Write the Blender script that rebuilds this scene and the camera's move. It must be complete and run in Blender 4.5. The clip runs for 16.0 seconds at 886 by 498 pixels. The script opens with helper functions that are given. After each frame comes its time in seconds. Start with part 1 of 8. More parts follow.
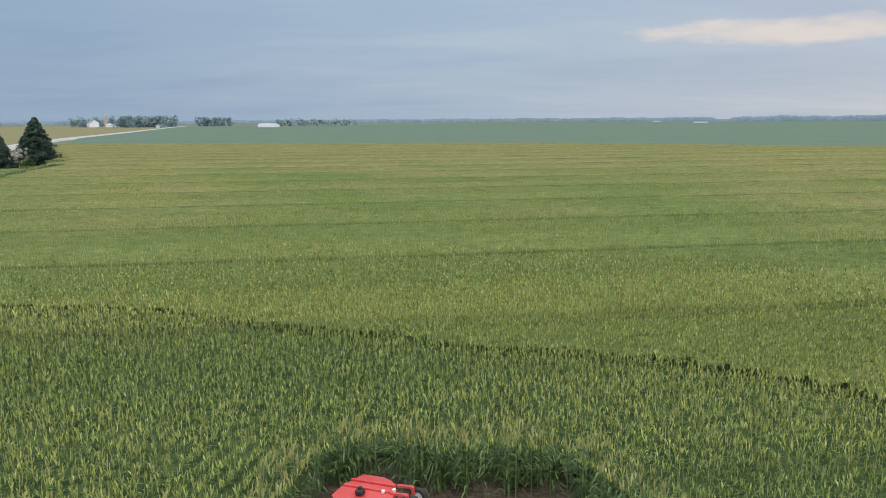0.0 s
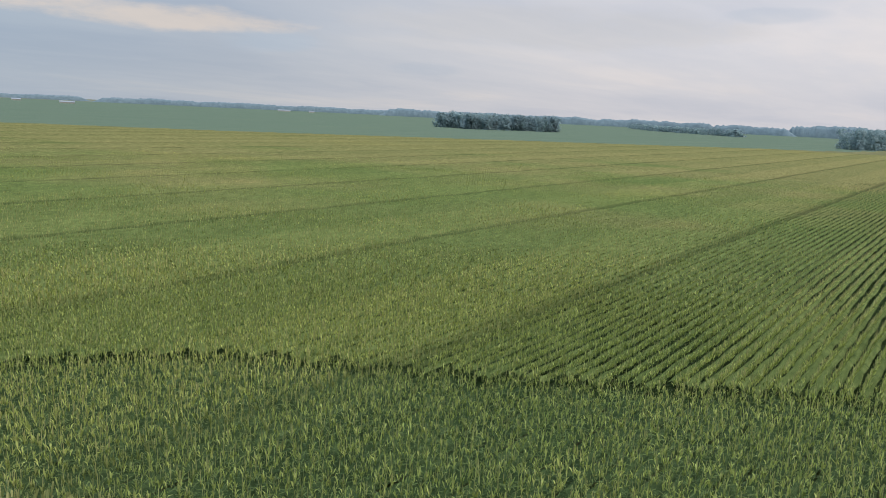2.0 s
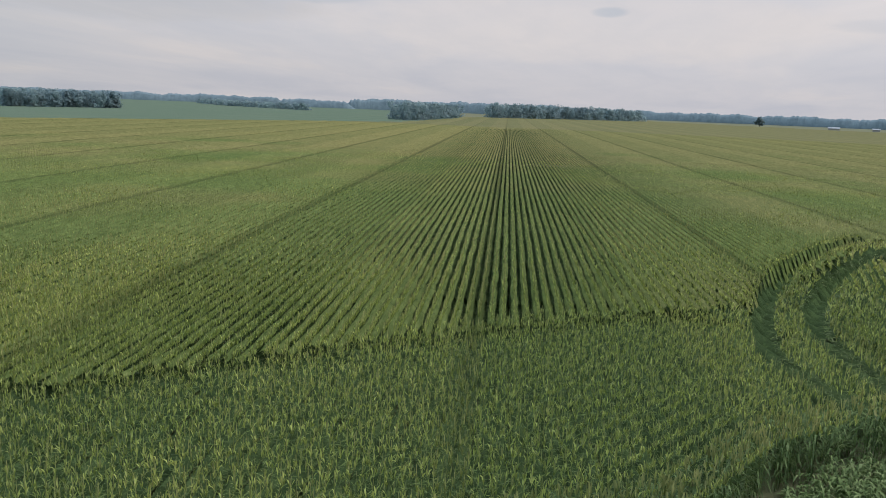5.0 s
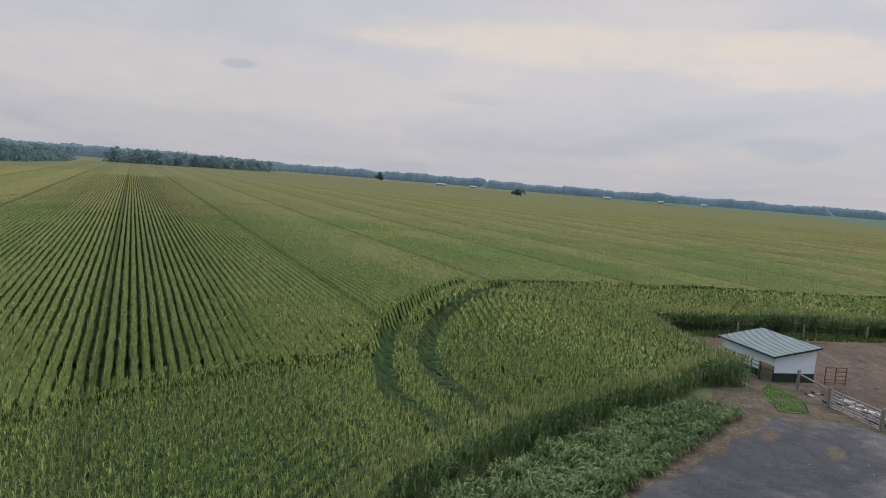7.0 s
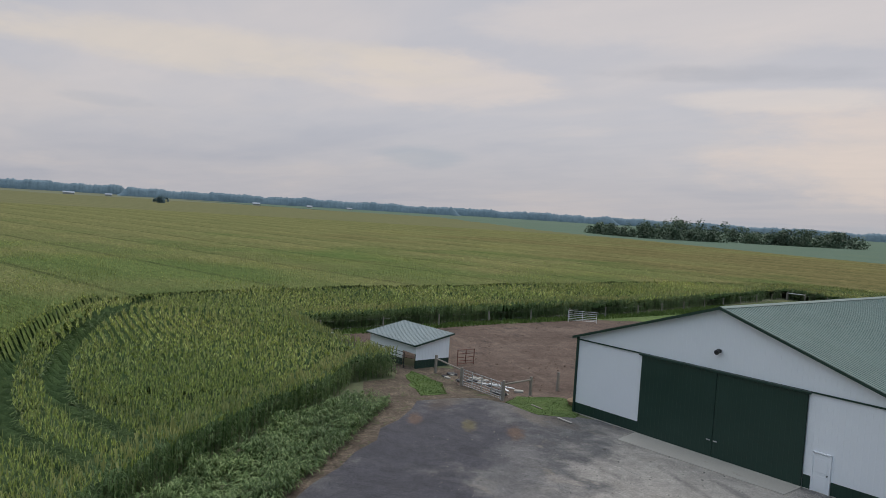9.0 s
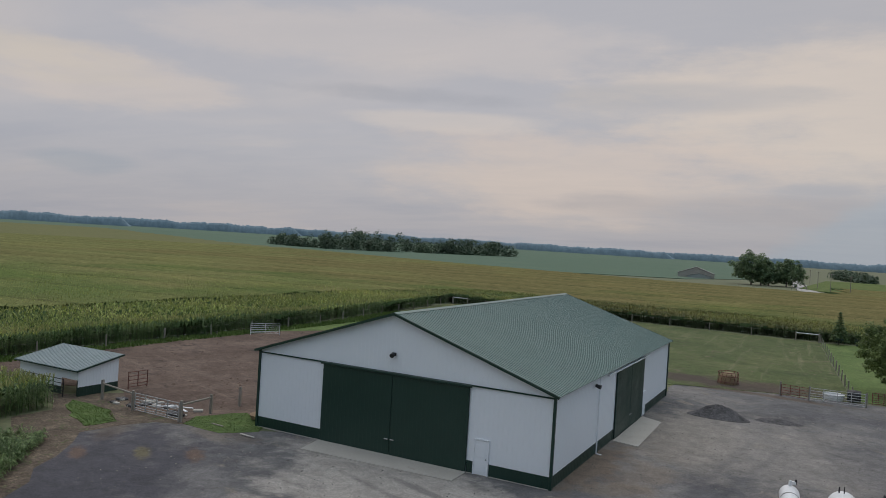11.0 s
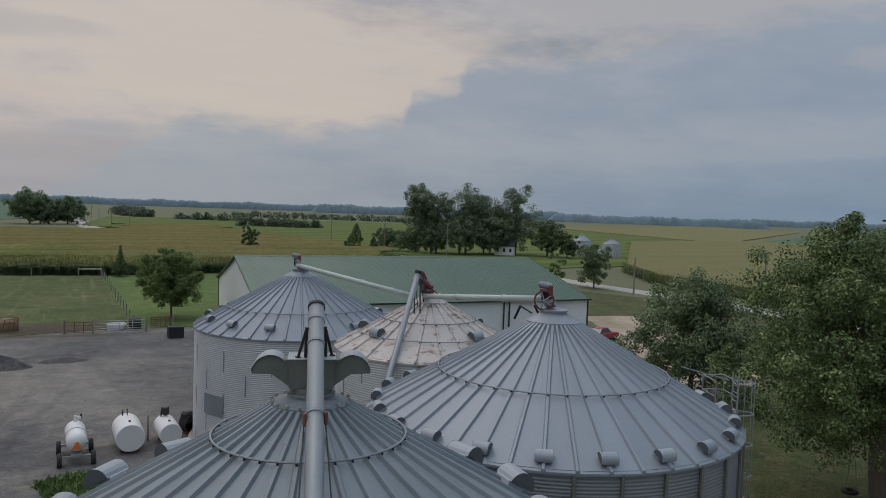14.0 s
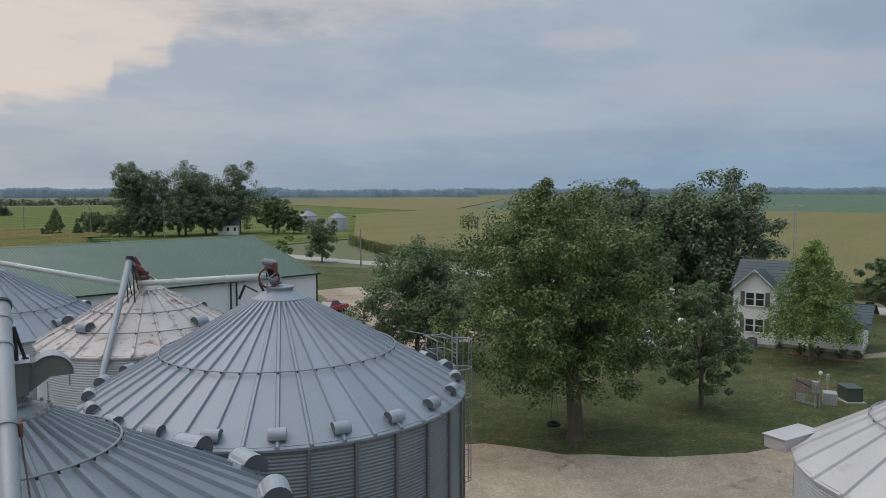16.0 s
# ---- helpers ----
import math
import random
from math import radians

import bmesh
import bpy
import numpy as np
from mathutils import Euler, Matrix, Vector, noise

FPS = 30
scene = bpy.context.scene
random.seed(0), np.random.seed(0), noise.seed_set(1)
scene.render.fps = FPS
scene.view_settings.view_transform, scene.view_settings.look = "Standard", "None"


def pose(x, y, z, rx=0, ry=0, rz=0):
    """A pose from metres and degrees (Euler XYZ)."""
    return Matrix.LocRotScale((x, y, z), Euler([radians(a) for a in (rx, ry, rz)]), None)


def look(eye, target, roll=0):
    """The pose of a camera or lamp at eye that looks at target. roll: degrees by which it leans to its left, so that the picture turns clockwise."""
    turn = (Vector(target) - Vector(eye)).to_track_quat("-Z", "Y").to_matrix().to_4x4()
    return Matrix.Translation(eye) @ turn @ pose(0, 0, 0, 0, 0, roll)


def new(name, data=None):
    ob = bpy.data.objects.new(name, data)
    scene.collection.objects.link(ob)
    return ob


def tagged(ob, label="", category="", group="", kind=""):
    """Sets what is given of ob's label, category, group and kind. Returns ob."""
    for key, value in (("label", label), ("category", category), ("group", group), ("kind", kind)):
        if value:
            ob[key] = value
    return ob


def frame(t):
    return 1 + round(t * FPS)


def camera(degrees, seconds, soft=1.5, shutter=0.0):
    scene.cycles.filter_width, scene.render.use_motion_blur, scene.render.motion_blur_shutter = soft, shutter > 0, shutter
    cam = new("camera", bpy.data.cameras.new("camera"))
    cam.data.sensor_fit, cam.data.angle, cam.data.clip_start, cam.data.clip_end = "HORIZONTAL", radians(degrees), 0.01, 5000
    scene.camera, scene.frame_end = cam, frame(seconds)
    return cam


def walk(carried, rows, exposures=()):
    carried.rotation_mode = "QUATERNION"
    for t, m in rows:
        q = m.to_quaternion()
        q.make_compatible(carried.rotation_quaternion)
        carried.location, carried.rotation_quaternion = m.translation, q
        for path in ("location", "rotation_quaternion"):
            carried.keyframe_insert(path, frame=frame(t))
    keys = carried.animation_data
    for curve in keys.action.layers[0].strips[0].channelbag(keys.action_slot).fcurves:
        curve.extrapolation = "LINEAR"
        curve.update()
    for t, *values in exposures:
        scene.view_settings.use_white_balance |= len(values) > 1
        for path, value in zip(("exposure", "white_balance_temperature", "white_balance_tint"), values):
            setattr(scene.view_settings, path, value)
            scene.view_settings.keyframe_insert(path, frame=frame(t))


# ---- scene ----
cam = camera(61.45, 16.0, 0.75)
ROWS = [
    (0.0, -0.435, 0.638, 13.617, 80.08, 0.36, 2.29),
    (0.5, -0.329, 0.615, 13.626, 79.95, -0.30, -6.81),
    (1.0, -0.202, 0.583, 13.628, 79.97, -1.66, -19.42),
    (1.5, -0.082, 0.562, 13.625, 79.95, -2.71, -33.46),
    (2.0, 0.015, 0.559, 13.613, 79.70, -2.66, -42.84),
    (2.5, 0.076, 0.579, 13.593, 79.42, -1.72, -48.56),
    (3.0, 0.116, 0.584, 13.581, 79.14, -1.33, -52.49),
    (3.5, 0.163, 0.564, 13.576, 79.33, -0.89, -56.80),
    (4.0, 0.203, 0.513, 13.555, 79.56, -1.44, -62.73),
    (6.5, 0.337, 0.007, 13.601, 81.75, -3.81, -94.13),
    (7.0, 0.364, -0.094, 13.605, 84.60, -4.55, -102.14),
    (7.5, 0.383, -0.198, 13.601, 85.86, -4.81, -109.87),
    (8.0, 0.391, -0.303, 13.591, 86.20, -4.58, -116.11),
    (8.5, 0.409, -0.407, 13.584, 86.50, -3.88, -122.80),
    (11.0, 0.193, -0.352, 13.633, 89.27, -3.58, -152.69),
    (11.5, 0.119, -0.410, 13.641, 89.42, -2.83, -161.94),
    (12.0, 0.047, -0.464, 13.624, 89.28, -2.11, -169.54),
    (12.5, -0.025, -0.520, 13.609, 89.21, -2.24, -177.15),
    (13.0, -0.087, -0.567, 13.594, 89.28, -2.41, -186.83),
    (13.5, -0.152, -0.597, 13.588, 88.27, -2.51, -196.24),
    (14.0, -0.224, -0.597, 13.591, 87.07, -2.00, -204.20),
    (14.5, -0.278, -0.583, 13.582, 86.41, -1.79, -212.23),
    (15.0, -0.344, -0.572, 13.568, 85.75, -1.75, -220.30),
    (15.5, -0.376, -0.566, 13.570, 85.56, -1.41, -223.94),
    (16.0, -0.397, -0.565, 13.572, 85.51, 0.07, -225.06),
]
walk(cam, [(r[0], pose(*r[1:])) for r in ROWS], [(0.0, 0.44), (1.0, 0.24), (2.0, 0.29), (3.0, 0.29), (4.0, 0.15), (6.5, 0.06), (7.0, -0.04), (8.5, -0.15), (11.0, -0.43), (13.0, -0.62), (14.0, -0.56), (15.0, -0.23), (16.0, -0.20)])

# ---------------------------------------------------------------- light
SUN_AZ, SUN_EL = radians(178), radians(48)
world = bpy.data.worlds.new("overcast_evening")
scene.world = world
world.use_nodes = True
wn, wl = world.node_tree.nodes, world.node_tree.links
wn.clear()


def wmath(op, a, b=None, clamp=False):
    n = wn.new("ShaderNodeMath"); n.operation = op; n.use_clamp = clamp
    for i, v in enumerate((a, b)):
        if v is None: continue
        if isinstance(v, (int, float)): n.inputs[i].default_value = v
        else: wl.new(v, n.inputs[i])
    return n.outputs[0]


def wramp(fac, stops, interp="EASE"):
    n = wn.new("ShaderNodeValToRGB"); n.color_ramp.interpolation = interp
    el = n.color_ramp.elements
    el.remove(el[1])
    el[0].position, el[0].color = stops[0][0], (*stops[0][1], 1)
    for p, c in stops[1:]: el.new(p).color = (*c, 1)
    wl.new(fac, n.inputs[0])
    return n.outputs[0]


def wmix(fac, a, b, blend="MIX"):
    n = wn.new("ShaderNodeMix"); n.data_type = "RGBA"; n.blend_type = blend
    for s, v in ((n.inputs[0], fac), (n.inputs[6], a), (n.inputs[7], b)):
        if isinstance(v, (int, float)): s.default_value = v
        elif isinstance(v, tuple): s.default_value = (*v, 1)
        else: wl.new(v, s)
    return n.outputs[2]


sky = wn.new("ShaderNodeTexSky")
sky.sky_type, sky.sun_disc = "NISHITA", False
sky.sun_elevation, sky.sun_rotation = SUN_EL, SUN_AZ
sky.air_density, sky.dust_density = 1.0, 2.5
tc = wn.new("ShaderNodeTexCoord")
sep = wn.new("ShaderNodeSeparateXYZ")
wl.new(tc.outputs["Generated"], sep.inputs[0])
SX, SY, SZ = sep.outputs
elev = wmath("MAXIMUM", SZ, 0.0)
# cloud sheet: project the view direction on a flat layer overhead
inv = wmath("DIVIDE", 1.0, wmath("ADD", elev, 0.10))
comb = wn.new("ShaderNodeCombineXYZ")
wl.new(wmath("MULTIPLY", SX, inv), comb.inputs[0])
wl.new(wmath("MULTIPLY", SY, inv), comb.inputs[1])


def wnoise(scale, detail, rough, offset, stretch=(1, 1, 1), warp=0.0):
    m = wn.new("ShaderNodeMapping")
    m.inputs["Location"].default_value = offset
    m.inputs["Scale"].default_value = stretch
    wl.new(comb.outputs[0], m.inputs[0])
    n = wn.new("ShaderNodeTexNoise")
    n.inputs["Scale"].default_value, n.inputs["Detail"].default_value, n.inputs["Roughness"].default_value = scale, detail, rough
    n.inputs["Distortion"].default_value = warp
    wl.new(m.outputs[0], n.inputs["Vector"])
    return n.outputs["Fac"]


# the south-eastern side is pale and warm, north and west are blue-grey
toward = wmath("ADD", wmath("MULTIPLY", SX, 0.433), wmath("MULTIPLY", SY, -0.25))
side = wmath("ADD", toward, 0.5, True)
base = wramp(side, [(0.06, (0.212, 0.296, 0.405)), (0.25, (0.282, 0.360, 0.455)), (0.47, (0.360, 0.402, 0.470)), (0.70, (0.560, 0.555, 0.590)), (0.95, (0.605, 0.600, 0.645))], "LINEAR")
low = wramp(side, [(0.06, (0.228, 0.305, 0.412)), (0.25, (0.305, 0.372, 0.455)), (0.47, (0.395, 0.425, 0.475)), (0.70, (0.530, 0.520, 0.550)), (0.95, (0.555, 0.545, 0.585))], "LINEAR")
hz = wramp(elev, [(0.0, (1, 1, 1)), (0.14, (0, 0, 0))])
sheet = wmix(hz, base, low)


def wdir(scale, detail, rough, offset, stretch):
    m = wn.new("ShaderNodeMapping")
    m.inputs["Location"].default_value, m.inputs["Scale"].default_value = offset, stretch
    wl.new(tc.outputs["Generated"], m.inputs[0])
    n = wn.new("ShaderNodeTexNoise")
    n.inputs["Scale"].default_value, n.inputs["Detail"].default_value, n.inputs["Roughness"].default_value = scale, detail, rough
    wl.new(m.outputs[0], n.inputs["Vector"])
    return n.outputs["Fac"]


ragged = wdir(4.0, 6, 0.6, (2.0, 5.0, 1.0), (1, 1, 4.0))
ragged_fine = wdir(11.0, 6, 0.62, (7.0, 1.0, 3.0), (1, 1, 3.0))


def cloud(az, el, wide, tall, edge=1.6):
    """A soft cloud about a direction of the sky, with a ragged rim."""
    a = radians(az)
    u = wmath("ADD", wmath("MULTIPLY", SX, -math.cos(a)), wmath("MULTIPLY", SY, -math.sin(a)))
    f = wmath("ADD", wmath("MULTIPLY", SX, -math.sin(a)), wmath("MULTIPLY", SY, math.cos(a)))
    u2 = wmath("POWER", wmath("ABSOLUTE", wmath("DIVIDE", u, math.sin(radians(wide)))), 2.0)
    v2 = wmath("POWER", wmath("ABSOLUTE", wmath("DIVIDE", wmath("SUBTRACT", SZ, math.sin(radians(el))), math.sin(radians(tall)))), 2.0)
    d = wmath("ADD", wmath("ADD", u2, v2), wmath("MULTIPLY", wmath("SUBTRACT", ragged, 0.5), 3.2 * edge))
    d = wmath("ADD", d, wmath("MULTIPLY", wmath("SUBTRACT", ragged_fine, 0.5), 1.2 * edge))
    m = wramp(wmath("MULTIPLY", d, 0.5, True), [(0.12, (1, 1, 1)), (0.75, (0, 0, 0))])
    return wmath("MULTIPLY", m, wmath("MULTIPLY", f, 4.0, True))


# slow light and dark swells of the cloud sheet
swell = wramp(wnoise(0.55, 4, 0.5, (3.1, 0.4, 0), (0.6, 1.0, 1), 0.4), [(0.32, (0.90, 0.925, 0.96)), (0.52, (1.0, 1.0, 1.0)), (0.70, (1.13, 1.08, 1.02))])
sheet = wmix(1.0, sheet, swell, "MULTIPLY")
# cream opening in the south, cream streaks elsewhere
for c_, col, amt in (((170, 10.3, 25, 5.6, 0.9), (0.86, 0.750, 0.660), 0.85), ((-163, 5.5, 16, 3.4, 1.0), (0.82, 0.70, 0.63), 0.75), ((-128, 9.5, 9, 2.0, 1.2), (0.80, 0.71, 0.66), 0.7), ((-150, 14.5, 18, 2.4, 1.0), (0.80, 0.72, 0.68), 0.5),
                     ((-152, 9.0, 9, 0.8, 0.8), (0.84, 0.75, 0.69), 0.6), ((-85, 6.0, 20, 2.5, 1.2), (0.68, 0.63, 0.62), 0.5), ((-112, 10.3, 17, 1.7, 1.0), (0.80, 0.715, 0.63), 0.75), ((-50, 6.5, 12, 1.6, 1.2), (0.50, 0.49, 0.50), 0.5)):
    sheet = wmix(wmath("MULTIPLY", cloud(*c_), amt), sheet, col)
# grey-blue streaks
for c_, col, amt in (((-148, 10.7, 9.5, 0.75, 1.1), (0.47, 0.48, 0.53), 0.5), ((-170, 11.2, 9.0, 1.0, 1.2), (0.54, 0.54, 0.57), 0.45), ((-127, 3.9, 3.6, 0.9, 0.9), (0.40, 0.465, 0.55), 0.42), ((-177, 3.4, 14, 1.2, 1.0), (0.50, 0.48, 0.51), 0.5),
                     ((-41, 3.2, 3.0, 0.5, 1.4), (0.36, 0.41, 0.49), 0.3), ((-30, 4.5, 4.0, 0.8, 1.2), (0.36, 0.43, 0.52), 0.45), ((-66, 7.6, 3.0, 0.5, 1.5), (0.40, 0.45, 0.53), 0.35), ((-104, 6.2, 3, 0.5, 1.4), (0.47, 0.50, 0.57), 0.3), ((-86.5, 7.1, 1.3, 0.35, 0.9), (0.36, 0.43, 0.52), 0.42)):
    sheet = wmix(wmath("MULTIPLY", cloud(*c_), amt), sheet, col)
# the dark cloud bank: its upper rim climbs from the south towards the west
rs = wmath("ADD", wmath("MULTIPLY", SX, -math.cos(radians(155))), wmath("MULTIPLY", SY, -math.sin(radians(155))))
rf = wmath("ADD", wmath("MULTIPLY", SX, -math.sin(radians(155))), wmath("MULTIPLY", SY, math.cos(radians(155))))
rim = wramp(wmath("ADD", wmath("MULTIPLY", rs, 0.6), 0.5), [(0.20, (0.85,) * 3), (0.275, (0.74,) * 3), (0.335, (0.68,) * 3), (0.417, (0.60,) * 3), (0.492, (0.56,) * 3), (0.500, (0.50,) * 3), (0.535, (0.455,) * 3), (0.542, (0.36,) * 3), (0.60, (0.32,) * 3), (0.625, (0.27,) * 3),
    (0.655, (0.32,) * 3), (0.695, (0.325,) * 3), (0.744, (0.19,) * 3), (0.80, (0.0,) * 3)], "LINEAR")
rise = wmath("SUBTRACT", wmath("MULTIPLY", rim, 0.342), SZ)
rise = wmath("ADD", rise, wmath("MULTIPLY", wmath("SUBTRACT", ragged_fine, 0.5), 0.045))
rise = wmath("ADD", rise, wmath("MULTIPLY", wmath("SUBTRACT", ragged, 0.5), 0.03))
bank = wmath("MULTIPLY", wramp(wmath("ADD", wmath("MULTIPLY", rise, 14.0), 0.42, True), [(0.30, (0, 0, 0)), (0.75, (1, 1, 1))]), wmath("MULTIPLY", rf, 2.2, True))
bank_col = wmix(wramp(wmath("ADD", wmath("MULTIPLY", rs, 0.6), 0.5), [(0.05, (1, 1, 1)), (0.62, (0, 0, 0))], "LINEAR"), (0.465, 0.515, 0.590), (0.390, 0.470, 0.590))
bank_low = wmix(wramp(wmath("ADD", wmath("MULTIPLY", rs, 0.6), 0.5), [(0.10, (1, 1, 1)), (0.58, (0, 0, 0))], "LINEAR"), (0.415, 0.475, 0.560), (0.270, 0.400, 0.560))
bank_col = wmix(wramp(SZ, [(0.02, (1, 1, 1)), (0.11, (0, 0, 0))]), bank_col, bank_low)
bank_col = wmix(1.0, bank_col, wramp(wdir(3.2, 5, 0.55, (1, 8, 2), (1, 1, 3.2)), [(0.33, (0.88, 0.92, 0.96)), (0.66, (1.13, 1.10, 1.06))]), "MULTIPLY")
sheet = wmix(wmath("MULTIPLY", bank, 0.93), sheet, bank_col)
for c_, col, amt in (((143, 15.5, 15, 3.0, 1.0), (0.66, 0.64, 0.65), 0.75), ((124, 11.0, 4, 0.9, 1.4), (0.66, 0.62, 0.63), 0.35), ((112, 8.0, 10, 1.6, 1.2), (0.50, 0.52, 0.60), 0.6), ((118, 3.6, 16, 0.8, 1.2), (0.30, 0.39, 0.53), 0.35), ((-22, 5.7, 8.5, 0.9, 1.5), (0.60, 0.525, 0.47), 0.8), ((8, 4.5, 12, 0.8, 1.0), (0.25, 0.325, 0.43), 0.5)):
    sheet = wmix(wmath("MULTIPLY", cloud(*c_), amt), sheet, col)
fine = wramp(wnoise(3.0, 6, 0.6, (1.3, 9.2, 0), (0.6, 1.2, 1), 0.6), [(0.3, (0.98, 0.985, 0.99)), (0.7, (1.02, 1.015, 1.01))])
sheet = wmix(1.0, sheet, fine, "MULTIPLY")
# an overcast sky grows brighter towards the zenith
zen = wramp(elev, [(0.34, (1, 1, 1)), (0.95, (3.5, 3.5, 3.42))])
sheet = wmix(1.0, sheet, zen, "MULTIPLY")
clear = wmix(1.0, sky.outputs[0], (0.10, 0.10, 0.10), "MULTIPLY")
total = wmix(0.93, clear, sheet)
bg = wn.new("ShaderNodeBackground")
wl.new(total, bg.inputs[0])
bg.inputs[1].default_value = 1.0
wo = wn.new("ShaderNodeOutputWorld")
wl.new(bg.outputs[0], wo.inputs[0])

sun = new("sun", bpy.data.lights.new("sun", "SUN"))
sun.data.energy, sun.data.angle, sun.data.color = 0.5, radians(30), (1.0, 0.93, 0.84)
sd = Vector((math.sin(SUN_AZ) * math.cos(SUN_EL), math.cos(SUN_AZ) * math.cos(SUN_EL), math.sin(SUN_EL)))
sun.matrix_world = look(sd * 50, (0, 0, 0))


# ---------------------------------------------------------------- materials
class Nodes:
    def __init__(self, name):
        self.m = bpy.data.materials.new(name)
        self.m.use_nodes = True
        self.t = self.m.node_tree
        self.b = self.t.nodes["Principled BSDF"]

    def add(self, kind): return self.t.nodes.new(kind)
    def link(self, a, b): self.t.links.new(a, b)

    def coords(self, which="Object", scale=(1, 1, 1), rot=0.0):
        tcn = self.add("ShaderNodeTexCoord") if which != "Position" else self.add("ShaderNodeNewGeometry")
        v = tcn.outputs[which]
        if rot:
            mr = self.add("ShaderNodeMapping")
            mr.inputs["Rotation"].default_value = (0, 0, rot)
            self.link(v, mr.inputs[0]); v = mr.outputs[0]
        mp = self.add("ShaderNodeMapping")
        mp.inputs["Scale"].default_value = scale
        self.link(v, mp.inputs[0])
        return mp.outputs[0]

    def spot(self, x, y, rx, ry, turn, ragged):
        """1 within an ellipse of the ground with a ragged, soft rim."""
        mp = self.add("ShaderNodeMapping"); mp.vector_type = "TEXTURE"
        mp.inputs["Location"].default_value, mp.inputs["Rotation"].default_value, mp.inputs["Scale"].default_value = (x, y, 0), (0, 0, radians(turn)), (rx, ry, 1000)
        self.link(self.coords("Position"), mp.inputs[0])
        ln = self.add("ShaderNodeVectorMath"); ln.operation = "LENGTH"
        self.link(mp.outputs[0], ln.inputs[0])
        d = self.math("ADD", ln.outputs["Value"], self.math("MULTIPLY", self.math("SUBTRACT", ragged, 0.5), 2.2))
        return self.ramp(d, [(0.45, (1, 1, 1)), (1.0, (0, 0, 0))])

    def noise(self, vec, scale, detail=5, rough=0.55, warp=0.0):
        n = self.add("ShaderNodeTexNoise")
        n.inputs["Scale"].default_value, n.inputs["Detail"].default_value = scale, detail
        n.inputs["Roughness"].default_value, n.inputs["Distortion"].default_value = rough, warp
        self.link(vec, n.inputs["Vector"])
        return n.outputs["Fac"]

    def ramp(self, fac, stops):
        n = self.add("ShaderNodeValToRGB")
        el = n.color_ramp.elements
        el.remove(el[1])
        el[0].position, el[0].color = stops[0][0], (*stops[0][1], 1)
        for p, c in stops[1:]: el.new(p).color = (*c, 1)
        self.link(fac, n.inputs[0])
        return n.outputs[0]

    def mix(self, fac, a, b, blend="MIX"):
        n = self.add("ShaderNodeMix"); n.data_type = "RGBA"; n.blend_type = blend
        for s, v in ((n.inputs[0], fac), (n.inputs[6], a), (n.inputs[7], b)):
            if isinstance(v, (int, float)): s.default_value = v
            elif isinstance(v, tuple): s.default_value = (*v, 1)
            else: self.link(v, s)
        return n.outputs[2]

    def math(self, op, a, b=0.0, clamp=False):
        n = self.add("ShaderNodeMath"); n.operation = op; n.use_clamp = clamp
        for i, v in enumerate((a, b)):
            if isinstance(v, (int, float)): n.inputs[i].default_value = v
            else: self.link(v, n.inputs[i])
        return n.outputs[0]

    def bump(self, h, strength, dist=0.02):
        n = self.add("ShaderNodeBump")
        n.inputs["Strength"].default_value, n.inputs["Distance"].default_value = strength, dist
        self.link(h, n.inputs["Height"])
        self.link(n.outputs[0], self.b.inputs["Normal"])

    def out(self, col, rough=0.6, metal=0.0, spec=0.5):
        if isinstance(col, tuple): self.b.inputs["Base Color"].default_value = (*col, 1)
        else: self.link(col, self.b.inputs["Base Color"])
        if isinstance(rough, float): self.b.inputs["Roughness"].default_value = rough
        else: self.link(rough, self.b.inputs["Roughness"])
        self.b.inputs["Metallic"].default_value = metal
        self.b.inputs["Specular IOR Level"].default_value = spec
        return self.m


def surface(name, a, b, scale=1.0, fine=18.0, rough=0.6, metal=0.0, bump=0.15, dist=0.01, stain=None, cover=0.62, stretch=(1, 1, 1), coord="Object", spec=0.5, vary=0.0, grain=0.35):
    """Two-scale mottled surface, with stains where the large noise is high."""
    s = Nodes(name)
    v = s.coords(coord, stretch)
    big, small = s.noise(v, scale, 4), s.noise(v, fine, 6, 0.65)
    col = s.mix(s.ramp(big, [(0.32, (0, 0, 0)), (0.68, (1, 1, 1))]), a, b)
    col = s.mix(grain, col, s.ramp(small, [(0.3, tuple(c * 0.55 for c in a)), (0.7, tuple(min(1, c * 1.45) for c in b))]))
    if stain:
        st = s.noise(v, scale * 2.7, 7, 0.68, 0.5)
        col = s.mix(s.ramp(st, [(cover, (0, 0, 0)), (cover + 0.12, (1, 1, 1))]), col, stain)
    if vary:
        oi = s.add("ShaderNodeObjectInfo")
        col = s.mix(1.0, col, s.ramp(oi.outputs["Random"], [(0, (1 - vary,) * 3), (1, (1 + vary,) * 3)]), "MULTIPLY")
    s.bump(small, bump, dist)
    r = s.ramp(big, [(0.3, (rough - 0.08,) * 3), (0.7, (min(1, rough + 0.08),) * 3)])
    return s.out(col, r, metal, spec)


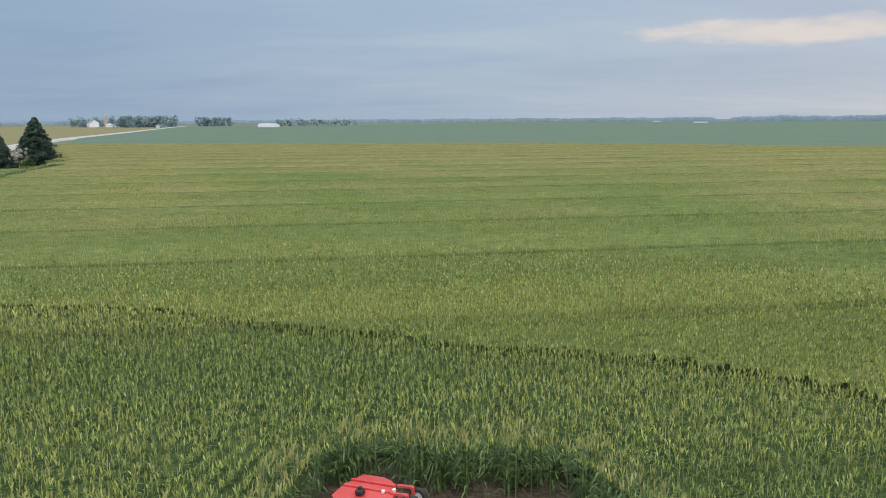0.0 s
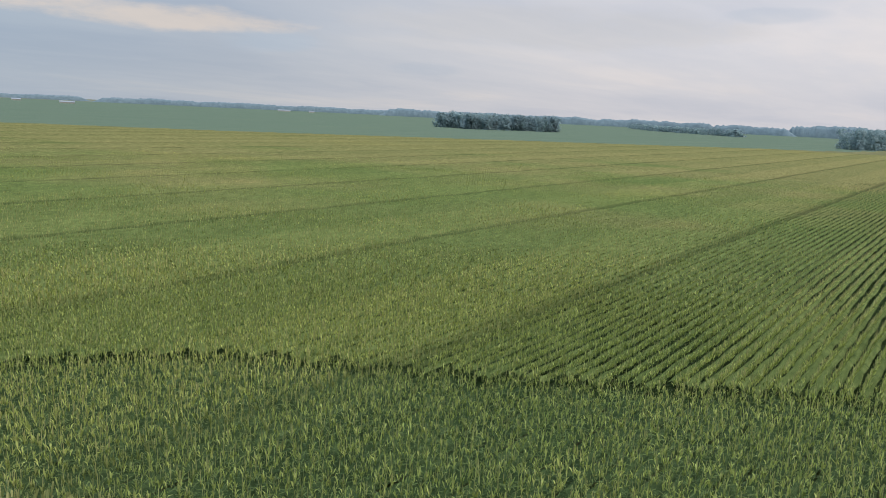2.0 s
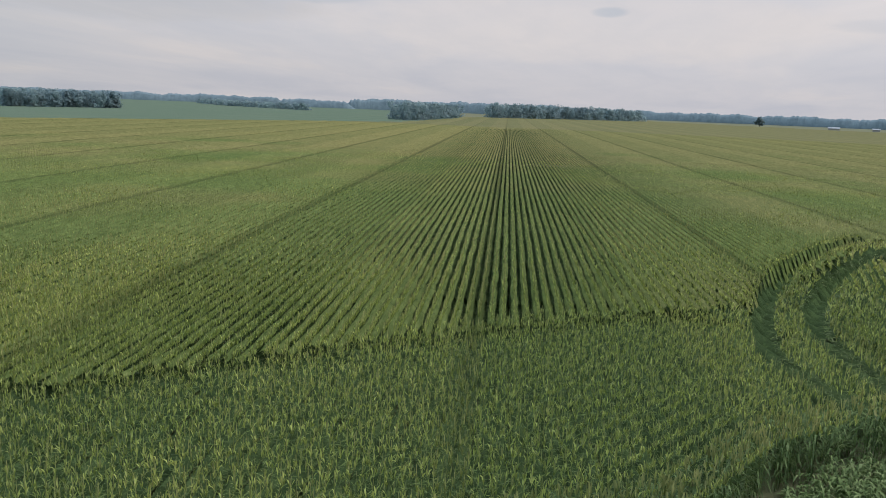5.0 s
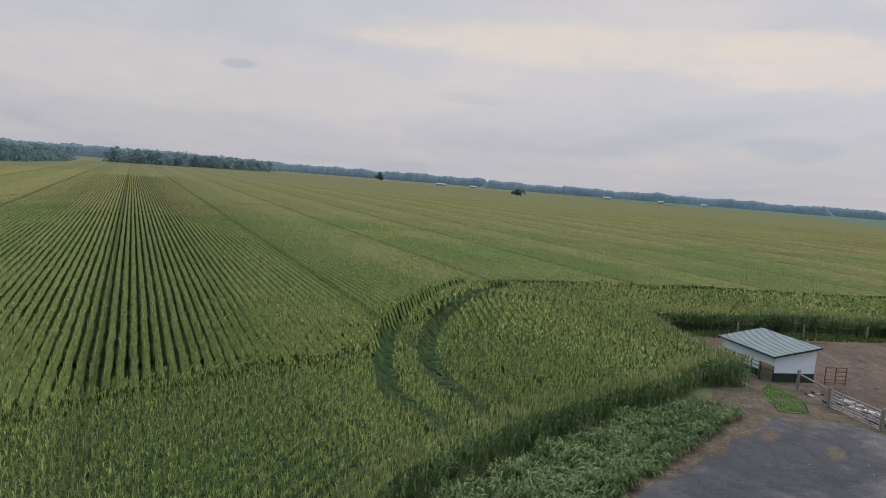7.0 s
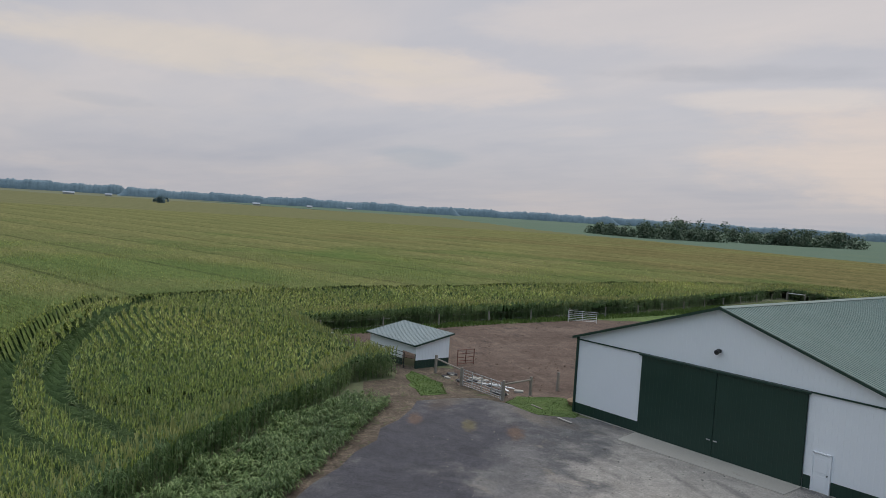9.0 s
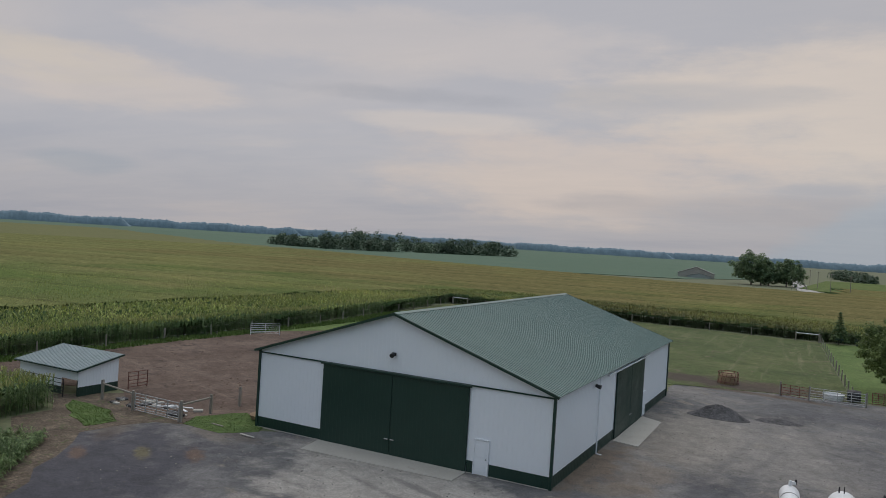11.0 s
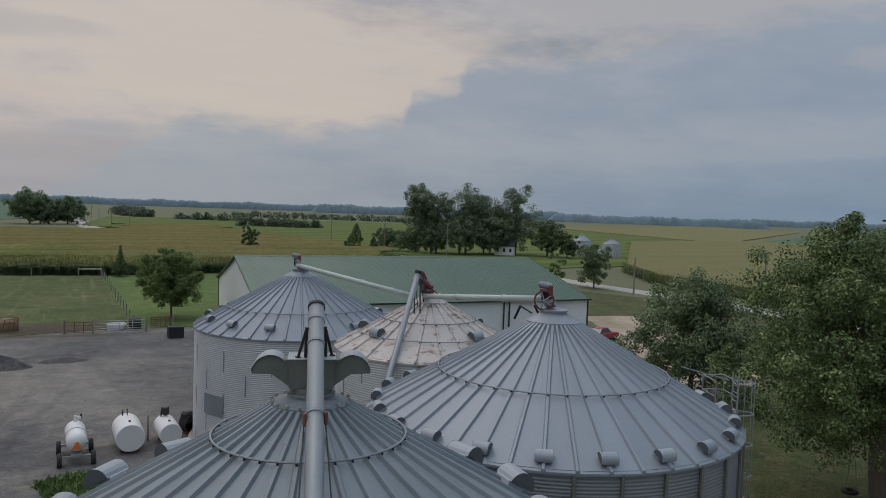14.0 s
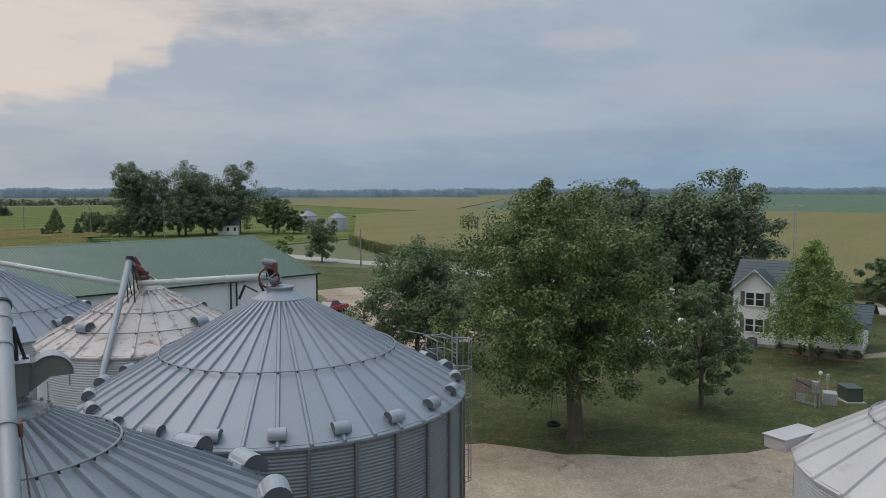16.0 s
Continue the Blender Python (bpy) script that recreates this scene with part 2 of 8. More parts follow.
def leaves(name, dark, mid, lite, patch=0.35, trans=0.24, rough=0.5):
    """Foliage: each leaf takes a tone of its own, with slow patches over the plant."""
    s = Nodes(name)
    g = s.add("ShaderNodeNewGeometry")
    col = s.ramp(g.outputs["Random Per Island"], [(0.0, dark), (0.55, mid), (1.0, lite)])
    n = s.noise(s.coords("Position"), patch, 3)
    col = s.mix(1.0, col, s.ramp(n, [(0.3, (0.72, 0.75, 0.72)), (0.7, (1.25, 1.22, 1.1))]), "MULTIPLY")
    s.out(col, rough, 0.0, 0.15)
    tr = s.add("ShaderNodeBsdfTranslucent"); s.link(col, tr.inputs[0])
    mx = s.add("ShaderNodeMixShader"); mx.inputs[0].default_value = trans
    s.link(s.b.outputs[0], mx.inputs[1]); s.link(tr.outputs[0], mx.inputs[2])
    s.link(mx.outputs[0], s.t.nodes["Material Output"].inputs[0])
    return s.m


ROW_AZ = radians(-79.6)
ROW_U = np.array([-math.sin(ROW_AZ), math.cos(ROW_AZ)])      # along the rows
ROW_N = np.array([-ROW_U[1], ROW_U[0]])                      # across them


PASS, PASS0, ROWS_IN_PASS, ROW_D = 10.2, 21.4, 15, 0.68


def crop(name, a, b, c, bands=1.0, leafy=False, trans=0.2, line=0.0, bump=True, zoned=False):
    """Crop canopy: each pass of the planter has a tone of its own; seam shade is put in as a dark line."""
    s = Nodes(name)
    rot = -math.atan2(ROW_U[1], ROW_U[0])
    v = s.coords("Position", (1, 1, 1), rot)
    sp = s.add("ShaderNodeSeparateXYZ"); s.link(v, sp.inputs[0])
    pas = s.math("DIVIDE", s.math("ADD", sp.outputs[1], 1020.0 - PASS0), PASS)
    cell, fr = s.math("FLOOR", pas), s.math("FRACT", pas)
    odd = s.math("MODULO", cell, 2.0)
    wv = s.add("ShaderNodeTexWhiteNoise"); wv.noise_dimensions = "1D"; s.link(cell, wv.inputs["W"])
    tone = s.math("ADD", s.math("MULTIPLY", s.math("SUBTRACT", 1.0, odd), 0.7), s.math("MULTIPLY", wv.outputs["Value"], 0.3))
    if leafy:
        g = s.add("ShaderNodeNewGeometry")
        col = s.ramp(g.outputs["Random Per Island"], [(0.0, a), (0.5, b), (1.0, c)])
    else:
        st = s.coords("Position", (0.45, 1.6, 1), rot)
        col = s.ramp(s.noise(st, 1.5, 7, 0.72), [(0.3, a), (0.52, b), (0.72, c)])
    lo, hi = [tuple(1 + (q - 1) * bands for q in t) for t in ((0.89, 0.93, 0.89), (1.09, 1.07, 1.04))]
    col = s.mix(1.0, col, s.mix(tone, lo, hi), "MULTIPLY")
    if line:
        # Shade in the gap between passes, put into the colour as a dark line.
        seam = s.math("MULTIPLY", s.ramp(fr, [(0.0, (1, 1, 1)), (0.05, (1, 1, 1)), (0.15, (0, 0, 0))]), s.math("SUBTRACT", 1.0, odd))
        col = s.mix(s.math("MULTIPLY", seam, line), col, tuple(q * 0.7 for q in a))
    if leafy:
        # Shade of the gaps in the near corn, put into the leaf colour.
        gap_shade = s.spot(42, -8, 36, 25, -45, s.noise(s.coords("Position"), 0.12, 4, 0.6))
        col = s.mix(1.0, col, s.mix(gap_shade, (1.0, 1.0, 1.0), (0.92, 0.96, 0.93)), "MULTIPLY")
    if leafy or zoned:
        # Southern field: leaves much darker, ridges a little browner.
        south_zone = s.spot(10, -265, 300, 195, -12, s.noise(s.coords("Position"), 0.02, 3, 0.5))
        col = s.mix(1.0, col, s.mix(south_zone, (1.0, 1.0, 1.0), (0.62, 0.56, 0.62) if leafy else (0.96, 0.84, 0.90)), "MULTIPLY")
    if zoned:
        # Ridges darker and greener within 200 m of the yard, tanner beyond.
        young = s.spot(0, 0, 200, 200, 0, s.noise(s.coords("Position"), 0.03, 3, 0.5))
        col = s.mix(1.0, col, s.mix(young, (1.12, 0.98, 0.98), (0.74, 0.86, 0.70)), "MULTIPLY")
    pt = s.noise(s.coords("Position"), 0.021, 5, 0.6)
    col = s.mix(1.0, col, s.ramp(pt, [(0.30, (0.93, 0.96, 0.94)), (0.55, (1.0, 1.0, 1.0)), (0.72, (1.07, 1.04, 0.97))]), "MULTIPLY")
    s.out(col, 0.5 if leafy else 0.95, 0.0, 0.3 if leafy else 0.04)
    if leafy:
        tr = s.add("ShaderNodeBsdfTranslucent"); s.link(col, tr.inputs[0])
        mx = s.add("ShaderNodeMixShader"); mx.inputs[0].default_value = trans
        s.link(s.b.outputs[0], mx.inputs[1]); s.link(tr.outputs[0], mx.inputs[2])
        s.link(mx.outputs[0], s.t.nodes["Material Output"].inputs[0])
    elif bump:
        s.bump(s.noise(s.coords("Position"), 2.2, 6, 0.7), 0.6, 0.3)
    return s.m


def ground_cover(name, dark, mid, lite, patch, wear, worn, rut=None, rut_dir=0.0, grit=0.5, grit_size=7.0, spots=()):
    """Loose ground: slow patches, wheel marks along one direction and a grain of stones."""
    s = Nodes(name)
    v = s.coords("Position")
    col = s.ramp(s.noise(v, patch, 6, 0.62, 0.6), [(0.30, dark), (0.50, mid), (0.70, lite)])
    col = s.mix(s.ramp(s.noise(v, patch * 3.1, 7, 0.7, 1.2), [(wear, (0, 0, 0)), (wear + 0.10, (1, 1, 1))]), col, worn)
    if rut:
        r = s.coords("Position", (0.06, 0.9, 1), rut_dir)
        col = s.mix(s.ramp(s.noise(r, 0.8, 5, 0.6, 0.8), [(0.55, (0, 0, 0)), (0.74, (0.6, 0.6, 0.6))]), col, rut)
    if spots:
        ragged, speckle = s.noise(v, 0.45, 7, 0.65), s.noise(v, 1.6, 8, 0.8)
        for x, y, rx, ry, turn, c, amt in spots:
            col = s.mix(s.math("MULTIPLY", s.spot(x, y, rx, ry, turn, ragged if rx + ry > 5 else speckle), amt), col, c)
    st = s.noise(v, grit_size, 4, 0.75)
    col = s.mix(1.0, col, s.ramp(st, [(0.30, (1 - grit,) * 3), (0.50, (1, 1, 1)), (0.70, (1 + grit * 1.4,) * 3)]), "MULTIPLY")
    clod = s.noise(v, 0.75, 9, 0.72, 0.9)
    col = s.mix(1.0, col, s.ramp(clod, [(0.34, (1 - grit * 0.7,) * 3), (0.5, (1, 1, 1)), (0.66, (1 + grit * 0.7,) * 3)]), "MULTIPLY")
    tiny = s.noise(v, grit_size * 4, 3, 0.7)
    col = s.mix(1.0, col, s.ramp(tiny, [(0.3, (1 - grit * 0.6,) * 3), (0.7, (1 + grit * 0.6,) * 3)]), "MULTIPLY")
    s.bump(st, 0.7, 0.04)
    return s.out(col, 0.95, 0.0, 0.25)


M = {}
M["soil"] = surface("farm_soil", (0.100, 0.115, 0.055), (0.135, 0.140, 0.070), 0.05, 1.5, 0.95, coord="Position", stain=(0.12, 0.105, 0.065), cover=0.55)
# Pale tops are real; the lower leaves' darkness also paints in row-side shade.
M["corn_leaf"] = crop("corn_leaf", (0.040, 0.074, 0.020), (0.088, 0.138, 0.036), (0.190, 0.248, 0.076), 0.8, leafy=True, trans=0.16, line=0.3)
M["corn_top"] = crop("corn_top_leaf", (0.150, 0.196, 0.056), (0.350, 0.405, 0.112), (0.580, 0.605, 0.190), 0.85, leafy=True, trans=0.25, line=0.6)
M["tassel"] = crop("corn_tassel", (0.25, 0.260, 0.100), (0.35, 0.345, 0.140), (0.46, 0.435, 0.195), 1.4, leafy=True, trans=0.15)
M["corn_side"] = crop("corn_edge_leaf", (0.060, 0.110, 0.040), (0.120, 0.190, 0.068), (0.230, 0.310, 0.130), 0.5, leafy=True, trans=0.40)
# Lower leaves under the tops; the shade between rows is in this dark colour.
M["corn_under_shade"] = crop("corn_under_shade", (0.027, 0.047, 0.020), (0.056, 0.088, 0.035), (0.112, 0.160, 0.066), 0.8)
M["corn_far"] = crop("corn_canopy", (0.102, 0.122, 0.049), (0.182, 0.202, 0.083), (0.288, 0.298, 0.128), 0.9, line=0.75, zoned=True)
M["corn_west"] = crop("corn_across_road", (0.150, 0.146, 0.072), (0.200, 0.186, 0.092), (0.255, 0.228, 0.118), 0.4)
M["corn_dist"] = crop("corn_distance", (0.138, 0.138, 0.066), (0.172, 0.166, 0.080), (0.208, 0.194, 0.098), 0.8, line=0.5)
M["soy"] = crop("soybean_canopy", (0.108, 0.150, 0.110), (0.124, 0.171, 0.124), (0.140, 0.189, 0.136), 0.4)
M["stubble"] = crop("stubble_field", (0.17, 0.160, 0.085), (0.215, 0.195, 0.105), (0.25, 0.22, 0.125), 0.6)
M["meadow"] = crop("meadow_grass", (0.105, 0.134, 0.050), (0.130, 0.158, 0.060), (0.160, 0.178, 0.074), 2.2)
M["lawn"] = ground_cover("lawn_grass", (0.044, 0.058, 0.021), (0.069, 0.082, 0.030), (0.096, 0.102, 0.040), 0.26, 0.53, (0.122, 0.095, 0.052), None, 0.0, 0.36, 5.0)
M["bright_grass"] = ground_cover("bright_grass", (0.064, 0.104, 0.028), (0.084, 0.126, 0.036), (0.106, 0.144, 0.046), 0.5, 0.60, (0.130, 0.120, 0.062), None, 0.0, 0.35, 6.0)
M["side_lawn"] = ground_cover("field_lawn", (0.070, 0.112, 0.029), (0.094, 0.140, 0.038), (0.120, 0.158, 0.050), 0.10, 0.62, (0.130, 0.126, 0.060), None, 0.0, 0.34, 4.0)
M["pasture"] = ground_cover("pasture_grass", (0.052, 0.074, 0.025), (0.078, 0.098, 0.034), (0.116, 0.122, 0.050), 0.12, 0.57, (0.135, 0.112, 0.068), (0.190, 0.168, 0.095), 1.55, 0.34, 4.5, ((9, -86.0, 15, 4.2, -4, (0.070, 0.052, 0.042), 0.95), (3, -88, 7, 3.0, 0, (0.085, 0.062, 0.046), 0.8)))
DARK, BROWN, TAN = (0.066, 0.063, 0.071), (0.120, 0.092, 0.070), (0.325, 0.298, 0.265)
M["gravel"] = ground_cover("grey_gravel", (0.072, 0.070, 0.073), (0.130, 0.125, 0.123), (0.215, 0.198, 0.180), 0.10, 0.57, (0.225, 0.195, 0.158), None, 0.0, 0.30, 11.0, (
    (20, -36.5, 12, 3.6, -10, TAN, 0.85), (8.5, -58, 5, 13, 5, (0.235, 0.205, 0.172), 0.75), (1.5, -56, 4, 10, -8, (0.115, 0.110, 0.112), 0.6), (4.5, -70.5, 6.5, 2.6, 12, (0.080, 0.077, 0.078), 0.85),
    (5, -46, 3.0, 6, 20, (0.085, 0.082, 0.086), 0.7), (9.5, -46.5, 2.4, 4, -10, (0.180, 0.145, 0.115), 0.6), (10, -82.6, 14, 1.3, -6, (0.105, 0.076, 0.056), 0.9), (-2, -75, 7, 3, 0, (0.110, 0.106, 0.110), 0.6),
    (35.0, -28.5, 12, 8.0, -55, DARK, 0.95), (28.5, -20.5, 11, 6, -40, DARK, 0.95), (19.5, -33.2, 10.5, 7.5, -20, TAN, 0.9), (2.5, -59, 8, 14, 8, (0.235, 0.215, 0.192), 0.7), (9.0, -62, 3.5, 9, 0, (0.215, 0.195, 0.170), 0.6), (29.5, -30.5, 3.2, 1.5, -35, (0.165, 0.155, 0.150), 0.7), (26.0, -26.0, 4.5, 1.1, -42, (0.150, 0.142, 0.138), 0.6), (40.5, -33.6, 3.0, 1.2, -60, BROWN, 0.55), (38.0, -29.2, 1.5, 0.6, -38, (0.165, 0.098, 0.060), 0.55), (35.2, -31.4, 1.6, 0.6, -40, (0.170, 0.140, 0.065), 0.6), (32.6, -33.0, 1.7, 0.7, -40, (0.150, 0.092, 0.060), 0.65),
    (35.0, -36.6, 3.5, 0.8, -16, (0.160, 0.135, 0.112), 0.7), (33.5, -37.5, 3.0, 1.0, -8, BROWN, 0.5),
    (6.5, -45, 10, 0.35, 62, DARK, 0.2), (8.2, -44.5, 10, 0.35, 60, DARK, 0.2), (3.5, -52, 14, 0.4, 80, DARK, 0.2), (5.3, -53, 14, 0.4, 82, DARK, 0.2), (0, -64, 12, 0.45, 100, (0.09, 0.086, 0.088), 0.2), (10.5, -42.5, 4, 1.5, 35, (0.175, 0.138, 0.105), 0.6), (12.4, -47, 1.9, 8, 0, (0.150, 0.112, 0.082), 0.85), (-4, -58, 3.5, 9, 10, (0.095, 0.092, 0.095), 0.55), (16, -34.8, 9, 0.4, -20, DARK, 0.45), (17, -33, 9, 0.4, -22, DARK, 0.45)))
M["asphalt"] = ground_cover("dark_millings", (0.048, 0.047, 0.052), (0.068, 0.065, 0.071), (0.098, 0.090, 0.090), 0.16, 0.60, (0.170, 0.120, 0.078), (0.140, 0.108, 0.078), 0.75)
M["grit"] = ground_cover("worn_pale_gravel", (0.175, 0.162, 0.150), (0.235, 0.215, 0.195), (0.295, 0.265, 0.232), 0.12, 0.60, (0.150, 0.135, 0.122), (0.140, 0.132, 0.128), 0.5)
M["drive"] = ground_cover("limestone_drive", (0.285, 0.230, 0.168), (0.370, 0.302, 0.226), (0.440, 0.364, 0.278), 0.13, 0.60, (0.250, 0.184, 0.128), (0.280, 0.217, 0.157), 0.5, 0.22)
M["dirt"] = ground_cover("trodden_dirt", (0.078, 0.052, 0.040), (0.112, 0.078, 0.060), (0.165, 0.120, 0.094), 0.10, 0.57, (0.046, 0.035, 0.030), (0.180, 0.135, 0.105), 0.3, 0.34, 6.0)
M["bank"] = ground_cover("bare_bank_soil", (0.075, 0.056, 0.042), (0.105, 0.080, 0.058), (0.150, 0.115, 0.082), 0.4, 0.56, (0.075, 0.100, 0.035), None, 0.0, 0.5, 5.0)
M["concrete"] = surface("concrete", (0.34, 0.315, 0.275), (0.42, 0.39, 0.34), 0.5, 25.0, 0.85, bump=0.2, coord="Position", stain=(0.24, 0.22, 0.19), cover=0.62)
M["road"] = surface("chip_seal_road", (0.33, 0.315, 0.29), (0.40, 0.38, 0.345), 0.1, 6.0, 0.9, coord="Position")
M["white_steel"] = surface("white_steel_siding", (0.830, 0.850, 0.875), (0.860, 0.878, 0.900), 0.35, 30.0, 0.42, bump=0.02, coord="Position", stain=(0.79, 0.80, 0.81), cover=0.66, grain=0.1)
M["green_steel"] = surface("dark_green_steel", (0.011, 0.036, 0.026), (0.015, 0.045, 0.032), 0.5, 25.0, 0.42, bump=0.03, coord="Position")
M["green_roof"] = surface("pale_green_roof_steel", (0.092, 0.152, 0.132), (0.108, 0.170, 0.148), 0.22, 12.0, 0.42, bump=0.02, coord="Position", stain=(0.100, 0.150, 0.132), cover=0.6, vary=0.03, grain=0.15)
M["shop_roof"] = surface("shop_green_roof", (0.052, 0.110, 0.078), (0.062, 0.124, 0.088), 0.15, 10.0, 0.45, bump=0.02, coord="Position", vary=0.03, grain=0.12)
M["shed_roof"] = surface("shed_roof_steel", (0.205, 0.250, 0.250), (0.235, 0.280, 0.280), 0.4, 12.0, 0.5, coord="Position", vary=0.02, grain=0.12)
M["galv"] = surface("galvanised_roof", (0.225, 0.256, 0.294), (0.276, 0.306, 0.343), 0.45, 22.0, 0.52, 0.25, 0.02, stain=(0.250, 0.282, 0.322), cover=0.60, coord="Position", stretch=(1, 1, 0.5), vary=0.06, grain=0.12)
M["galv_blue"] = surface("blue_grey_galvanised", (0.190, 0.222, 0.265), (0.245, 0.278, 0.322), 0.5, 22.0, 0.55, 0.25, 0.02, stain=(0.180, 0.205, 0.240), cover=0.60, coord="Position", vary=0.06, grain=0.12)
M["galv_dull"] = surface("weathered_galvanised", (0.185, 0.215, 0.240), (0.245, 0.275, 0.298), 0.6, 22.0, 0.58, 0.25, 0.03, stain=(0.205, 0.198, 0.178), cover=0.62, coord="Position", vary=0.07, grain=0.12)
M["galv_wall"] = surface("corrugated_galvanised", (0.44, 0.46, 0.48), (0.56, 0.58, 0.60), 0.5, 20.0, 0.55, 0.25, 0.04, stain=(0.40, 0.40, 0.40), cover=0.63, coord="Position")
M["rust_roof"] = surface("oxidised_pale_roof", (0.430, 0.395, 0.378), (0.540, 0.502, 0.480), 0.7, 16.0, 0.65, 0.1, 0.04, stain=(0.240, 0.165, 0.125), cover=0.54, coord="Position", vary=0.08, stretch=(1, 1, 2.5), grain=0.18)
M["white_roof"] = surface("white_bin_roof", (0.440, 0.432, 0.432), (0.520, 0.508, 0.500), 0.5, 16.0, 0.5, 0.1, 0.05, stain=(0.40, 0.37, 0.34), cover=0.60, coord="Position", vary=0.04, grain=0.10)
M["vent"] = surface("galvanised_vent", (0.265, 0.298, 0.335), (0.345, 0.375, 0.408), 1.5, 30.0, 0.55, 0.2, 0.03, stain=(0.30, 0.20, 0.14), cover=0.72, vary=0.08, grain=0.15)
M["vent_dark"] = surface("vent_screen", (0.085, 0.100, 0.110), (0.120, 0.135, 0.150), 3.0, 60.0, 0.6, 0.3)
M["pipe"] = surface("galvanised_pipe", (0.228, 0.252, 0.275), (0.285, 0.308, 0.330), 1.2, 25.0, 0.5, 0.25, 0.02, stain=(0.30, 0.27, 0.23), cover=0.68, grain=0.12)
M["pipe_pale"] = surface("pale_conveyor_tube", (0.400, 0.450, 0.432), (0.470, 0.520, 0.500), 1.2, 25.0, 0.5, 0.1, 0.02, stain=(0.34, 0.37, 0.35), cover=0.62, grain=0.15)
M["bin_wall"] = surface("dark_corrugated_wall", (0.200, 0.222, 0.240), (0.260, 0.282, 0.300), 0.5, 20.0, 0.5, 0.35, 0.04, stain=(0.18, 0.195, 0.21), cover=0.63, coord="Position", grain=0.15)
M["hood"] = surface("dull_grey_hood", (0.150, 0.158, 0.145), (0.195, 0.203, 0.186), 1.2, 20.0, 0.6, 0.2, 0.03, stain=(0.120, 0.118, 0.092), cover=0.58, grain=0.15)
M["grove"] = leaves("grove_leaves", (0.105, 0.148, 0.100), (0.165, 0.218, 0.136), (0.235, 0.292, 0.182))
M["young_leaf"] = leaves("young_tree_leaves", (0.095, 0.139, 0.053), (0.166, 0.222, 0.082), (0.242, 0.305, 0.121))
M["black"] = surface("black_iron", (0.018, 0.018, 0.02), (0.035, 0.034, 0.035), 2.0, 30.0, 0.55, 0.2)
M["rubber"] = surface("tyre_rubber", (0.022, 0.022, 0.024), (0.045, 0.043, 0.040), 3.0, 30.0, 0.85)
M["red"] = surface("faded_red_paint", (0.52, 0.055, 0.055), (0.62, 0.095, 0.085), 1.5, 20.0, 0.5, stain=(0.50, 0.30, 0.27), cover=0.66)
M["motor"] = surface("red_motor_paint", (0.150, 0.030, 0.032), (0.220, 0.048, 0.046), 4.0, 30.0, 0.55, stain=(0.06, 0.052, 0.05), cover=0.50)
M["car_red"] = surface("red_car_paint", (0.33, 0.012, 0.022), (0.38, 0.018, 0.028), 0.5, 3.0, 0.2)
M["tank_white"] = surface("white_tank_paint", (0.70, 0.70, 0.70), (0.78, 0.775, 0.765), 0.9, 20.0, 0.45, stain=(0.56, 0.53, 0.48), cover=0.64)
M["steel"] = surface("galvanised_tube", (0.36, 0.36, 0.36), (0.46, 0.46, 0.45), 3.0, 40.0, 0.5, 0.4)
M["rusty"] = surface("rusty_steel", (0.15, 0.065, 0.050), (0.22, 0.10, 0.075), 3.0, 30.0, 0.8, 0.2)
M["wood_grey"] = surface("weathered_post_wood", (0.20, 0.175, 0.145), (0.30, 0.265, 0.22), 2.0, 40.0, 0.85, stretch=(4, 4, 0.6), coord="Object")
M["straw"] = surface("old_hay", (0.19, 0.130, 0.075), (0.28, 0.200, 0.115), 3.0, 30.0, 0.95, bump=0.8, dist=0.05)
M["bark"] = surface("tree_bark", (0.095, 0.078, 0.062), (0.165, 0.140, 0.115), 1.5, 14.0, 0.92, bump=0.8, dist=0.04, stretch=(3, 3, 0.5))
M["bark_grey"] = surface("pale_trunk_bark", (0.30, 0.28, 0.25), (0.42, 0.40, 0.36), 1.5, 14.0, 0.9, stretch=(3, 3, 0.5))
M["house_white"] = surface("white_lap_siding", (0.835, 0.830, 0.820), (0.875, 0.870, 0.860), 0.5, 20.0, 0.6, coord="Position", grain=0.12)
M["shingle"] = surface("green_grey_roof_panels", (0.036, 0.056, 0.060), (0.054, 0.078, 0.082), 0.6, 14.0, 0.55, coord="Position", vary=0.1)
M["shutter"] = surface("grey_shutter_paint", (0.13, 0.13, 0.12), (0.17, 0.165, 0.15), 2.0, 30.0, 0.6)
M["cabinet_green"] = surface("utility_green_paint", (0.048, 0.070, 0.060), (0.064, 0.088, 0.075), 1.5, 20.0, 0.55)
M["meter_grey"] = surface("meter_box_grey", (0.34, 0.35, 0.345), (0.42, 0.43, 0.42), 2.0, 30.0, 0.5, 0.3)
M["orange"] = surface("orange_reflector", (0.85, 0.16, 0.03), (0.95, 0.22, 0.05), 3.0, 30.0, 0.45)
M["pile"] = ground_cover("dark_stone_pile", (0.055, 0.052, 0.053), (0.080, 0.076, 0.076), (0.110, 0.104, 0.102), 0.8, 0.64, (0.15, 0.135, 0.12), None, 0.0, 0.6, 8.0)
M["mulch"] = surface("brown_mulch", (0.12, 0.075, 0.05), (0.18, 0.115, 0.075), 1.0, 14.0, 0.95, bump=0.7, dist=0.05, coord="Position")
g_ = Nodes("window_glass"); g_.b.inputs["Metallic"].default_value = 0.0
M["glass"] = g_.out((0.035, 0.042, 0.048), 0.06, 0.0, 0.8)
M["maple"] = leaves("maple_leaves", (0.050, 0.084, 0.038), (0.142, 0.200, 0.087), (0.318, 0.392, 0.180))
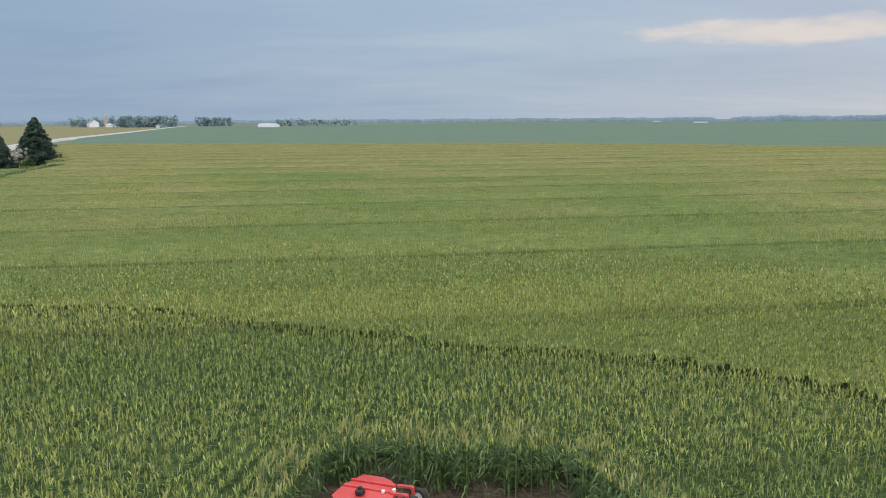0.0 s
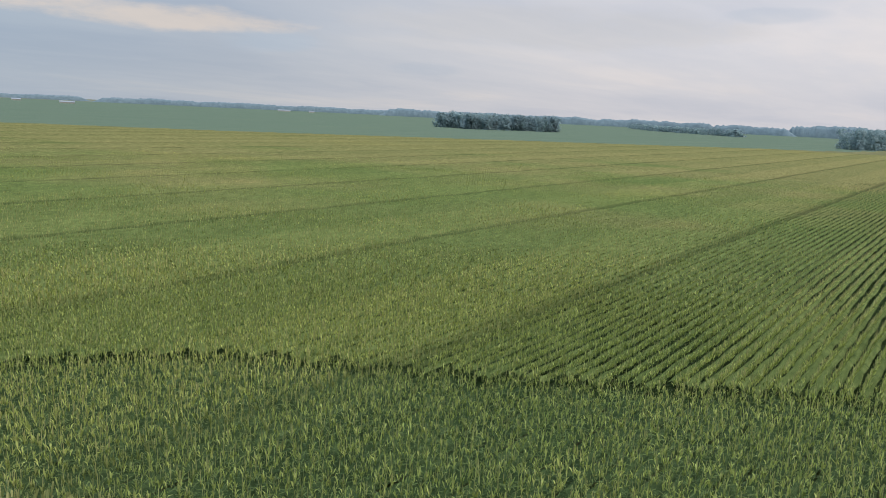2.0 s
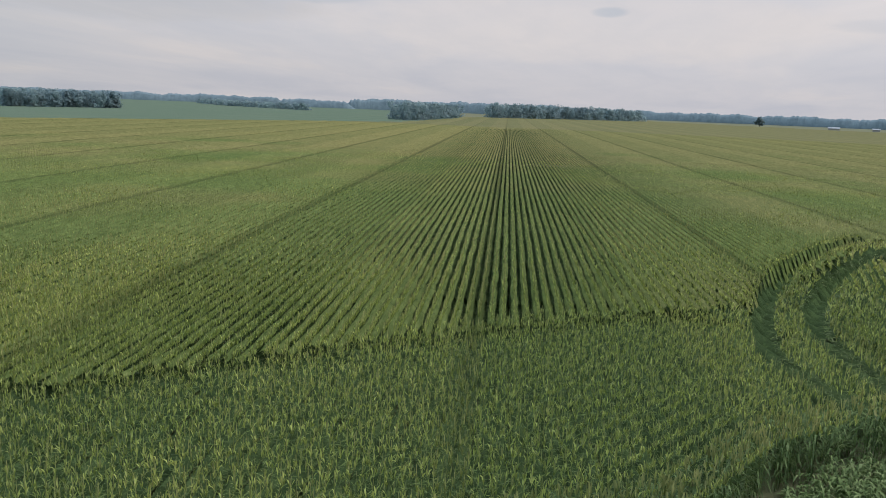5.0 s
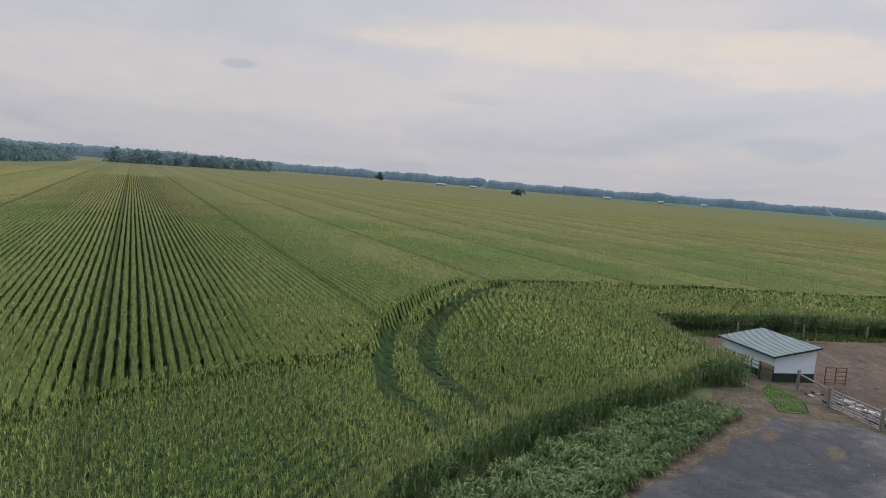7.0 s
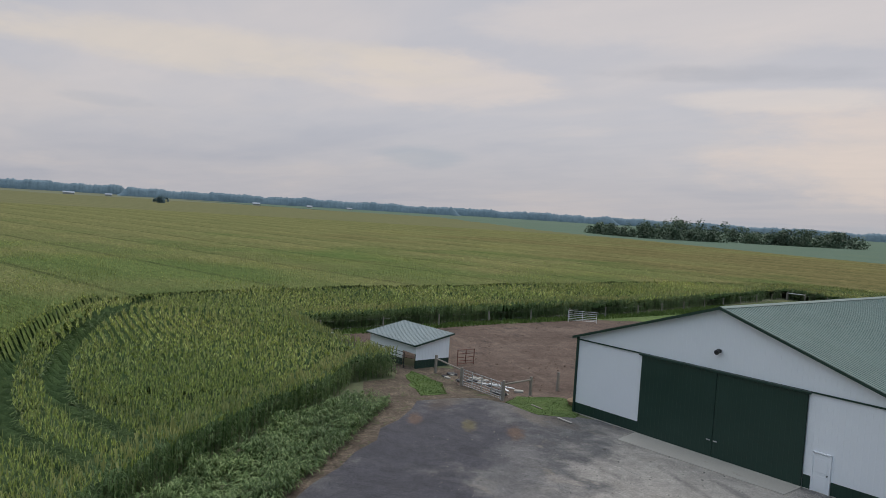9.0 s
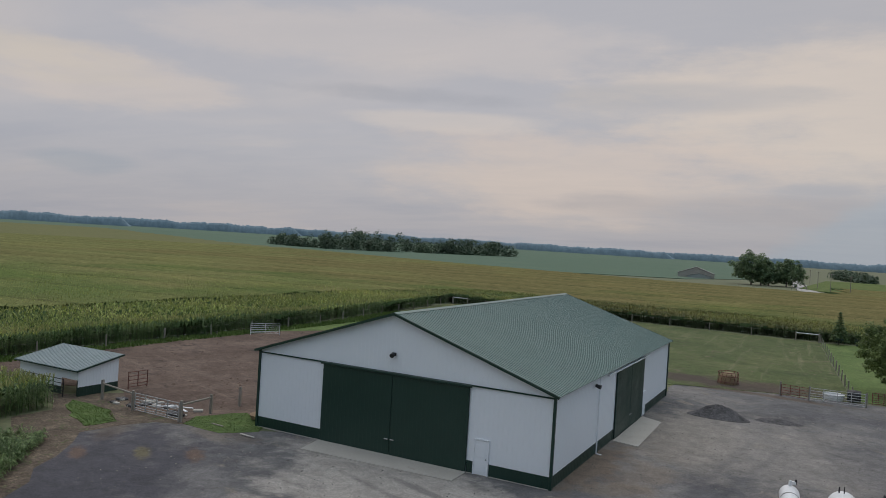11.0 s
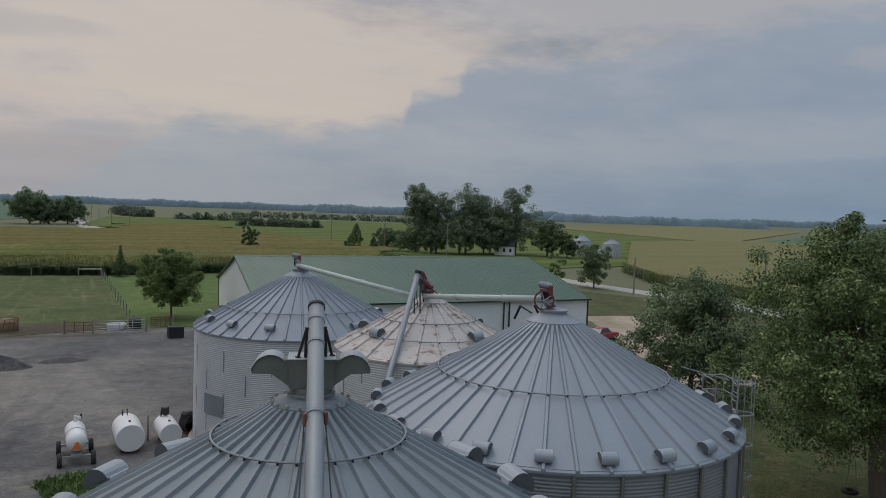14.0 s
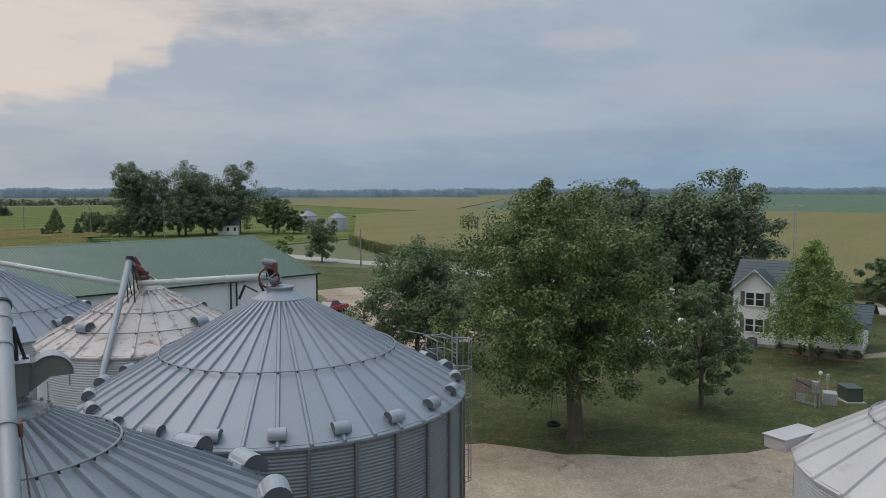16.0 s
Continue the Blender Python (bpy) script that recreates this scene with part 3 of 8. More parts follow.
M["ash"] = leaves("dark_tree_leaves", (0.095, 0.141, 0.080), (0.164, 0.225, 0.121), (0.239, 0.307, 0.172))
M["pale_leaf"] = leaves("light_green_leaves", (0.121, 0.189, 0.068), (0.203, 0.297, 0.103), (0.304, 0.405, 0.151))
M["spruce"] = leaves("spruce_needles", (0.032, 0.060, 0.050), (0.056, 0.095, 0.075), (0.095, 0.140, 0.105))
M["hedge"] = leaves("hedge_leaves", (0.074, 0.115, 0.060), (0.124, 0.179, 0.085), (0.189, 0.248, 0.118), 0.06)
M["weed"] = leaves("weed_leaves", (0.060, 0.105, 0.036), (0.140, 0.205, 0.078), (0.260, 0.330, 0.160), 0.25)
# Distance haze is put into these pale blue leaf tones.
M["wood_far"] = leaves("hazed_woodlot_leaves", (0.235, 0.330, 0.385), (0.265, 0.360, 0.410), (0.295, 0.385, 0.430), 0.03, 0.55)
M["thicket"] = leaves("thicket_leaves", (0.085, 0.122, 0.088), (0.108, 0.148, 0.104), (0.132, 0.174, 0.120), 0.05)
# Blue of distant haze carried in the woods' base colour.
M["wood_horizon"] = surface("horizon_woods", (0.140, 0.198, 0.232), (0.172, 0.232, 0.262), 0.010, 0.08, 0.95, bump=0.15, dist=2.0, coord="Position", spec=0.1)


# ---------------------------------------------------------------- mesh helpers
class Geo:
    """Collects vertices and faces of one mesh."""

    def __init__(self):
        self.v, self.f = [], []

    def add(self, vs, fs):
        n = len(self.v)
        self.v += [tuple(p) for p in vs]
        self.f += [tuple(i + n for i in q) for q in fs]
        return self

    def box(self, c, s, rz=0.0, bevel=0.0, rot=None):
        """A box at c, size s, with chamfered edges."""
        bm = bmesh.new()
        bmesh.ops.create_cube(bm, size=1.0)
        bmesh.ops.scale(bm, vec=s, verts=bm.verts)
        if bevel:
            bmesh.ops.bevel(bm, geom=bm.edges[:], offset=bevel, segments=1, affect="EDGES")
        m = Matrix.Translation(c) @ (rot if rot else Matrix.Rotation(rz, 4, "Z"))
        bm.verts.ensure_lookup_table()
        self.add([m @ v.co for v in bm.verts], [[v.index for v in f.verts] for f in bm.faces])
        bm.free()
        return self

    def tube(self, p0, p1, r0, r1=None, n=10, caps=True):
        p0, p1 = Vector(p0), Vector(p1)
        r1 = r0 if r1 is None else r1
        q = (p1 - p0).to_track_quat("Z", "Y")
        vs = []
        for p, r in ((p0, r0), (p1, r1)):
            vs += [p + q @ Vector((r * math.cos(2 * math.pi * i / n), r * math.sin(2 * math.pi * i / n), 0)) for i in range(n)]
        fs = [(i, (i + 1) % n, n + (i + 1) % n, n + i) for i in range(n)]
        if caps: fs += [tuple(reversed(range(n))), tuple(range(n, 2 * n))]
        return self.add(vs, fs)

    def path(self, pts, r, n=8):
        for a, b in zip(pts, pts[1:]): self.tube(a, b, r, r, n)
        return self

    def lathe(self, prof, n=32, m=Matrix(), closed=False, a0=0.0, a1=2 * math.pi):
        """Turns (radius, height) points round z."""
        full = abs(a1 - a0 - 2 * math.pi) < 1e-6
        k = n if full else n + 1
        vs = [m @ Vector((r * math.cos(a0 + (a1 - a0) * i / n), r * math.sin(a0 + (a1 - a0) * i / n), z)) for r, z in prof for i in range(k)]
        fs = []
        for j in range(len(prof) - 1):
            for i in range(n):
                i2 = (i + 1) % k
                fs.append((j * k + i, j * k + i2, (j + 1) * k + i2, (j + 1) * k + i))
        if closed and full:
            fs += [tuple(reversed(range(k))), tuple(range((len(prof) - 1) * k, len(prof) * k))]
        return self.add(vs, fs)

    def prism(self, poly, z0, z1):
        n = len(poly)
        vs = [(x, y, z0) for x, y in poly] + [(x, y, z1) for x, y in poly]
        return self.add(vs, [tuple(reversed(range(n))), tuple(range(n, 2 * n))] + [(i, (i + 1) % n, n + (i + 1) % n, n + i) for i in range(n)])

    def mesh(self, name, mat, smooth=False):
        me = bpy.data.meshes.new(name)
        me.from_pydata(self.v, [], self.f)
        bm = bmesh.new(); bm.from_mesh(me)
        bmesh.ops.recalc_face_normals(bm, faces=bm.faces[:])
        bm.to_mesh(me); bm.free()
        me.materials.append(M[mat] if isinstance(mat, str) else mat)
        if smooth: me.polygons.foreach_set("use_smooth", [True] * len(me.polygons))
        return me


def part(name, geo, mat, parent=None, label="", smooth=False, m=None):
    """Links one mesh as a part under a thing (or as a thing of its own)."""
    me = geo if isinstance(geo, bpy.types.Mesh) else geo.mesh(name, mat, smooth)
    ob = new(name, me)
    if parent is not None: ob.parent = parent
    if m is not None: ob.matrix_basis = m
    if label: ob["label"] = label
    return ob


def thing(name, label, category, m=None, group="", kind=""):
    ob = new(name)
    if m is not None: ob.matrix_basis = m
    return tagged(ob, label, category, group, kind)


def array_mesh(name, verts, quads, mats, slots=None, smooth=False):
    """A large mesh from arrays. quads: rows of four indices; a repeated last index makes a triangle."""
    me = bpy.data.meshes.new(name)
    verts = np.asarray(verts, np.float32); quads = np.asarray(quads, np.int32)
    tri = quads.shape[1] == 3
    me.vertices.add(len(verts)); me.vertices.foreach_set("co", verts.ravel())
    k = quads.shape[1]
    me.loops.add(quads.size); me.loops.foreach_set("vertex_index", quads.ravel())
    me.polygons.add(len(quads)); me.polygons.foreach_set("loop_start", np.arange(0, quads.size, k, dtype=np.int32))
    for mt in mats: me.materials.append(M[mt])
    if slots is not None: me.polygons.foreach_set("material_index", np.asarray(slots, np.int32))
    if smooth: me.polygons.foreach_set("use_smooth", np.ones(len(quads), bool))
    me.update(calc_edges=True)
    return me


def sheet(name, poly, z, mat, label, category, kind="structure", thick=0.05):
    """A level piece of ground. Thin, so that its rim shows as a small step; a standing crop reaches down to the soil."""
    g = Geo().prism(poly, z - thick, z)
    return tagged(part(name, g, mat), label, category, "", kind)


def wavy(poly, amp, step=2.0, seed=0):
    """The outline cut into short pieces that wander a little."""
    rnd, out = random.Random(seed), []
    for a, b in zip(poly, poly[1:] + poly[:1]):
        d = math.hypot(b[0] - a[0], b[1] - a[1]); n = max(1, int(d / step))
        for i in range(n):
            t = i / n; w = amp if i else amp * 0.3
            out.append((a[0] + (b[0] - a[0]) * t + rnd.uniform(-w, w), a[1] + (b[1] - a[1]) * t + rnd.uniform(-w, w)))
    return out


def inside(px, py, poly):
    """Which of many points lie in a polygon."""
    res = np.zeros(px.shape, bool)
    for (x0, y0), (x1, y1) in zip(poly, poly[1:] + poly[:1]):
        if y0 == y1: continue
        c = ((y0 > py) != (y1 > py)) & (px < (x1 - x0) * (py - y0) / (y1 - y0) + x0)
        res ^= c
    return res


def near_line(px, py, line):
    """Distance of many points from a polyline."""
    best = np.full(px.shape, 1e9)
    for (x0, y0), (x1, y1) in zip(line, line[1:]):
        dx, dy = x1 - x0, y1 - y0
        t = np.clip(((px - x0) * dx + (py - y0) * dy) / (dx * dx + dy * dy), 0, 1)
        best = np.minimum(best, np.hypot(px - x0 - t * dx, py - y0 - t * dy))
    return best


# ---------------------------------------------------------------- ground
g = Geo()
ring = [0, 60, 150, 400, 1000, 2200, 4600]
g.lathe([(max(r, 0.01), 0.0) for r in ring], 64)
tagged(part("ground", g, "soil"), "flat farm soil with sparse green cover", "ground", "", "structure")

FARM = [(-121, 218), (-106, 177), (-99, 150), (-80, 110), (-58, 60), (-30, 19.5), (-6.6, 19.5), (-5.75, 25.4), (-3.9, 26.5), (-2.0, 25.5), (2.6, 25.4), (5.0, 20.5), (12, 14), (17, 6), (22, -2), (28.2, -5.5), (34.5, -13.2), (39.5, -20), (42.6, -25.5),
        (47.6, -30.5), (48.2, -35), (58, -34.6), (68, -36), (68.3, -60), (67, -90), (69.5, -118), (72, -144.5), (33, -146.5), (0, -145), (-26, -150), (-40, -152), (-95, -152), (-92, -90), (-96, 0), (-120, 120)]
HEAD = [(-66, 54), (-5, 42.3), (15.3, 33.8), (27.3, 19.6), (39.2, 8.2), (45.2, 0.3), (48.3, -5.2), (53, -8.4), (64, -12.5), (82, -22), (88, -40), (86, -130), (74, -163), (-30, -166), (-60, -168)]
HEADPOLY = HEAD + [(-60, -100), (-66, 0)]
CORN = [(-99, 150), (-106, 177), (-121, 218), (-170, 300), (-208, 372), (-150, 374), (-100, 367), (-20, 360), (38, 352), (145, 293), (338, 222), (498, 165), (900, 215), (1320, 20), (1000, -390), (780, -620), (382, -403), (175, -338), (60, -318), (8, -318), (-4, -318), (-8, -400), (-51, -402), (-49, -342), (-57, -302), (-67, -250), (-74, -226), (-76, -204), (-66, -190),
        (-60, -168), (-40, -152), (-26, -150), (0, -145), (33, -146.5), (72, -144.5), (69.5, -118), (67, -90), (68.3, -60), (68, -36), (58, -34.6), (48.2, -35), (47.6, -30.5), (42.6, -25.5), (39.5, -20), (34.5, -13.2),
        (28.2, -5.5), (22, -2), (17, 6), (12, 14), (5.0, 20.5), (2.6, 25.4), (-2.0, 25.5), (-3.9, 26.5), (-5.75, 25.4), (-6.6, 19.5), (-30, 19.5), (-58, 60), (-80, 110)]
TRACK_A = [(30, -9.5), (34.3, -8.0), (38.8, -6.4), (46.9, -7.0), (55.9, -8.8), (64.9, -11.6), (74.9, -16.2), (83, -21)]
TRACK_B = [(32, -12), (36, -10.6), (39.0, -10.0), (43.7, -9.8), (48.8, -10.2), (56.5, -12.2), (65.9, -16.0), (75.2, -21.1), (82, -26)]

# fields beyond the corn
sheet("soybean_field", [(-620, 1500), (-300, 560), (-214, 384), (-150, 378), (-100, 371), (-20, 364), (38, 356), (145, 298), (338, 227), (498, 170), (900, 220), (1500, 420), (2300, 1900), (300, 2300)], 0.55, "soy", "even blue-green soybean field to the horizon", "field", thick=0.55)
sheet("stubble_field", [(-560, 1330), (-305, 560), (-250, 400), (-700, 700), (-1300, 1700), (-900, 2000)], 0.35, "stubble", "tan stubble field beside the road", "field", thick=0.35)
sheet("green_field", [(170, -345), (382, -410), (780, -630), (1400, -500), (1700, -2400), (60, -2500), (45, -520), (70, -430)], 0.30, "soy", "green field beyond the corn", "field", thick=0.30)
sheet("meadow", [(-30, -330), (-62, -262), (-82, -206), (-60, -172), (-105, -160), (-170, -175), (-330, -330), (-420, -520), (-200, -700), (0, -640), (12, -420)], 0.25, "meadow", "pale green meadow with hedges behind the farm", "field", thick=0.25)
sheet("corn_field_west", [(-100, -60), (-104, -122), (-118, -150), (-230, -290), (-345, -330), (-420, -150), (-430, 120), (-130, 130), (-104, 20)], 2.1, "corn_west", "yellow-green corn field across the road", "field", thick=2.1)
sheet("soybean_field_west", [(-425, -150), (-425, 160), (-2600, 900), (-2600, -1500), (-900, -700), (-350, -335)], 0.5, "soy", "blue-green field reaching the western horizon", "field", thick=0.5)
sheet("brown_field", [(-235, -300), (-350, -345), (-900, -760), (-1100, -1160), (-420, -700), (-330, -350)], 0.6, "stubble", "tan ripening field below the far woods", "field", thick=0.6)

# yard surfaces
sheet("gravel_yard", wavy([(-30, -30), (-8, -33), (2, -36.5), (10, -30), (24, -19), (29.5, -16), (35.5, -24.5), (41.5, -32), (40, -36.5), (35, -38.5), (30, -42), (14.5, -44), (13.6, -81), (5, -83.5), (-9, -85), (-13, -66), (-52, -62), (-60, -85), (-70, -82), (-62, -60), (-46, -46)], 0.35, 2.2, 3), 0.030, "gravel", "grey gravel farmyard with darker wheel ruts", "yard")
sheet("limestone_drive", wavy([(-22, -28), (-27.5, -28.2), (-29.6, -26.6), (-31.2, -22.6), (-34.9, -18.4), (-38.1, -16.0), (-41, -14.6), (-60, -6), (-60, 4), (-20, 8), (-12, -8), (-20, -16)], 0.12, 1.6, 7), 0.040, "drive", "tan crushed limestone drive round the bins", "drive")
sheet("limestone_lot", wavy([(-42, -47), (-50, -62), (-58.5, -84), (-71, -82), (-62, -62), (-50, -45)], 0.5, 2.0, 9), 0.046, "drive", "tan limestone lot beside the shop", "drive")
sheet("lawn", wavy([(-27.6, -28.3), (-29.7, -26.6), (-31.3, -22.6), (-35, -18.4), (-38.2, -16.0), (-41, -14.6), (-60, -6), (-92, 4), (-88, -75), (-84, -100), (-78, -112), (-60, -84.5), (-64, -72), (-46, -46), (-36, -34)], 0.10, 2.0, 2), 0.034, "lawn", "mown lawn with worn brown patches under trees", "lawn")
sheet("side_lawn", wavy([(-9, -85.5), (-3.2, -86), (0.4, -143), (-26, -150), (-60, -152), (-78, -114), (-60, -100), (-13, -104), (-13, -86)], 0.1, 3.0, 4), 0.032, "side_lawn", "short green lawn beyond the gravel yard", "lawn")
sheet("pasture", wavy([(-2.9, -86), (0.6, -143.5), (33, -145.5), (71.5, -144), (68.6, -112), (40, -112), (35, -80), (14, -80.5), (5, -84)], 0.1, 3.0, 6), 0.030, "pasture", "grazed pasture with faded mowing lines", "pasture")
sheet("cattle_pen", wavy([(36, -41), (39.5, -38.4), (44, -37.8), (49.8, -42), (58, -38.2), (66.2, -39), (66.4, -62), (65.2, -78), (60, -90), (44, -96), (35, -90)], 0.3, 2.0, 11), 0.034, "dirt", "bare trampled brown earth of the cattle pen", "pen")
sheet("pen_grass_strip", wavy([(66.1, -38.5), (68.2, -38), (68.0, -60), (66.8, -90), (69.3, -118), (64, -112), (58, -91), (65, -78), (66.3, -62)], 0.12, 2.0, 13), 0.046, "side_lawn", "strip of green grass under the fence", "grass")
sheet("verge_grass", wavy([(33.2, -39.2), (35, -37.3), (38.4, -37.6), (39.2, -39.5), (37.4, -42.5), (34.6, -42.5)], 0.2, 1.0, 14), 0.048, "bright_grass", "small patch of bright grass beside the barn", "grass")
sheet("shed_grass", wavy([(42.5, -33.0), (47.6, -35.4), (49.3, -37.2), (44.8, -36.9), (42.2, -35.2)], 0.2, 0.8, 15), 0.048, "bright_grass", "bright grass strip between corn and shed", "grass")
sheet("gate_mud", wavy([(33.5, -36.5), (42, -31.5), (48, -34.6), (52, -37.6), (47, -42), (36, -43)], 0.5, 1.2, 19), 0.016, "bank", "muddy bare soil before the pen gate", "soil")
sheet("bare_bank", wavy([(29.6, -16.2), (31.3, -16.4), (37.2, -23.6), (42.2, -27.8), (47.8, -31.5), (47.5, -35.2), (42.4, -34.6), (40.2, -33.4), (34.0, -25.8), (28.0, -17.4)], 0.2, 1.0, 16), 0.020, "bank", "bare soil at the foot of the weeds", "soil")
sheet("wagon_clearing", wavy([(-7.6, 18), (-6.7, 26.2), (-3.9, 27.6), (-1.8, 27.0), (3.4, 27.0), (5.4, 19)], 0.2, 0.8, 17), 0.020, "bank", "bare trodden soil at the corn's edge", "soil")
sheet("spruce_grass", [(-102, 150), (-109, 178), (-124, 217), (-172, 299), (-214, 376), (-255, 340), (-190, 150)], 0.06, "meadow", "rough grass corner round the spruces", "grass")


def road(name, line, w, label, z=0.10):
    g = Geo()
    for (x0, y0), (x1, y1) in zip(line, line[1:]):
        d = Vector((x1 - x0, y1 - y0, 0)).normalized(); n = Vector((-d.y, d.x, 0)) * w / 2
        a, b = Vector((x0, y0, 0)), Vector((x1, y1, 0))
        g.add([a + n + Vector((0, 0, z)), a - n + Vector((0, 0, z)), b - n + Vector((0, 0, z)), b + n + Vector((0, 0, z)),
               a + n * 1.3, a - n * 1.3, b - n * 1.3, b + n * 1.3], [(0, 1, 2, 3), (4, 0, 3, 7), (1, 5, 6, 2)])
    return tagged(part(name, g, "road"), label, "road", "", "structure")


road("road", [(-84, -205), (-87.7, -121), (-90.5, -100), (-95, 0), (-106, 110), (-140, 200)], 4.2, "narrow pale country road past the lawn")
road("road_north", [(-220, 330), (-292, 508), (-376, 790), (-552, 1347), (-640, 1640)], 11, "pale gravel road running to far farms", 0.75)
road("road_south", [(-2, -322), (8, -400), (21, -583), (33, -760)], 6.5, "pale straight road beyond the corn")


# ---------------------------------------------------------------- corn
rng = np.random.default_rng(7)


def vnoise(x, y, s):
    """Cheap smooth noise of the plan, 0 to 1."""
    return 0.5 + 0.25 * (np.sin(x * s + 1.3 * np.sin(y * s * 0.7 + 2.0)) + np.sin(y * s * 1.1 + 1.7 * np.sin(x * s * 0.6)))


def corn_templates(kinds, arched, seg, blades, tassel, fat=1.0, splay=1.0, tuft=1.0, crown=(1.72, 2.04), reach=(0.20, 0.36), mid=(1.20, 1.70)):
    """Corn plants: leaves arching into the row gap, a tuft of upright top blades, a tassel."""
    out = []
    for k in range(kinds):
        r = np.random.default_rng(100 + k + 50 * blades)
        vs, fs, sl = [], [], []
        for i in range(arched):
            h = mid[0] + (mid[1] - mid[0]) * (i + r.uniform(0, 1)) / arched
            a = (i % 2) * math.pi + r.uniform(-1.0, 1.0)
            ln, up, w = r.uniform(0.42, 0.66) * tuft, r.uniform(0.5, 0.9), r.uniform(0.022, 0.034) * fat
            d = np.array([math.cos(a), math.sin(a)]); p = np.array([-d[1], d[0]])
            n0 = len(vs)
            for j in range(seg + 1):
                t = j / seg
                z = h + ln * (up * t - 1.25 * up * t * t * r.uniform(0.8, 1.1))
                ww = w * (0.75 + 1.1 * t) * (1 - t ** 2.2) + 0.004
                c = d * ln * 0.9 * t
                vs.append((*(c + p * ww), z)); vs.append((*(c - p * ww), z + 0.01))
            for j in range(seg):
                b = n0 + 2 * j
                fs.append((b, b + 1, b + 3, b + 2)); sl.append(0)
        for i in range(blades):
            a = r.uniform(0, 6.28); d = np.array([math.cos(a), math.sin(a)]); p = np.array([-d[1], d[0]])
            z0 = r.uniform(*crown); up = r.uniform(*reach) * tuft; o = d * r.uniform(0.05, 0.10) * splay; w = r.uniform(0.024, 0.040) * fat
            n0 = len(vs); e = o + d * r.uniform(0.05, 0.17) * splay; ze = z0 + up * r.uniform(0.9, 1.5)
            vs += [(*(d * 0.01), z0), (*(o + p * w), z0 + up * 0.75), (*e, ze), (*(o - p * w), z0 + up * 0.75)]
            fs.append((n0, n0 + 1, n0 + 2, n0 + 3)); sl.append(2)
        for i in range(tassel):
            a = r.uniform(0, 6.28); d = np.array([math.cos(a), math.sin(a)]); p = np.array([-d[1], d[0]]) * 0.013 * fat
            n0 = len(vs); e = d * r.uniform(0.02, 0.10); z0, z1 = 2.02, r.uniform(2.30, 2.56)
            vs += [(*(p), z0), (*(-p), z0), (*(e - p * 0.8), z1), (*(e + p * 0.8), z1)]
            fs.append((n0, n0 + 1, n0 + 2, n0 + 3)); sl.append(1)
        out.append((np.array(vs, np.float32), np.array(fs, np.int32), np.array(sl, np.int32)))
    return out


def scatter(name, templates, px, py, hz, sc, mats):
    """Sets the templates at many places, turned and scaled at will, in one mesh."""
    V, F, S, base = [], [], [], 0
    kind = rng.integers(0, len(templates), len(px)); ang = rng.uniform(0, 2 * math.pi, len(px))
    for k, (tv, tf, ts) in enumerate(templates):
        s = np.where(kind == k)[0]
        if not len(s): continue
        c, n = np.cos(ang[s])[:, None], np.sin(ang[s])[:, None]
        q = sc[s][:, None]
        x = (tv[:, 0] * c - tv[:, 1] * n) * q + px[s][:, None]
        y = (tv[:, 0] * n + tv[:, 1] * c) * q + py[s][:, None]
        z = tv[:, 2][None] * hz[s][:, None] + 0 * c
        V.append(np.stack([x, y, z], -1).reshape(-1, 3))
        F.append((tf[None] + (np.arange(len(s)) * len(tv))[:, None, None] + base).reshape(-1, 4)); S.append(np.tile(ts, len(s)))
        base += len(s) * len(tv)
    return array_mesh(name, np.concatenate(V), np.concatenate(F), mats, np.concatenate(S))


def in_corn(px, py):
    ok = inside(px, py, CORN)
    wide = np.clip(0.66 + (np.hypot(px, py) - 45) * 0.006, 0.62, 0.85)
    ok &= near_line(px, py, TRACK_A) > wide
    ok &= near_line(px, py, TRACK_B) > wide
    return ok & (np.hypot(px - 38.9, py - 8.3) > 0.8)


def row_off(k):
    """Distance of drilled row k across the field."""
    return PASS0 + np.floor(k / ROWS_IN_PASS) * PASS + (k % ROWS_IN_PASS) * ROW_D + 0.34


def in_head(x, y):
    """The headland, with a ragged edge where it meets the rows."""
    w = 0.7 * np.sin(x * 37.7 + y * 91.3)
    return inside(x + w, y + w, HEADPOLY)


def row_range(rmax):
    return np.arange(-int((rmax + PASS0) / PASS + 1) * ROWS_IN_PASS, int((rmax - PASS0) / PASS + 1) * ROWS_IN_PASS)


def row_points(rmin, rmax, along, span):
    """Plants in drilled rows within a ring about the farmyard."""
    k = row_range(rmax); s = np.arange(-rmax, rmax, along)
    K, S_ = np.meshgrid(k, s, indexing="ij")
    S_ = S_ + rng.uniform(-0.35, 0.35, S_.shape) * along
    off = row_off(K) + rng.normal(0, 0.03, S_.shape)
    px = S_ * ROW_U[0] + off * ROW_N[0]; py = S_ * ROW_U[1] + off * ROW_N[1]
    px, py = px.ravel(), py.ravel(); d = np.hypot(px, py)
    az = np.degrees(np.arctan2(-px, py))
    ok = (d >= rmin) & (d < rmax) & (((az < span[1]) & (az > span[0])) | (az > 156))
    px, py = px[ok], py[ok]
    ok = ~in_head(px, py)
    return px[ok], py[ok]


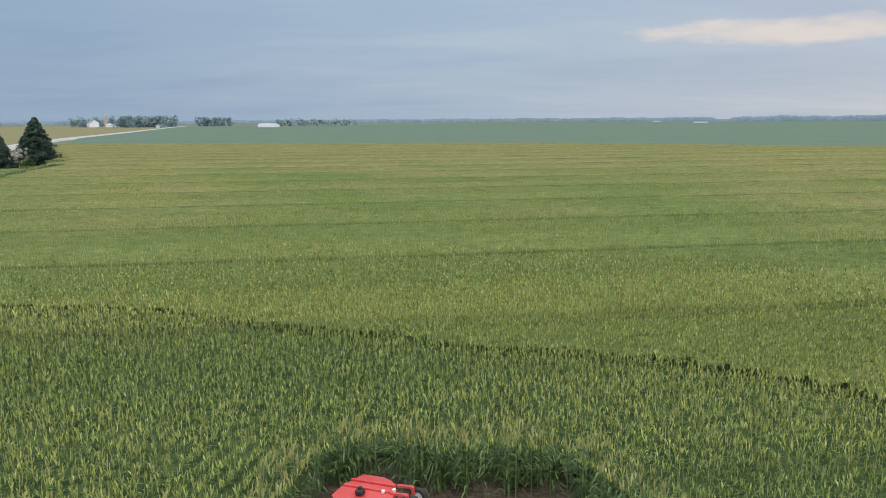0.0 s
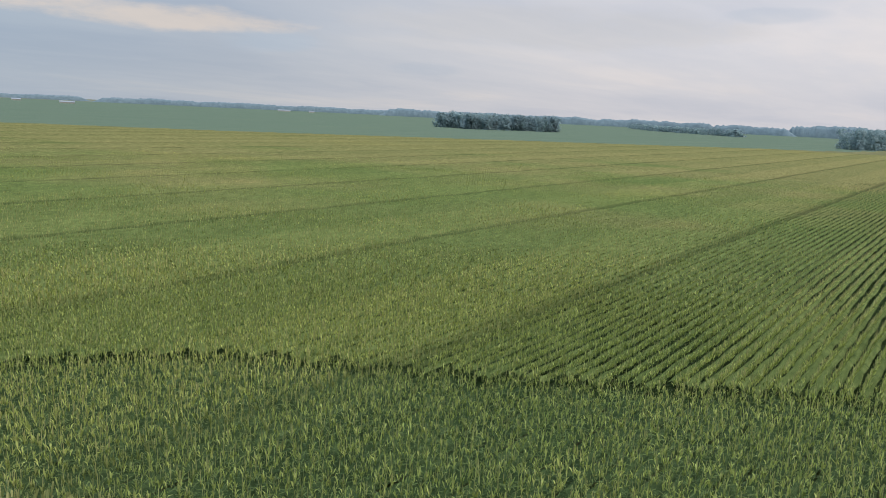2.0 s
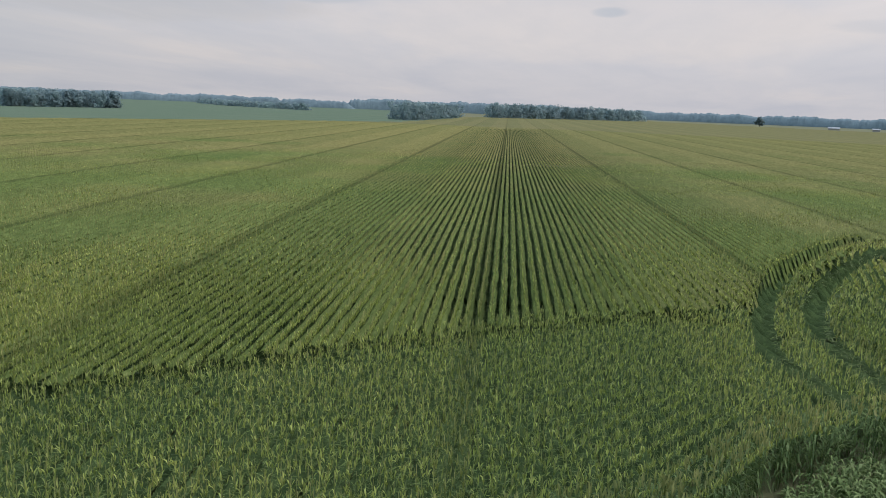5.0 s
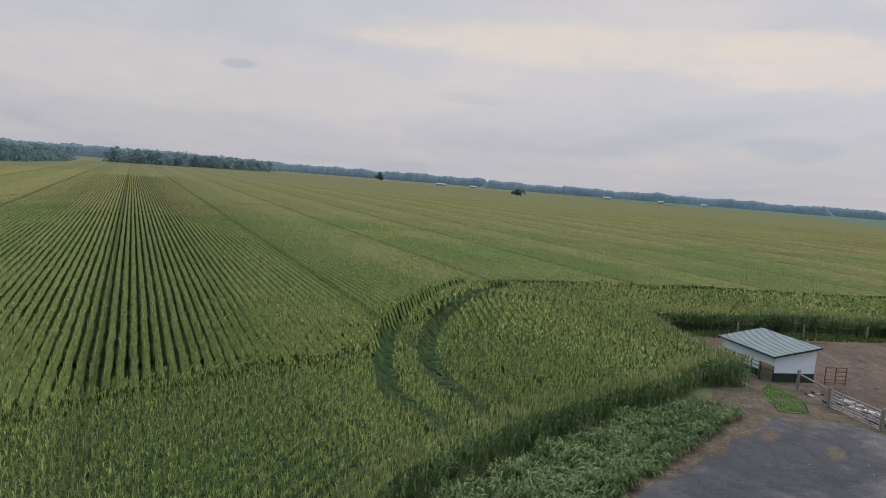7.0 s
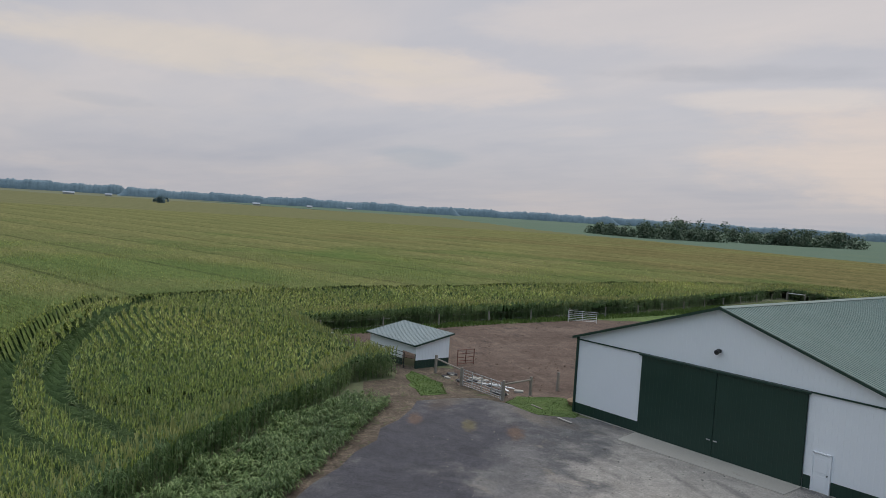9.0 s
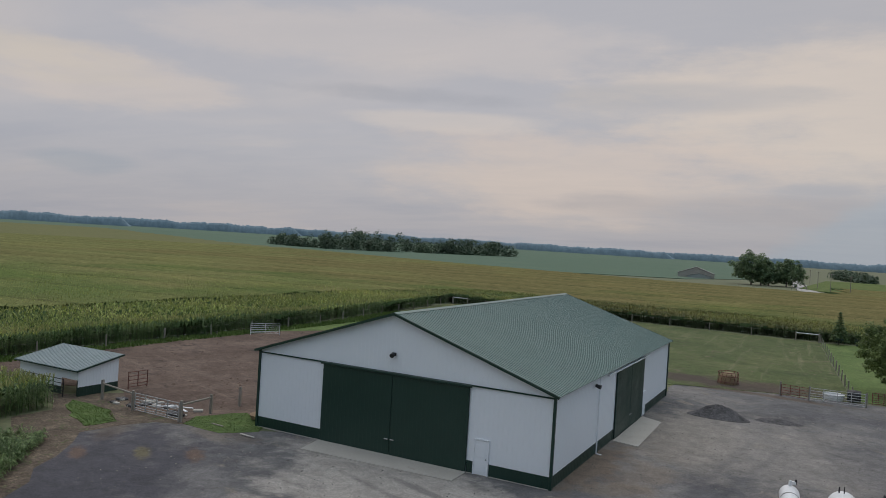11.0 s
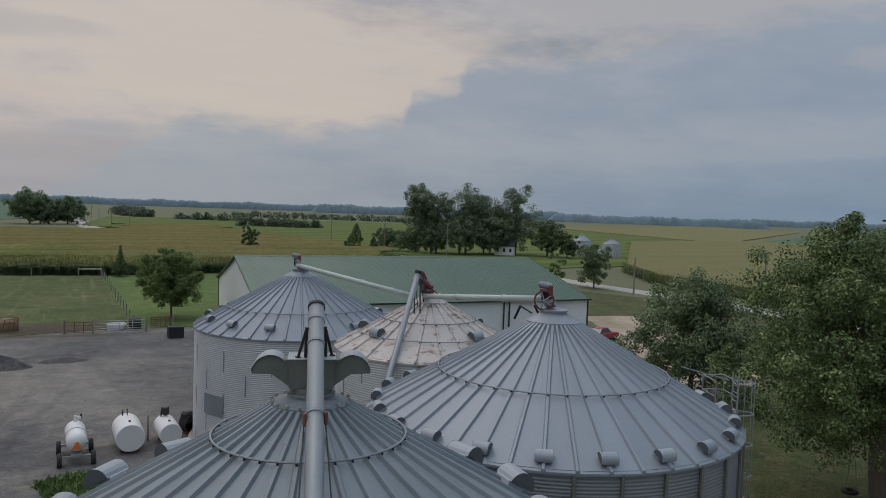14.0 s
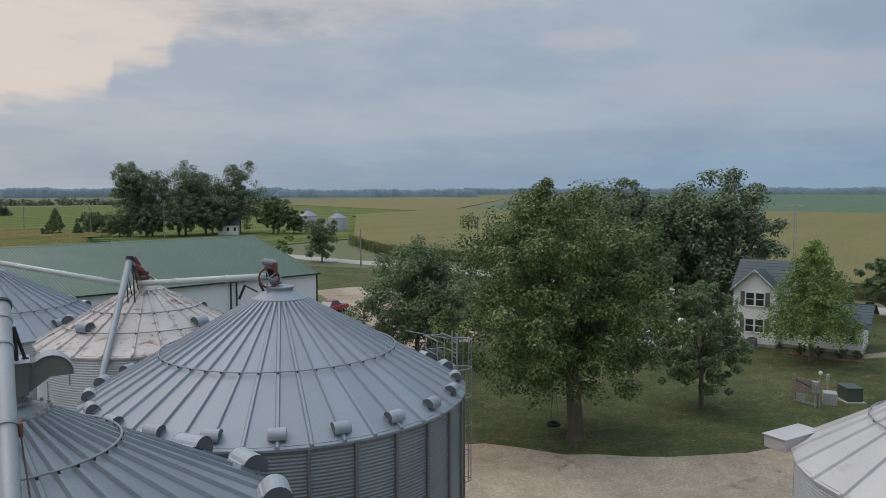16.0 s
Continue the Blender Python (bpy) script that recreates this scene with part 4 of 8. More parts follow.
def head_points(rmin, rmax, along):
    """Plants of the headland, in rows that follow the field's edge."""
    cell = math.sqrt(along * ROW_D)
    s = np.arange(-rmax, rmax, cell)
    X, Y = np.meshgrid(s, s, indexing="ij")
    X = (X + rng.uniform(-0.45, 0.45, X.shape) * cell).ravel(); Y = (Y + rng.uniform(-0.45, 0.45, Y.shape) * cell).ravel()
    d = np.hypot(X, Y)
    az = np.degrees(np.arctan2(-X, Y))
    ok = (d >= rmin) & (d < rmax) & ((az < 40) | (az > 156))
    X, Y = X[ok], Y[ok]
    ok = in_head(X, Y) & inside(X, Y, CORN)
    X, Y = X[ok], Y[ok]
    edge = [(-100, 19.5)] + FARM[5:]
    d0 = near_line(X, Y, edge)
    gx, gy = (near_line(X + 0.05, Y, edge) - d0) / 0.05, (near_line(X, Y + 0.05, edge) - d0) / 0.05
    to = ((np.floor(d0 / ROW_D) + 0.5) * ROW_D - d0) * 0.8
    return X + gx * to, Y + gy * to


def corn_stand(label, rmin, rmax, soft, head, row, templates, row_templates, head_sc, row_sc, keep_row=None):
    """One ring of the corn field, blending into the next over some metres: headland and drilled rows."""
    hx, hy = head_points(rmin - soft, rmax + soft, head)
    rx, ry = row_points(rmin - soft, rmax + soft, row, (-180, 40))
    if keep_row is not None:
        keep = rng.uniform(0, 1, len(rx)) < keep_row(np.hypot(rx, ry)); rx, ry = rx[keep], ry[keep]
    for px, py, sq, tm, uneven in ((hx, hy, rng.uniform(*head_sc, len(hx)), templates, (0.93, 0.14, 0.035)), (rx, ry, rng.uniform(*row_sc, len(rx)), row_templates, (0.965, 0.07, 0.018))):
        d = np.hypot(px, py)
        # a fixed pattern of the plan decides where one ring ends and the next begins
        w = soft * np.sin(px * 12.9898 + py * 78.233)
        ok = in_corn(px, py) & (d + w >= rmin) & (d + w < rmax)
        px, py, sq = px[ok], py[ok], sq[ok]
        if not len(px): continue
        hz = uneven[0] + uneven[1] * vnoise(px, py, 0.21) + rng.normal(0, uneven[2], len(px))
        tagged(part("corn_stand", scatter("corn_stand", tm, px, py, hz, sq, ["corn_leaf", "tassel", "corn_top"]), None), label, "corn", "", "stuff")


NEAR, MID, THIN, FAR = 52.0, 95.0, 190.0, 470.0
CROWN, REACH, LOW = (1.94, 2.10), (0.14, 0.26), (1.15, 1.75)
corn_stand("tall tasselled green corn filling the field", 10, NEAR, 5, 0.130, 0.125, corn_templates(10, 3, 1, 4, 1, 1.0, 0.9, 0.85, (1.80, 2.05), (0.16, 0.30), (1.00, 1.48)), corn_templates(10, 2, 1, 5, 1, 1.1, 0.8, 0.9, (1.84, 2.08), (0.15, 0.28), (1.00, 1.45)), (0.70, 1.0), (0.70, 0.96))
corn_stand("rows of tasselled corn farther out", NEAR, MID, 6, 0.25, 0.25, corn_templates(8, 3, 1, 2, 1, 1.7, 1.1, 1.0, (1.80, 2.05), (0.16, 0.30), (1.00, 1.48)), corn_templates(8, 2, 1, 3, 1, 1.7, 0.9, 0.9, CROWN, REACH, LOW), (0.90, 1.25), (0.74, 1.0))
corn_stand("distant rows of tasselled corn", MID, THIN, 8, 0.55, 0.66, corn_templates(8, 0, 1, 2, 1, 2.6, 1.4), corn_templates(8, 0, 1, 2, 1, 2.2, 0.9, 1.0, CROWN, REACH), (1.0, 1.4), (0.62, 0.9), lambda d: np.clip((THIN + 12 - d) / 70.0, 0, 1))


def ridges(name, rmin, rmax, seg, top, low, half, mat, poly, label, jit, inset=1.6, head=True, sink=(0.0, 0.0, 1.0)):
    """Each row of the crop as a low uneven ridge. sink: metres by which it lies lower near the yard, and the distances over which it rises."""
    k = row_range(rmax); s = np.arange(-rmax, rmax, seg)
    K, S_ = np.meshgrid(k, s, indexing="ij")
    ro = row_off(K)
    mx = (S_ + seg / 2) * ROW_U[0] + ro * ROW_N[0]; my = (S_ + seg / 2) * ROW_U[1] + ro * ROW_N[1]
    d = np.hypot(mx, my); az = np.degrees(np.arctan2(-mx, my))
    ok = (d >= rmin) & (d < rmax) & ((az < 40) | (az > 156)) & inside(mx, my, CORN)
    if poly is not CORN: ok &= inside(mx, my, poly)
    if not head: ok &= ~in_head(mx, my)
    ok &= near_line(mx, my, FARM + FARM[:1]) > inset
    K, S_, ro = K[ok], S_[ok], ro[ok]
    n = len(K)
    V = np.zeros((n, 6, 3), np.float32)
    lower = sink[0] * np.clip((sink[2] - d[ok]) / (sink[2] - sink[1]), 0, 1)
    for e in (0, 1):
        s_ = S_ + e * seg
        h = np.abs(np.sin(K * 12.9898 + np.round(s_ / seg) * 78.233) * 43758.5453) % 1.0
        for j, (o, z) in enumerate(((-half, low), (0.0, top), (half, low))):
            off = ro + o + (h - 0.5) * 0.12
            V[:, e * 3 + j, 0] = s_ * ROW_U[0] + off * ROW_N[0]; V[:, e * 3 + j, 1] = s_ * ROW_U[1] + off * ROW_N[1]
            rut = (1.6 if top > 2 else 0.85 if top > 1.3 else 0.4) * np.clip(1.35 - np.minimum(near_line(V[:, e * 3 + j, 0], V[:, e * 3 + j, 1], TRACK_A), near_line(V[:, e * 3 + j, 0], V[:, e * 3 + j, 1], TRACK_B)), 0, 1) if rmin < 60 else 0.0
            V[:, e * 3 + j, 2] = z - lower - rut + (h - 0.5) * jit * (1 if j == 1 else 0.3)
    q = np.array([(0, 1, 4, 3), (1, 2, 5, 4)], np.int32)
    F = (q[None] + (np.arange(n) * 6)[:, None, None]).reshape(-1, 4)
    return tagged(part(name, array_mesh(name, V.reshape(-1, 3), F, [mat], None, False), None), label, "corn", "", "stuff")


# Dark ridges stand in for shaded depth between the rows, by their colour.
ridges("corn_understorey", 18, 50, 1.6, 1.15, 0.80, 0.345, "corn_under_shade", CORN, "deep-shaded lower leaves of the nearest corn", 0.3)
ridges("corn_understorey", 48, 90, 1.6, 1.60, 1.10, 0.345, "corn_under_shade", CORN, "shaded lower leaves of the corn rows", 0.3)
ridges("corn_understorey", 88, 165, 4.0, 1.82, 1.20, 0.345, "corn_under_shade", CORN, "shaded lower leaves of the farther corn rows", 0.3)
ridges("corn_understorey", 161, FAR, 12.0, 2.12, 1.60, 0.345, "corn_under_shade", CORN, "shaded lower leaves of the distant corn rows", 0.05)
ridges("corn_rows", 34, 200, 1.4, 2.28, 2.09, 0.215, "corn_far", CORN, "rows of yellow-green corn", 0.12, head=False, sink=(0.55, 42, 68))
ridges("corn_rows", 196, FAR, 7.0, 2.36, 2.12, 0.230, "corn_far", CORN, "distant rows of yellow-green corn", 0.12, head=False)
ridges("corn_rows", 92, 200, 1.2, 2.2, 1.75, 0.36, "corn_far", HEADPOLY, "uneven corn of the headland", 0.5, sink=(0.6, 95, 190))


def far_field(name, poly, rmin, z, mat, label):
    """The rest of the field as a closed canopy, cut out round the rows."""
    n = 96
    rr = [rmin, 560, 740, 1000, 1400]
    V, F = [], []
    for i in range(n):
        for j in range(len(rr) - 1):
            a0, a1 = [math.radians(-200 + 245 * (i + e) / n) for e in (0, 1)]
            c = [(-math.sin(a) * r, math.cos(a) * r) for a, r in ((a0, rr[j]), (a1, rr[j]), (a1, rr[j + 1]), (a0, rr[j + 1]))]
            V.append((c, i, j))
    cells = []
    for c, i, j in V:
        sub = 6
        for u in range(sub):
            for w in range(sub):
                def at_(p, q):
                    x0 = c[0][0] + (c[1][0] - c[0][0]) * p; y0 = c[0][1] + (c[1][1] - c[0][1]) * p
                    x1 = c[3][0] + (c[2][0] - c[3][0]) * p; y1 = c[3][1] + (c[2][1] - c[3][1]) * p
                    return (x0 + (x1 - x0) * q, y0 + (y1 - y0) * q)
                cells.append([at_(u / sub, w / sub), at_((u + 1) / sub, w / sub), at_((u + 1) / sub, (w + 1) / sub), at_(u / sub, (w + 1) / sub)])
    A = np.array(cells)
    mid = A.mean(1)
    keep = inside(mid[:, 0], mid[:, 1], poly)
    A = A[keep]
    vs = np.concatenate([A, np.full((*A.shape[:2], 1), z)], -1).reshape(-1, 3)
    F = np.arange(len(vs)).reshape(-1, 4)
    return tagged(part(name, array_mesh(name, vs, F, [mat]), None), label, "field", "", "stuff")


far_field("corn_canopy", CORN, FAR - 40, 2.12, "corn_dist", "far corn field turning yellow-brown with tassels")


# ---------------------------------------------------------------- farm buildings
def rib_panel(w, h0, h1, pitch, mat, name, proud=0.006, thick=0.012, z0=0.0):
    """An upright steel sheet, w wide, h0 high at its start and h1 at its end, with pressed ribs."""
    g = Geo()
    g.add([(0, 0, z0), (w, 0, z0), (w, 0, h1), (0, 0, h0), (0, thick, z0), (w, thick, z0), (w, thick, h1), (0, thick, h0)], [(0, 1, 2, 3), (7, 6, 5, 4), (0, 4, 5, 1), (1, 5, 6, 2), (2, 6, 7, 3), (3, 7, 4, 0)])
    n = max(1, round(w / pitch))
    for i in range(n):
        x = (i + 0.5) * w / n; t = x / w; h = h0 + (h1 - h0) * t
        g.add([(x - 0.03, 0, z0), (x + 0.03, 0, z0), (x + 0.015, -proud, z0), (x - 0.015, -proud, z0), (x - 0.03, 0, h), (x + 0.03, 0, h), (x + 0.015, -proud, h), (x - 0.015, -proud, h)],
              [(0, 3, 7, 4), (3, 2, 6, 7), (2, 1, 5, 6)])
    return g.mesh(name, mat)


def siding(parent, x0, x1, zlo, zhi, frame_m, mat, name="siding_panel", width=0.914, pitch=0.305):
    """Sheets side by side along local x; zhi may be a function of x (under a gable)."""
    n = max(1, round((x1 - x0) / width)); w = (x1 - x0) / n
    shared = None
    for i in range(n):
        a = x0 + i * w
        if callable(zhi):
            me = rib_panel(w, zhi(a) - zlo, zhi(a + w) - zlo, pitch, mat, name)
        else:
            shared = shared or rib_panel(w, zhi - zlo, zhi - zlo, pitch, mat, name)
            me = shared
        part(name, me, None, parent, m=frame_m @ pose(a, 0, zlo))


def roof_slope(parent, length, run, rise, frame_m, mat, over=0.35, name="roof_panel", width=0.914):
    """One slope of ribbed roof sheets: eave along local y, rising to local +x."""
    L = math.hypot(run, rise); ang = math.atan2(rise, run)
    n = round((length + 2 * 0.3) / width); w = (length + 0.6) / n
    g = Geo()
    g.box((L / 2 - over / 2, w / 2, 0.0), (L + over, w - 0.004, 0.03))
    for i in range(3):
        y = (i + 0.5) * w / 3
        g.add([(-over, y - 0.035, 0.015), (-over, y + 0.035, 0.015), (-over, y + 0.018, 0.045), (-over, y - 0.018, 0.045), (L, y - 0.035, 0.015), (L, y + 0.035, 0.015), (L, y + 0.018, 0.045), (L, y - 0.018, 0.045)],
              [(0, 4, 7, 3), (3, 7, 6, 2), (2, 6, 5, 1), (0, 3, 2, 1)])
    me = g.mesh(name, mat)
    for i in range(n):
        part(name, me, None, parent, m=frame_m @ pose(0, -0.3 + i * w, 0) @ Matrix.Rotation(-ang, 4, "Y"))


def gable_shell(b, w, l, eave, ridge, trim, roof_mat):
    """Frame, roof, ridge cap and trims of a building: local x across (0 to w), local y along (0 to l), front at y = 0."""
    part("frame", Geo().prism([(0.06, 0.06), (w - 0.06, 0.06), (w - 0.06, l - 0.06), (0.06, l - 0.06)], 0.0, eave - 0.05)
         .add([(0.06, 0.06, eave - 0.05), (w - 0.06, 0.06, eave - 0.05), (w / 2, 0.06, ridge - 0.08), (0.06, l - 0.06, eave - 0.05), (w - 0.06, l - 0.06, eave - 0.05), (w / 2, l - 0.06, ridge - 0.08)], [(0, 1, 2), (5, 4, 3), (0, 2, 5, 3), (2, 1, 4, 5)]), "white_steel", b)
    for s in (0, 1):
        fm = pose(0, 0, eave) if s == 0 else pose(w, l, eave, 0, 0, 180)
        roof_slope(b, l, w / 2, ridge - eave, fm, roof_mat)
    part("ridge_cap", Geo().add([(w / 2 - 0.25, -0.32, ridge - 0.02), (w / 2, -0.32, ridge + 0.08), (w / 2 + 0.25, -0.32, ridge - 0.02), (w / 2 - 0.25, l + 0.32, ridge - 0.02), (w / 2, l + 0.32, ridge + 0.08), (w / 2 + 0.25, l + 0.32, ridge - 0.02)], [(0, 1, 4, 3), (1, 2, 5, 4)]), roof_mat, b)
    sl = math.atan2(ridge - eave, w / 2); L = math.hypot(w / 2, ridge - eave) + 0.35
    for y in (-0.31, l + 0.31):
        for s in (-1, 1):
            c = Vector((w / 2 + s * (w / 4 + 0.16), y, (ridge + eave) / 2 - 0.09))
            part("rake_trim", Geo().box(c, (L, 0.05, 0.16), rot=Matrix.Rotation(s * sl, 4, "Y")), trim, b)
    for x in (-0.02, w + 0.02):
        part("eave_trim", Geo().box((x + (0.14 if x > 0 else -0.14), l / 2, eave - 0.14), (0.10, l + 0.5, 0.10)), roof_mat, b)
        for y in (-0.02, l + 0.02):
            part("corner_trim", Geo().box((x, y, eave / 2), (0.16, 0.16, eave), bevel=0.01), trim, b)


def wall_lamp(b, m):
    lp = part("wall_lamp", Geo().box((0, -0.12, 0), (0.30, 0.10, 0.20), bevel=0.03).tube((0, -0.14, 0.0), (0, -0.42, -0.08), 0.10, 0.15, 10), "black", b, "black barn light", m=m)
    return lp


def slide_door(b, x0, x1, h, m, mat="green_steel"):
    d = part("door", Geo().box(((x0 + x1) / 2, -0.07, h / 2 + 0.04), (x1 - x0 - 0.02, 0.06, h - 0.08), bevel=0.01), mat, b, "dark green sliding door", m=m)
    n = round((x1 - x0) / 0.914); w = (x1 - x0 - 0.08) / n
    me = rib_panel(w, h - 0.12, h - 0.12, 0.305, mat, "door_panel")
    for i in range(n): part("door_panel", me, None, d, m=pose(x0 + 0.04 + i * w, -0.115, 0.06))
    return d


# big white and green barn: front faces north, ridge runs south
BX0, BX1, BY0, BL, BE, BR = 13.14, 34.30, -40.28, 33.4, 5.42, 8.88
BW = BX1 - BX0
barn = thing("barn", "white steel barn with green doors and pale green roof", "barn", pose(BX0, BY0 - BL, 0))
# local: x east, y north; the front is at y = BL, so the front frame turns by half a circle
gable_shell(barn, BW, BL, BE, BR, "green_steel", "green_roof")
front = pose(BW, BL, 0, 0, 0, 180)          # local x runs west along the front, -y points outwards
west = pose(0, BL, 0, 0, 0, -90)            # x runs south along the west wall
east = pose(BW, 0, 0, 0, 0, 90)
south = pose(0, 0, 0)
DL, DR = BX1 - 28.95, BX1 - 18.35           # the front door, in front coordinates
GIRT = 5.15
siding(barn, 0.0, DL, 0.75, GIRT, front, "white_steel")
siding(barn, DR, BW - 17.87 + BX0 + 0.0, 0.75, GIRT, front, "white_steel")
siding(barn, BX1 - 17.87, BX1 - 16.95, 2.10, GIRT, front, "white_steel")
siding(barn, BX1 - 16.95, BW, 0.75, GIRT, front, "white_steel")
siding(barn, 0.0, BW, GIRT + 0.06, lambda x: BE - 0.05 + (BR - BE) * (1 - abs(x - BW / 2) / (BW / 2)), front @ pose(0, -0.02, 0), "white_steel")
siding(barn, 0.0, BW, 0.05, lambda x: BE - 0.05 + (BR - BE) * (1 - abs(x - BW / 2) / (BW / 2)), south, "white_steel", width=1.8)
for a, c in ((0.05, DL), (DR, BX1 - 17.95), (BX1 - 16.90, BW - 0.05)):
    part("wainscot", rib_panel(c - a, 0.72, 0.72, 0.305, "green_steel", "wainscot"), None, barn, "dark green wainscot", m=front @ pose(a, -0.012, 0.03))
part("girt_trim", Geo().box((BW / 2, -0.05, GIRT + 0.02), (BW, 0.05, 0.09)), "green_steel", barn, m=front)
part("door_track", Geo().box(((DL + DR) / 2, -0.16, GIRT - 0.02), (DR - DL + 0.3, 0.14, 0.14), bevel=0.02), "green_steel", barn, m=front)
mid_ = (DL + DR) / 2
for a, c in ((DL, mid_), (mid_, DR)):
    d = slide_door(barn, a, c, GIRT - 0.06, front)
    s = 1 if a == mid_ else -1
    part("handle", Geo().box((mid_ + s * 0.22, -0.17, 1.05), (0.26, 0.05, 0.07), bevel=0.015), "steel", d, "pale metal door handle", m=None).matrix_basis = Matrix()
# walk-in door
wd = part("door", Geo().box((BX1 - 17.41, -0.03, 1.04), (0.86, 0.06, 2.0), bevel=0.01), "white_steel", barn, "white walk-in door", m=front)
for z in (0.55, 1.45):
    part("door_panel", Geo().box((BX1 - 17.41, -0.068, z), (0.62, 0.02, 0.72), bevel=0.008), "white_steel", wd)
part("knob", Geo().tube((BX1 - 17.08, -0.06, 1.0), (BX1 - 17.08, -0.14, 1.0), 0.035, 0.03, 10), "black", wd)
part("door_frame", Geo().box((BX1 - 17.87, -0.045, 1.06), (0.06, 0.09, 2.12)).box((BX1 - 16.95, -0.045, 1.06), (0.06, 0.09, 2.12)).box((BX1 - 17.41, -0.045, 2.10), (0.98, 0.09, 0.06)), "white_steel", barn, m=front)
wall_lamp(barn, front @ pose(BX1 - 23.65, 0, 6.35))
# west side
SD0, SD1 = 53.95 - 40.28, 62.95 - 40.28
for a, c in ((0.0, SD0), (SD1, BL)):
    siding(barn, a, c, 0.75, BE - 0.12, west, "white_steel")
    part("wainscot", rib_panel(c - a - 0.1, 0.72, 0.72, 0.305, "green_steel", "wainscot"), None, barn, "dark green wainscot", m=west @ pose(a + 0.05, -0.012, 0.03))
siding(barn, 0.0, BL, 0.05, BE - 0.12, east, "white_steel", width=1.8)
for a, c in ((SD0, (SD0 + SD1) / 2), ((SD0 + SD1) / 2, SD1)):
    d = slide_door(barn, a, c, 4.95, west)
    part("handle", Geo().box(((SD0 + SD1) / 2 + (0.2 if a > SD0 else -0.2), -0.17, 1.05), (0.22, 0.05, 0.07), bevel=0.015), "steel", d, "pale metal door handle")
part("door_track", Geo().box(((SD0 + SD1) / 2 - 0.8, -0.16, 5.02), (SD1 - SD0 + 4.0, 0.14, 0.12), bevel=0.02), "white_steel", barn, m=west)
part("side_door", Geo().box((SD1 + 0.75, -0.05, 1.04), (0.88, 0.07, 2.02), bevel=0.01), "white_steel", barn, "white side door", m=west)
part("downpipe", Geo().tube((9.0, -0.10, 0.05), (9.0, -0.10, 5.2), 0.05, 0.05, 8).tube((9.0, -0.10, 0.06), (9.0, -0.45, 0.03), 0.05, 0.05, 8), "white_steel", barn, "white downpipe", m=west)
wall_lamp(barn, west @ pose(8.0, 0, 4.75))
part("sill", Geo().box((BW / 2, -0.02, 0.03), (BW + 0.05, 0.12, 0.06)), "concrete", barn, m=front)

sheet("apron", [(18.3, -40.18), (18.25, -38.2), (28.6, -37.8), (29.0, -40.18)], 0.075, "concrete", "pale concrete apron before the barn doors", "apron")
sheet("side_apron", [(12.98, -53.4), (11.1, -53.0), (11.2, -61.9), (12.98, -63.0)], 0.075, "concrete", "concrete apron at the barn's side door", "apron")

# open-fronted cattle shed
shed = thing("cattle_shed", "small white cattle shed with sloping green roof", "shed", pose(49.9, -41.6, 0))
SW, SLen = 7.0, 3.6                       # east-west, north-south; low eave to the north
shed_n, shed_w, shed_s = pose(SW, SLen, 0, 0, 0, 180), pose(0, SLen, 0, 0, 0, -90), pose(0, 0, 0)
ZN, ZS = 2.05, 2.75
siding(shed, 0.0, SW - 1.9, 0.55, ZN - 0.05, shed_n, "white_steel")
siding(shed, SW - 1.9, SW, 1.25, ZN - 0.05, shed_n, "white_steel")
siding(shed, 0.0, SLen, 0.72, lambda x: ZN + (ZS - ZN) * x / SLen - 0.05, shed_w, "white_steel", width=0.9)
siding(shed, 0.0, SLen, 0.05, lambda x: ZS - (ZS - ZN) * x / SLen - 0.05, pose(SW, 0, 0, 0, 0, 90), "white_steel", width=0.9)
part("wainscot", rib_panel(SLen, 0.70, 0.70, 0.305, "green_steel", "wainscot"), None, shed, "dark green base boards", m=shed_w @ pose(0, -0.01, 0.02))
part("wainscot", rib_panel(SW - 1.9, 0.52, 0.52, 0.305, "green_steel", "wainscot"), None, shed, "dark green base boards", m=shed_n @ pose(0, -0.01, 0.02))
for x in (0.08, SW / 2, SW - 0.08):
    for y, z in ((0.08, ZS), (SLen - 0.08, ZN)):
        part("post", Geo().box((x, y, z / 2), (0.14, 0.14, z - 0.05), bevel=0.01), "green_steel", shed)
sl = math.atan2(ZS - ZN, SLen); n = 8; w = (SW + 0.5) / n
rg = Geo().box((SLen / 2, w / 2, 0.02), ((SLen + 0.6) / math.cos(sl), w - 0.01, 0.03))
for i in range(3): rg.box((SLen / 2, (i + 0.5) * w / 3, 0.045), ((SLen + 0.6) / math.cos(sl), 0.04, 0.03))
rme = rg.mesh("roof_panel", "shed_roof")
for i in range(n): part("roof_panel", rme, None, shed, m=Matrix.Translation((-0.25 + (i + 1) * w, SLen, ZN + 0.03)) @ Matrix.Rotation(radians(-90), 4, "Z") @ Matrix.Rotation(-sl, 4, "Y") @ Matrix.Translation((0, -w, 0)))
for x in (-0.26, SW + 0.26):
    part("rake_trim", Geo().box((x, SLen / 2, (ZN + ZS) / 2), (0.06, (SLen + 0.6) / math.cos(sl), 0.14), rot=Matrix.Rotation(-sl, 4, "X")), "green_steel", shed)
part("eave_trim", Geo().box((SW / 2, SLen + 0.30, ZN - 0.05), (SW + 0.5, 0.05, 0.12)), "green_steel", shed)

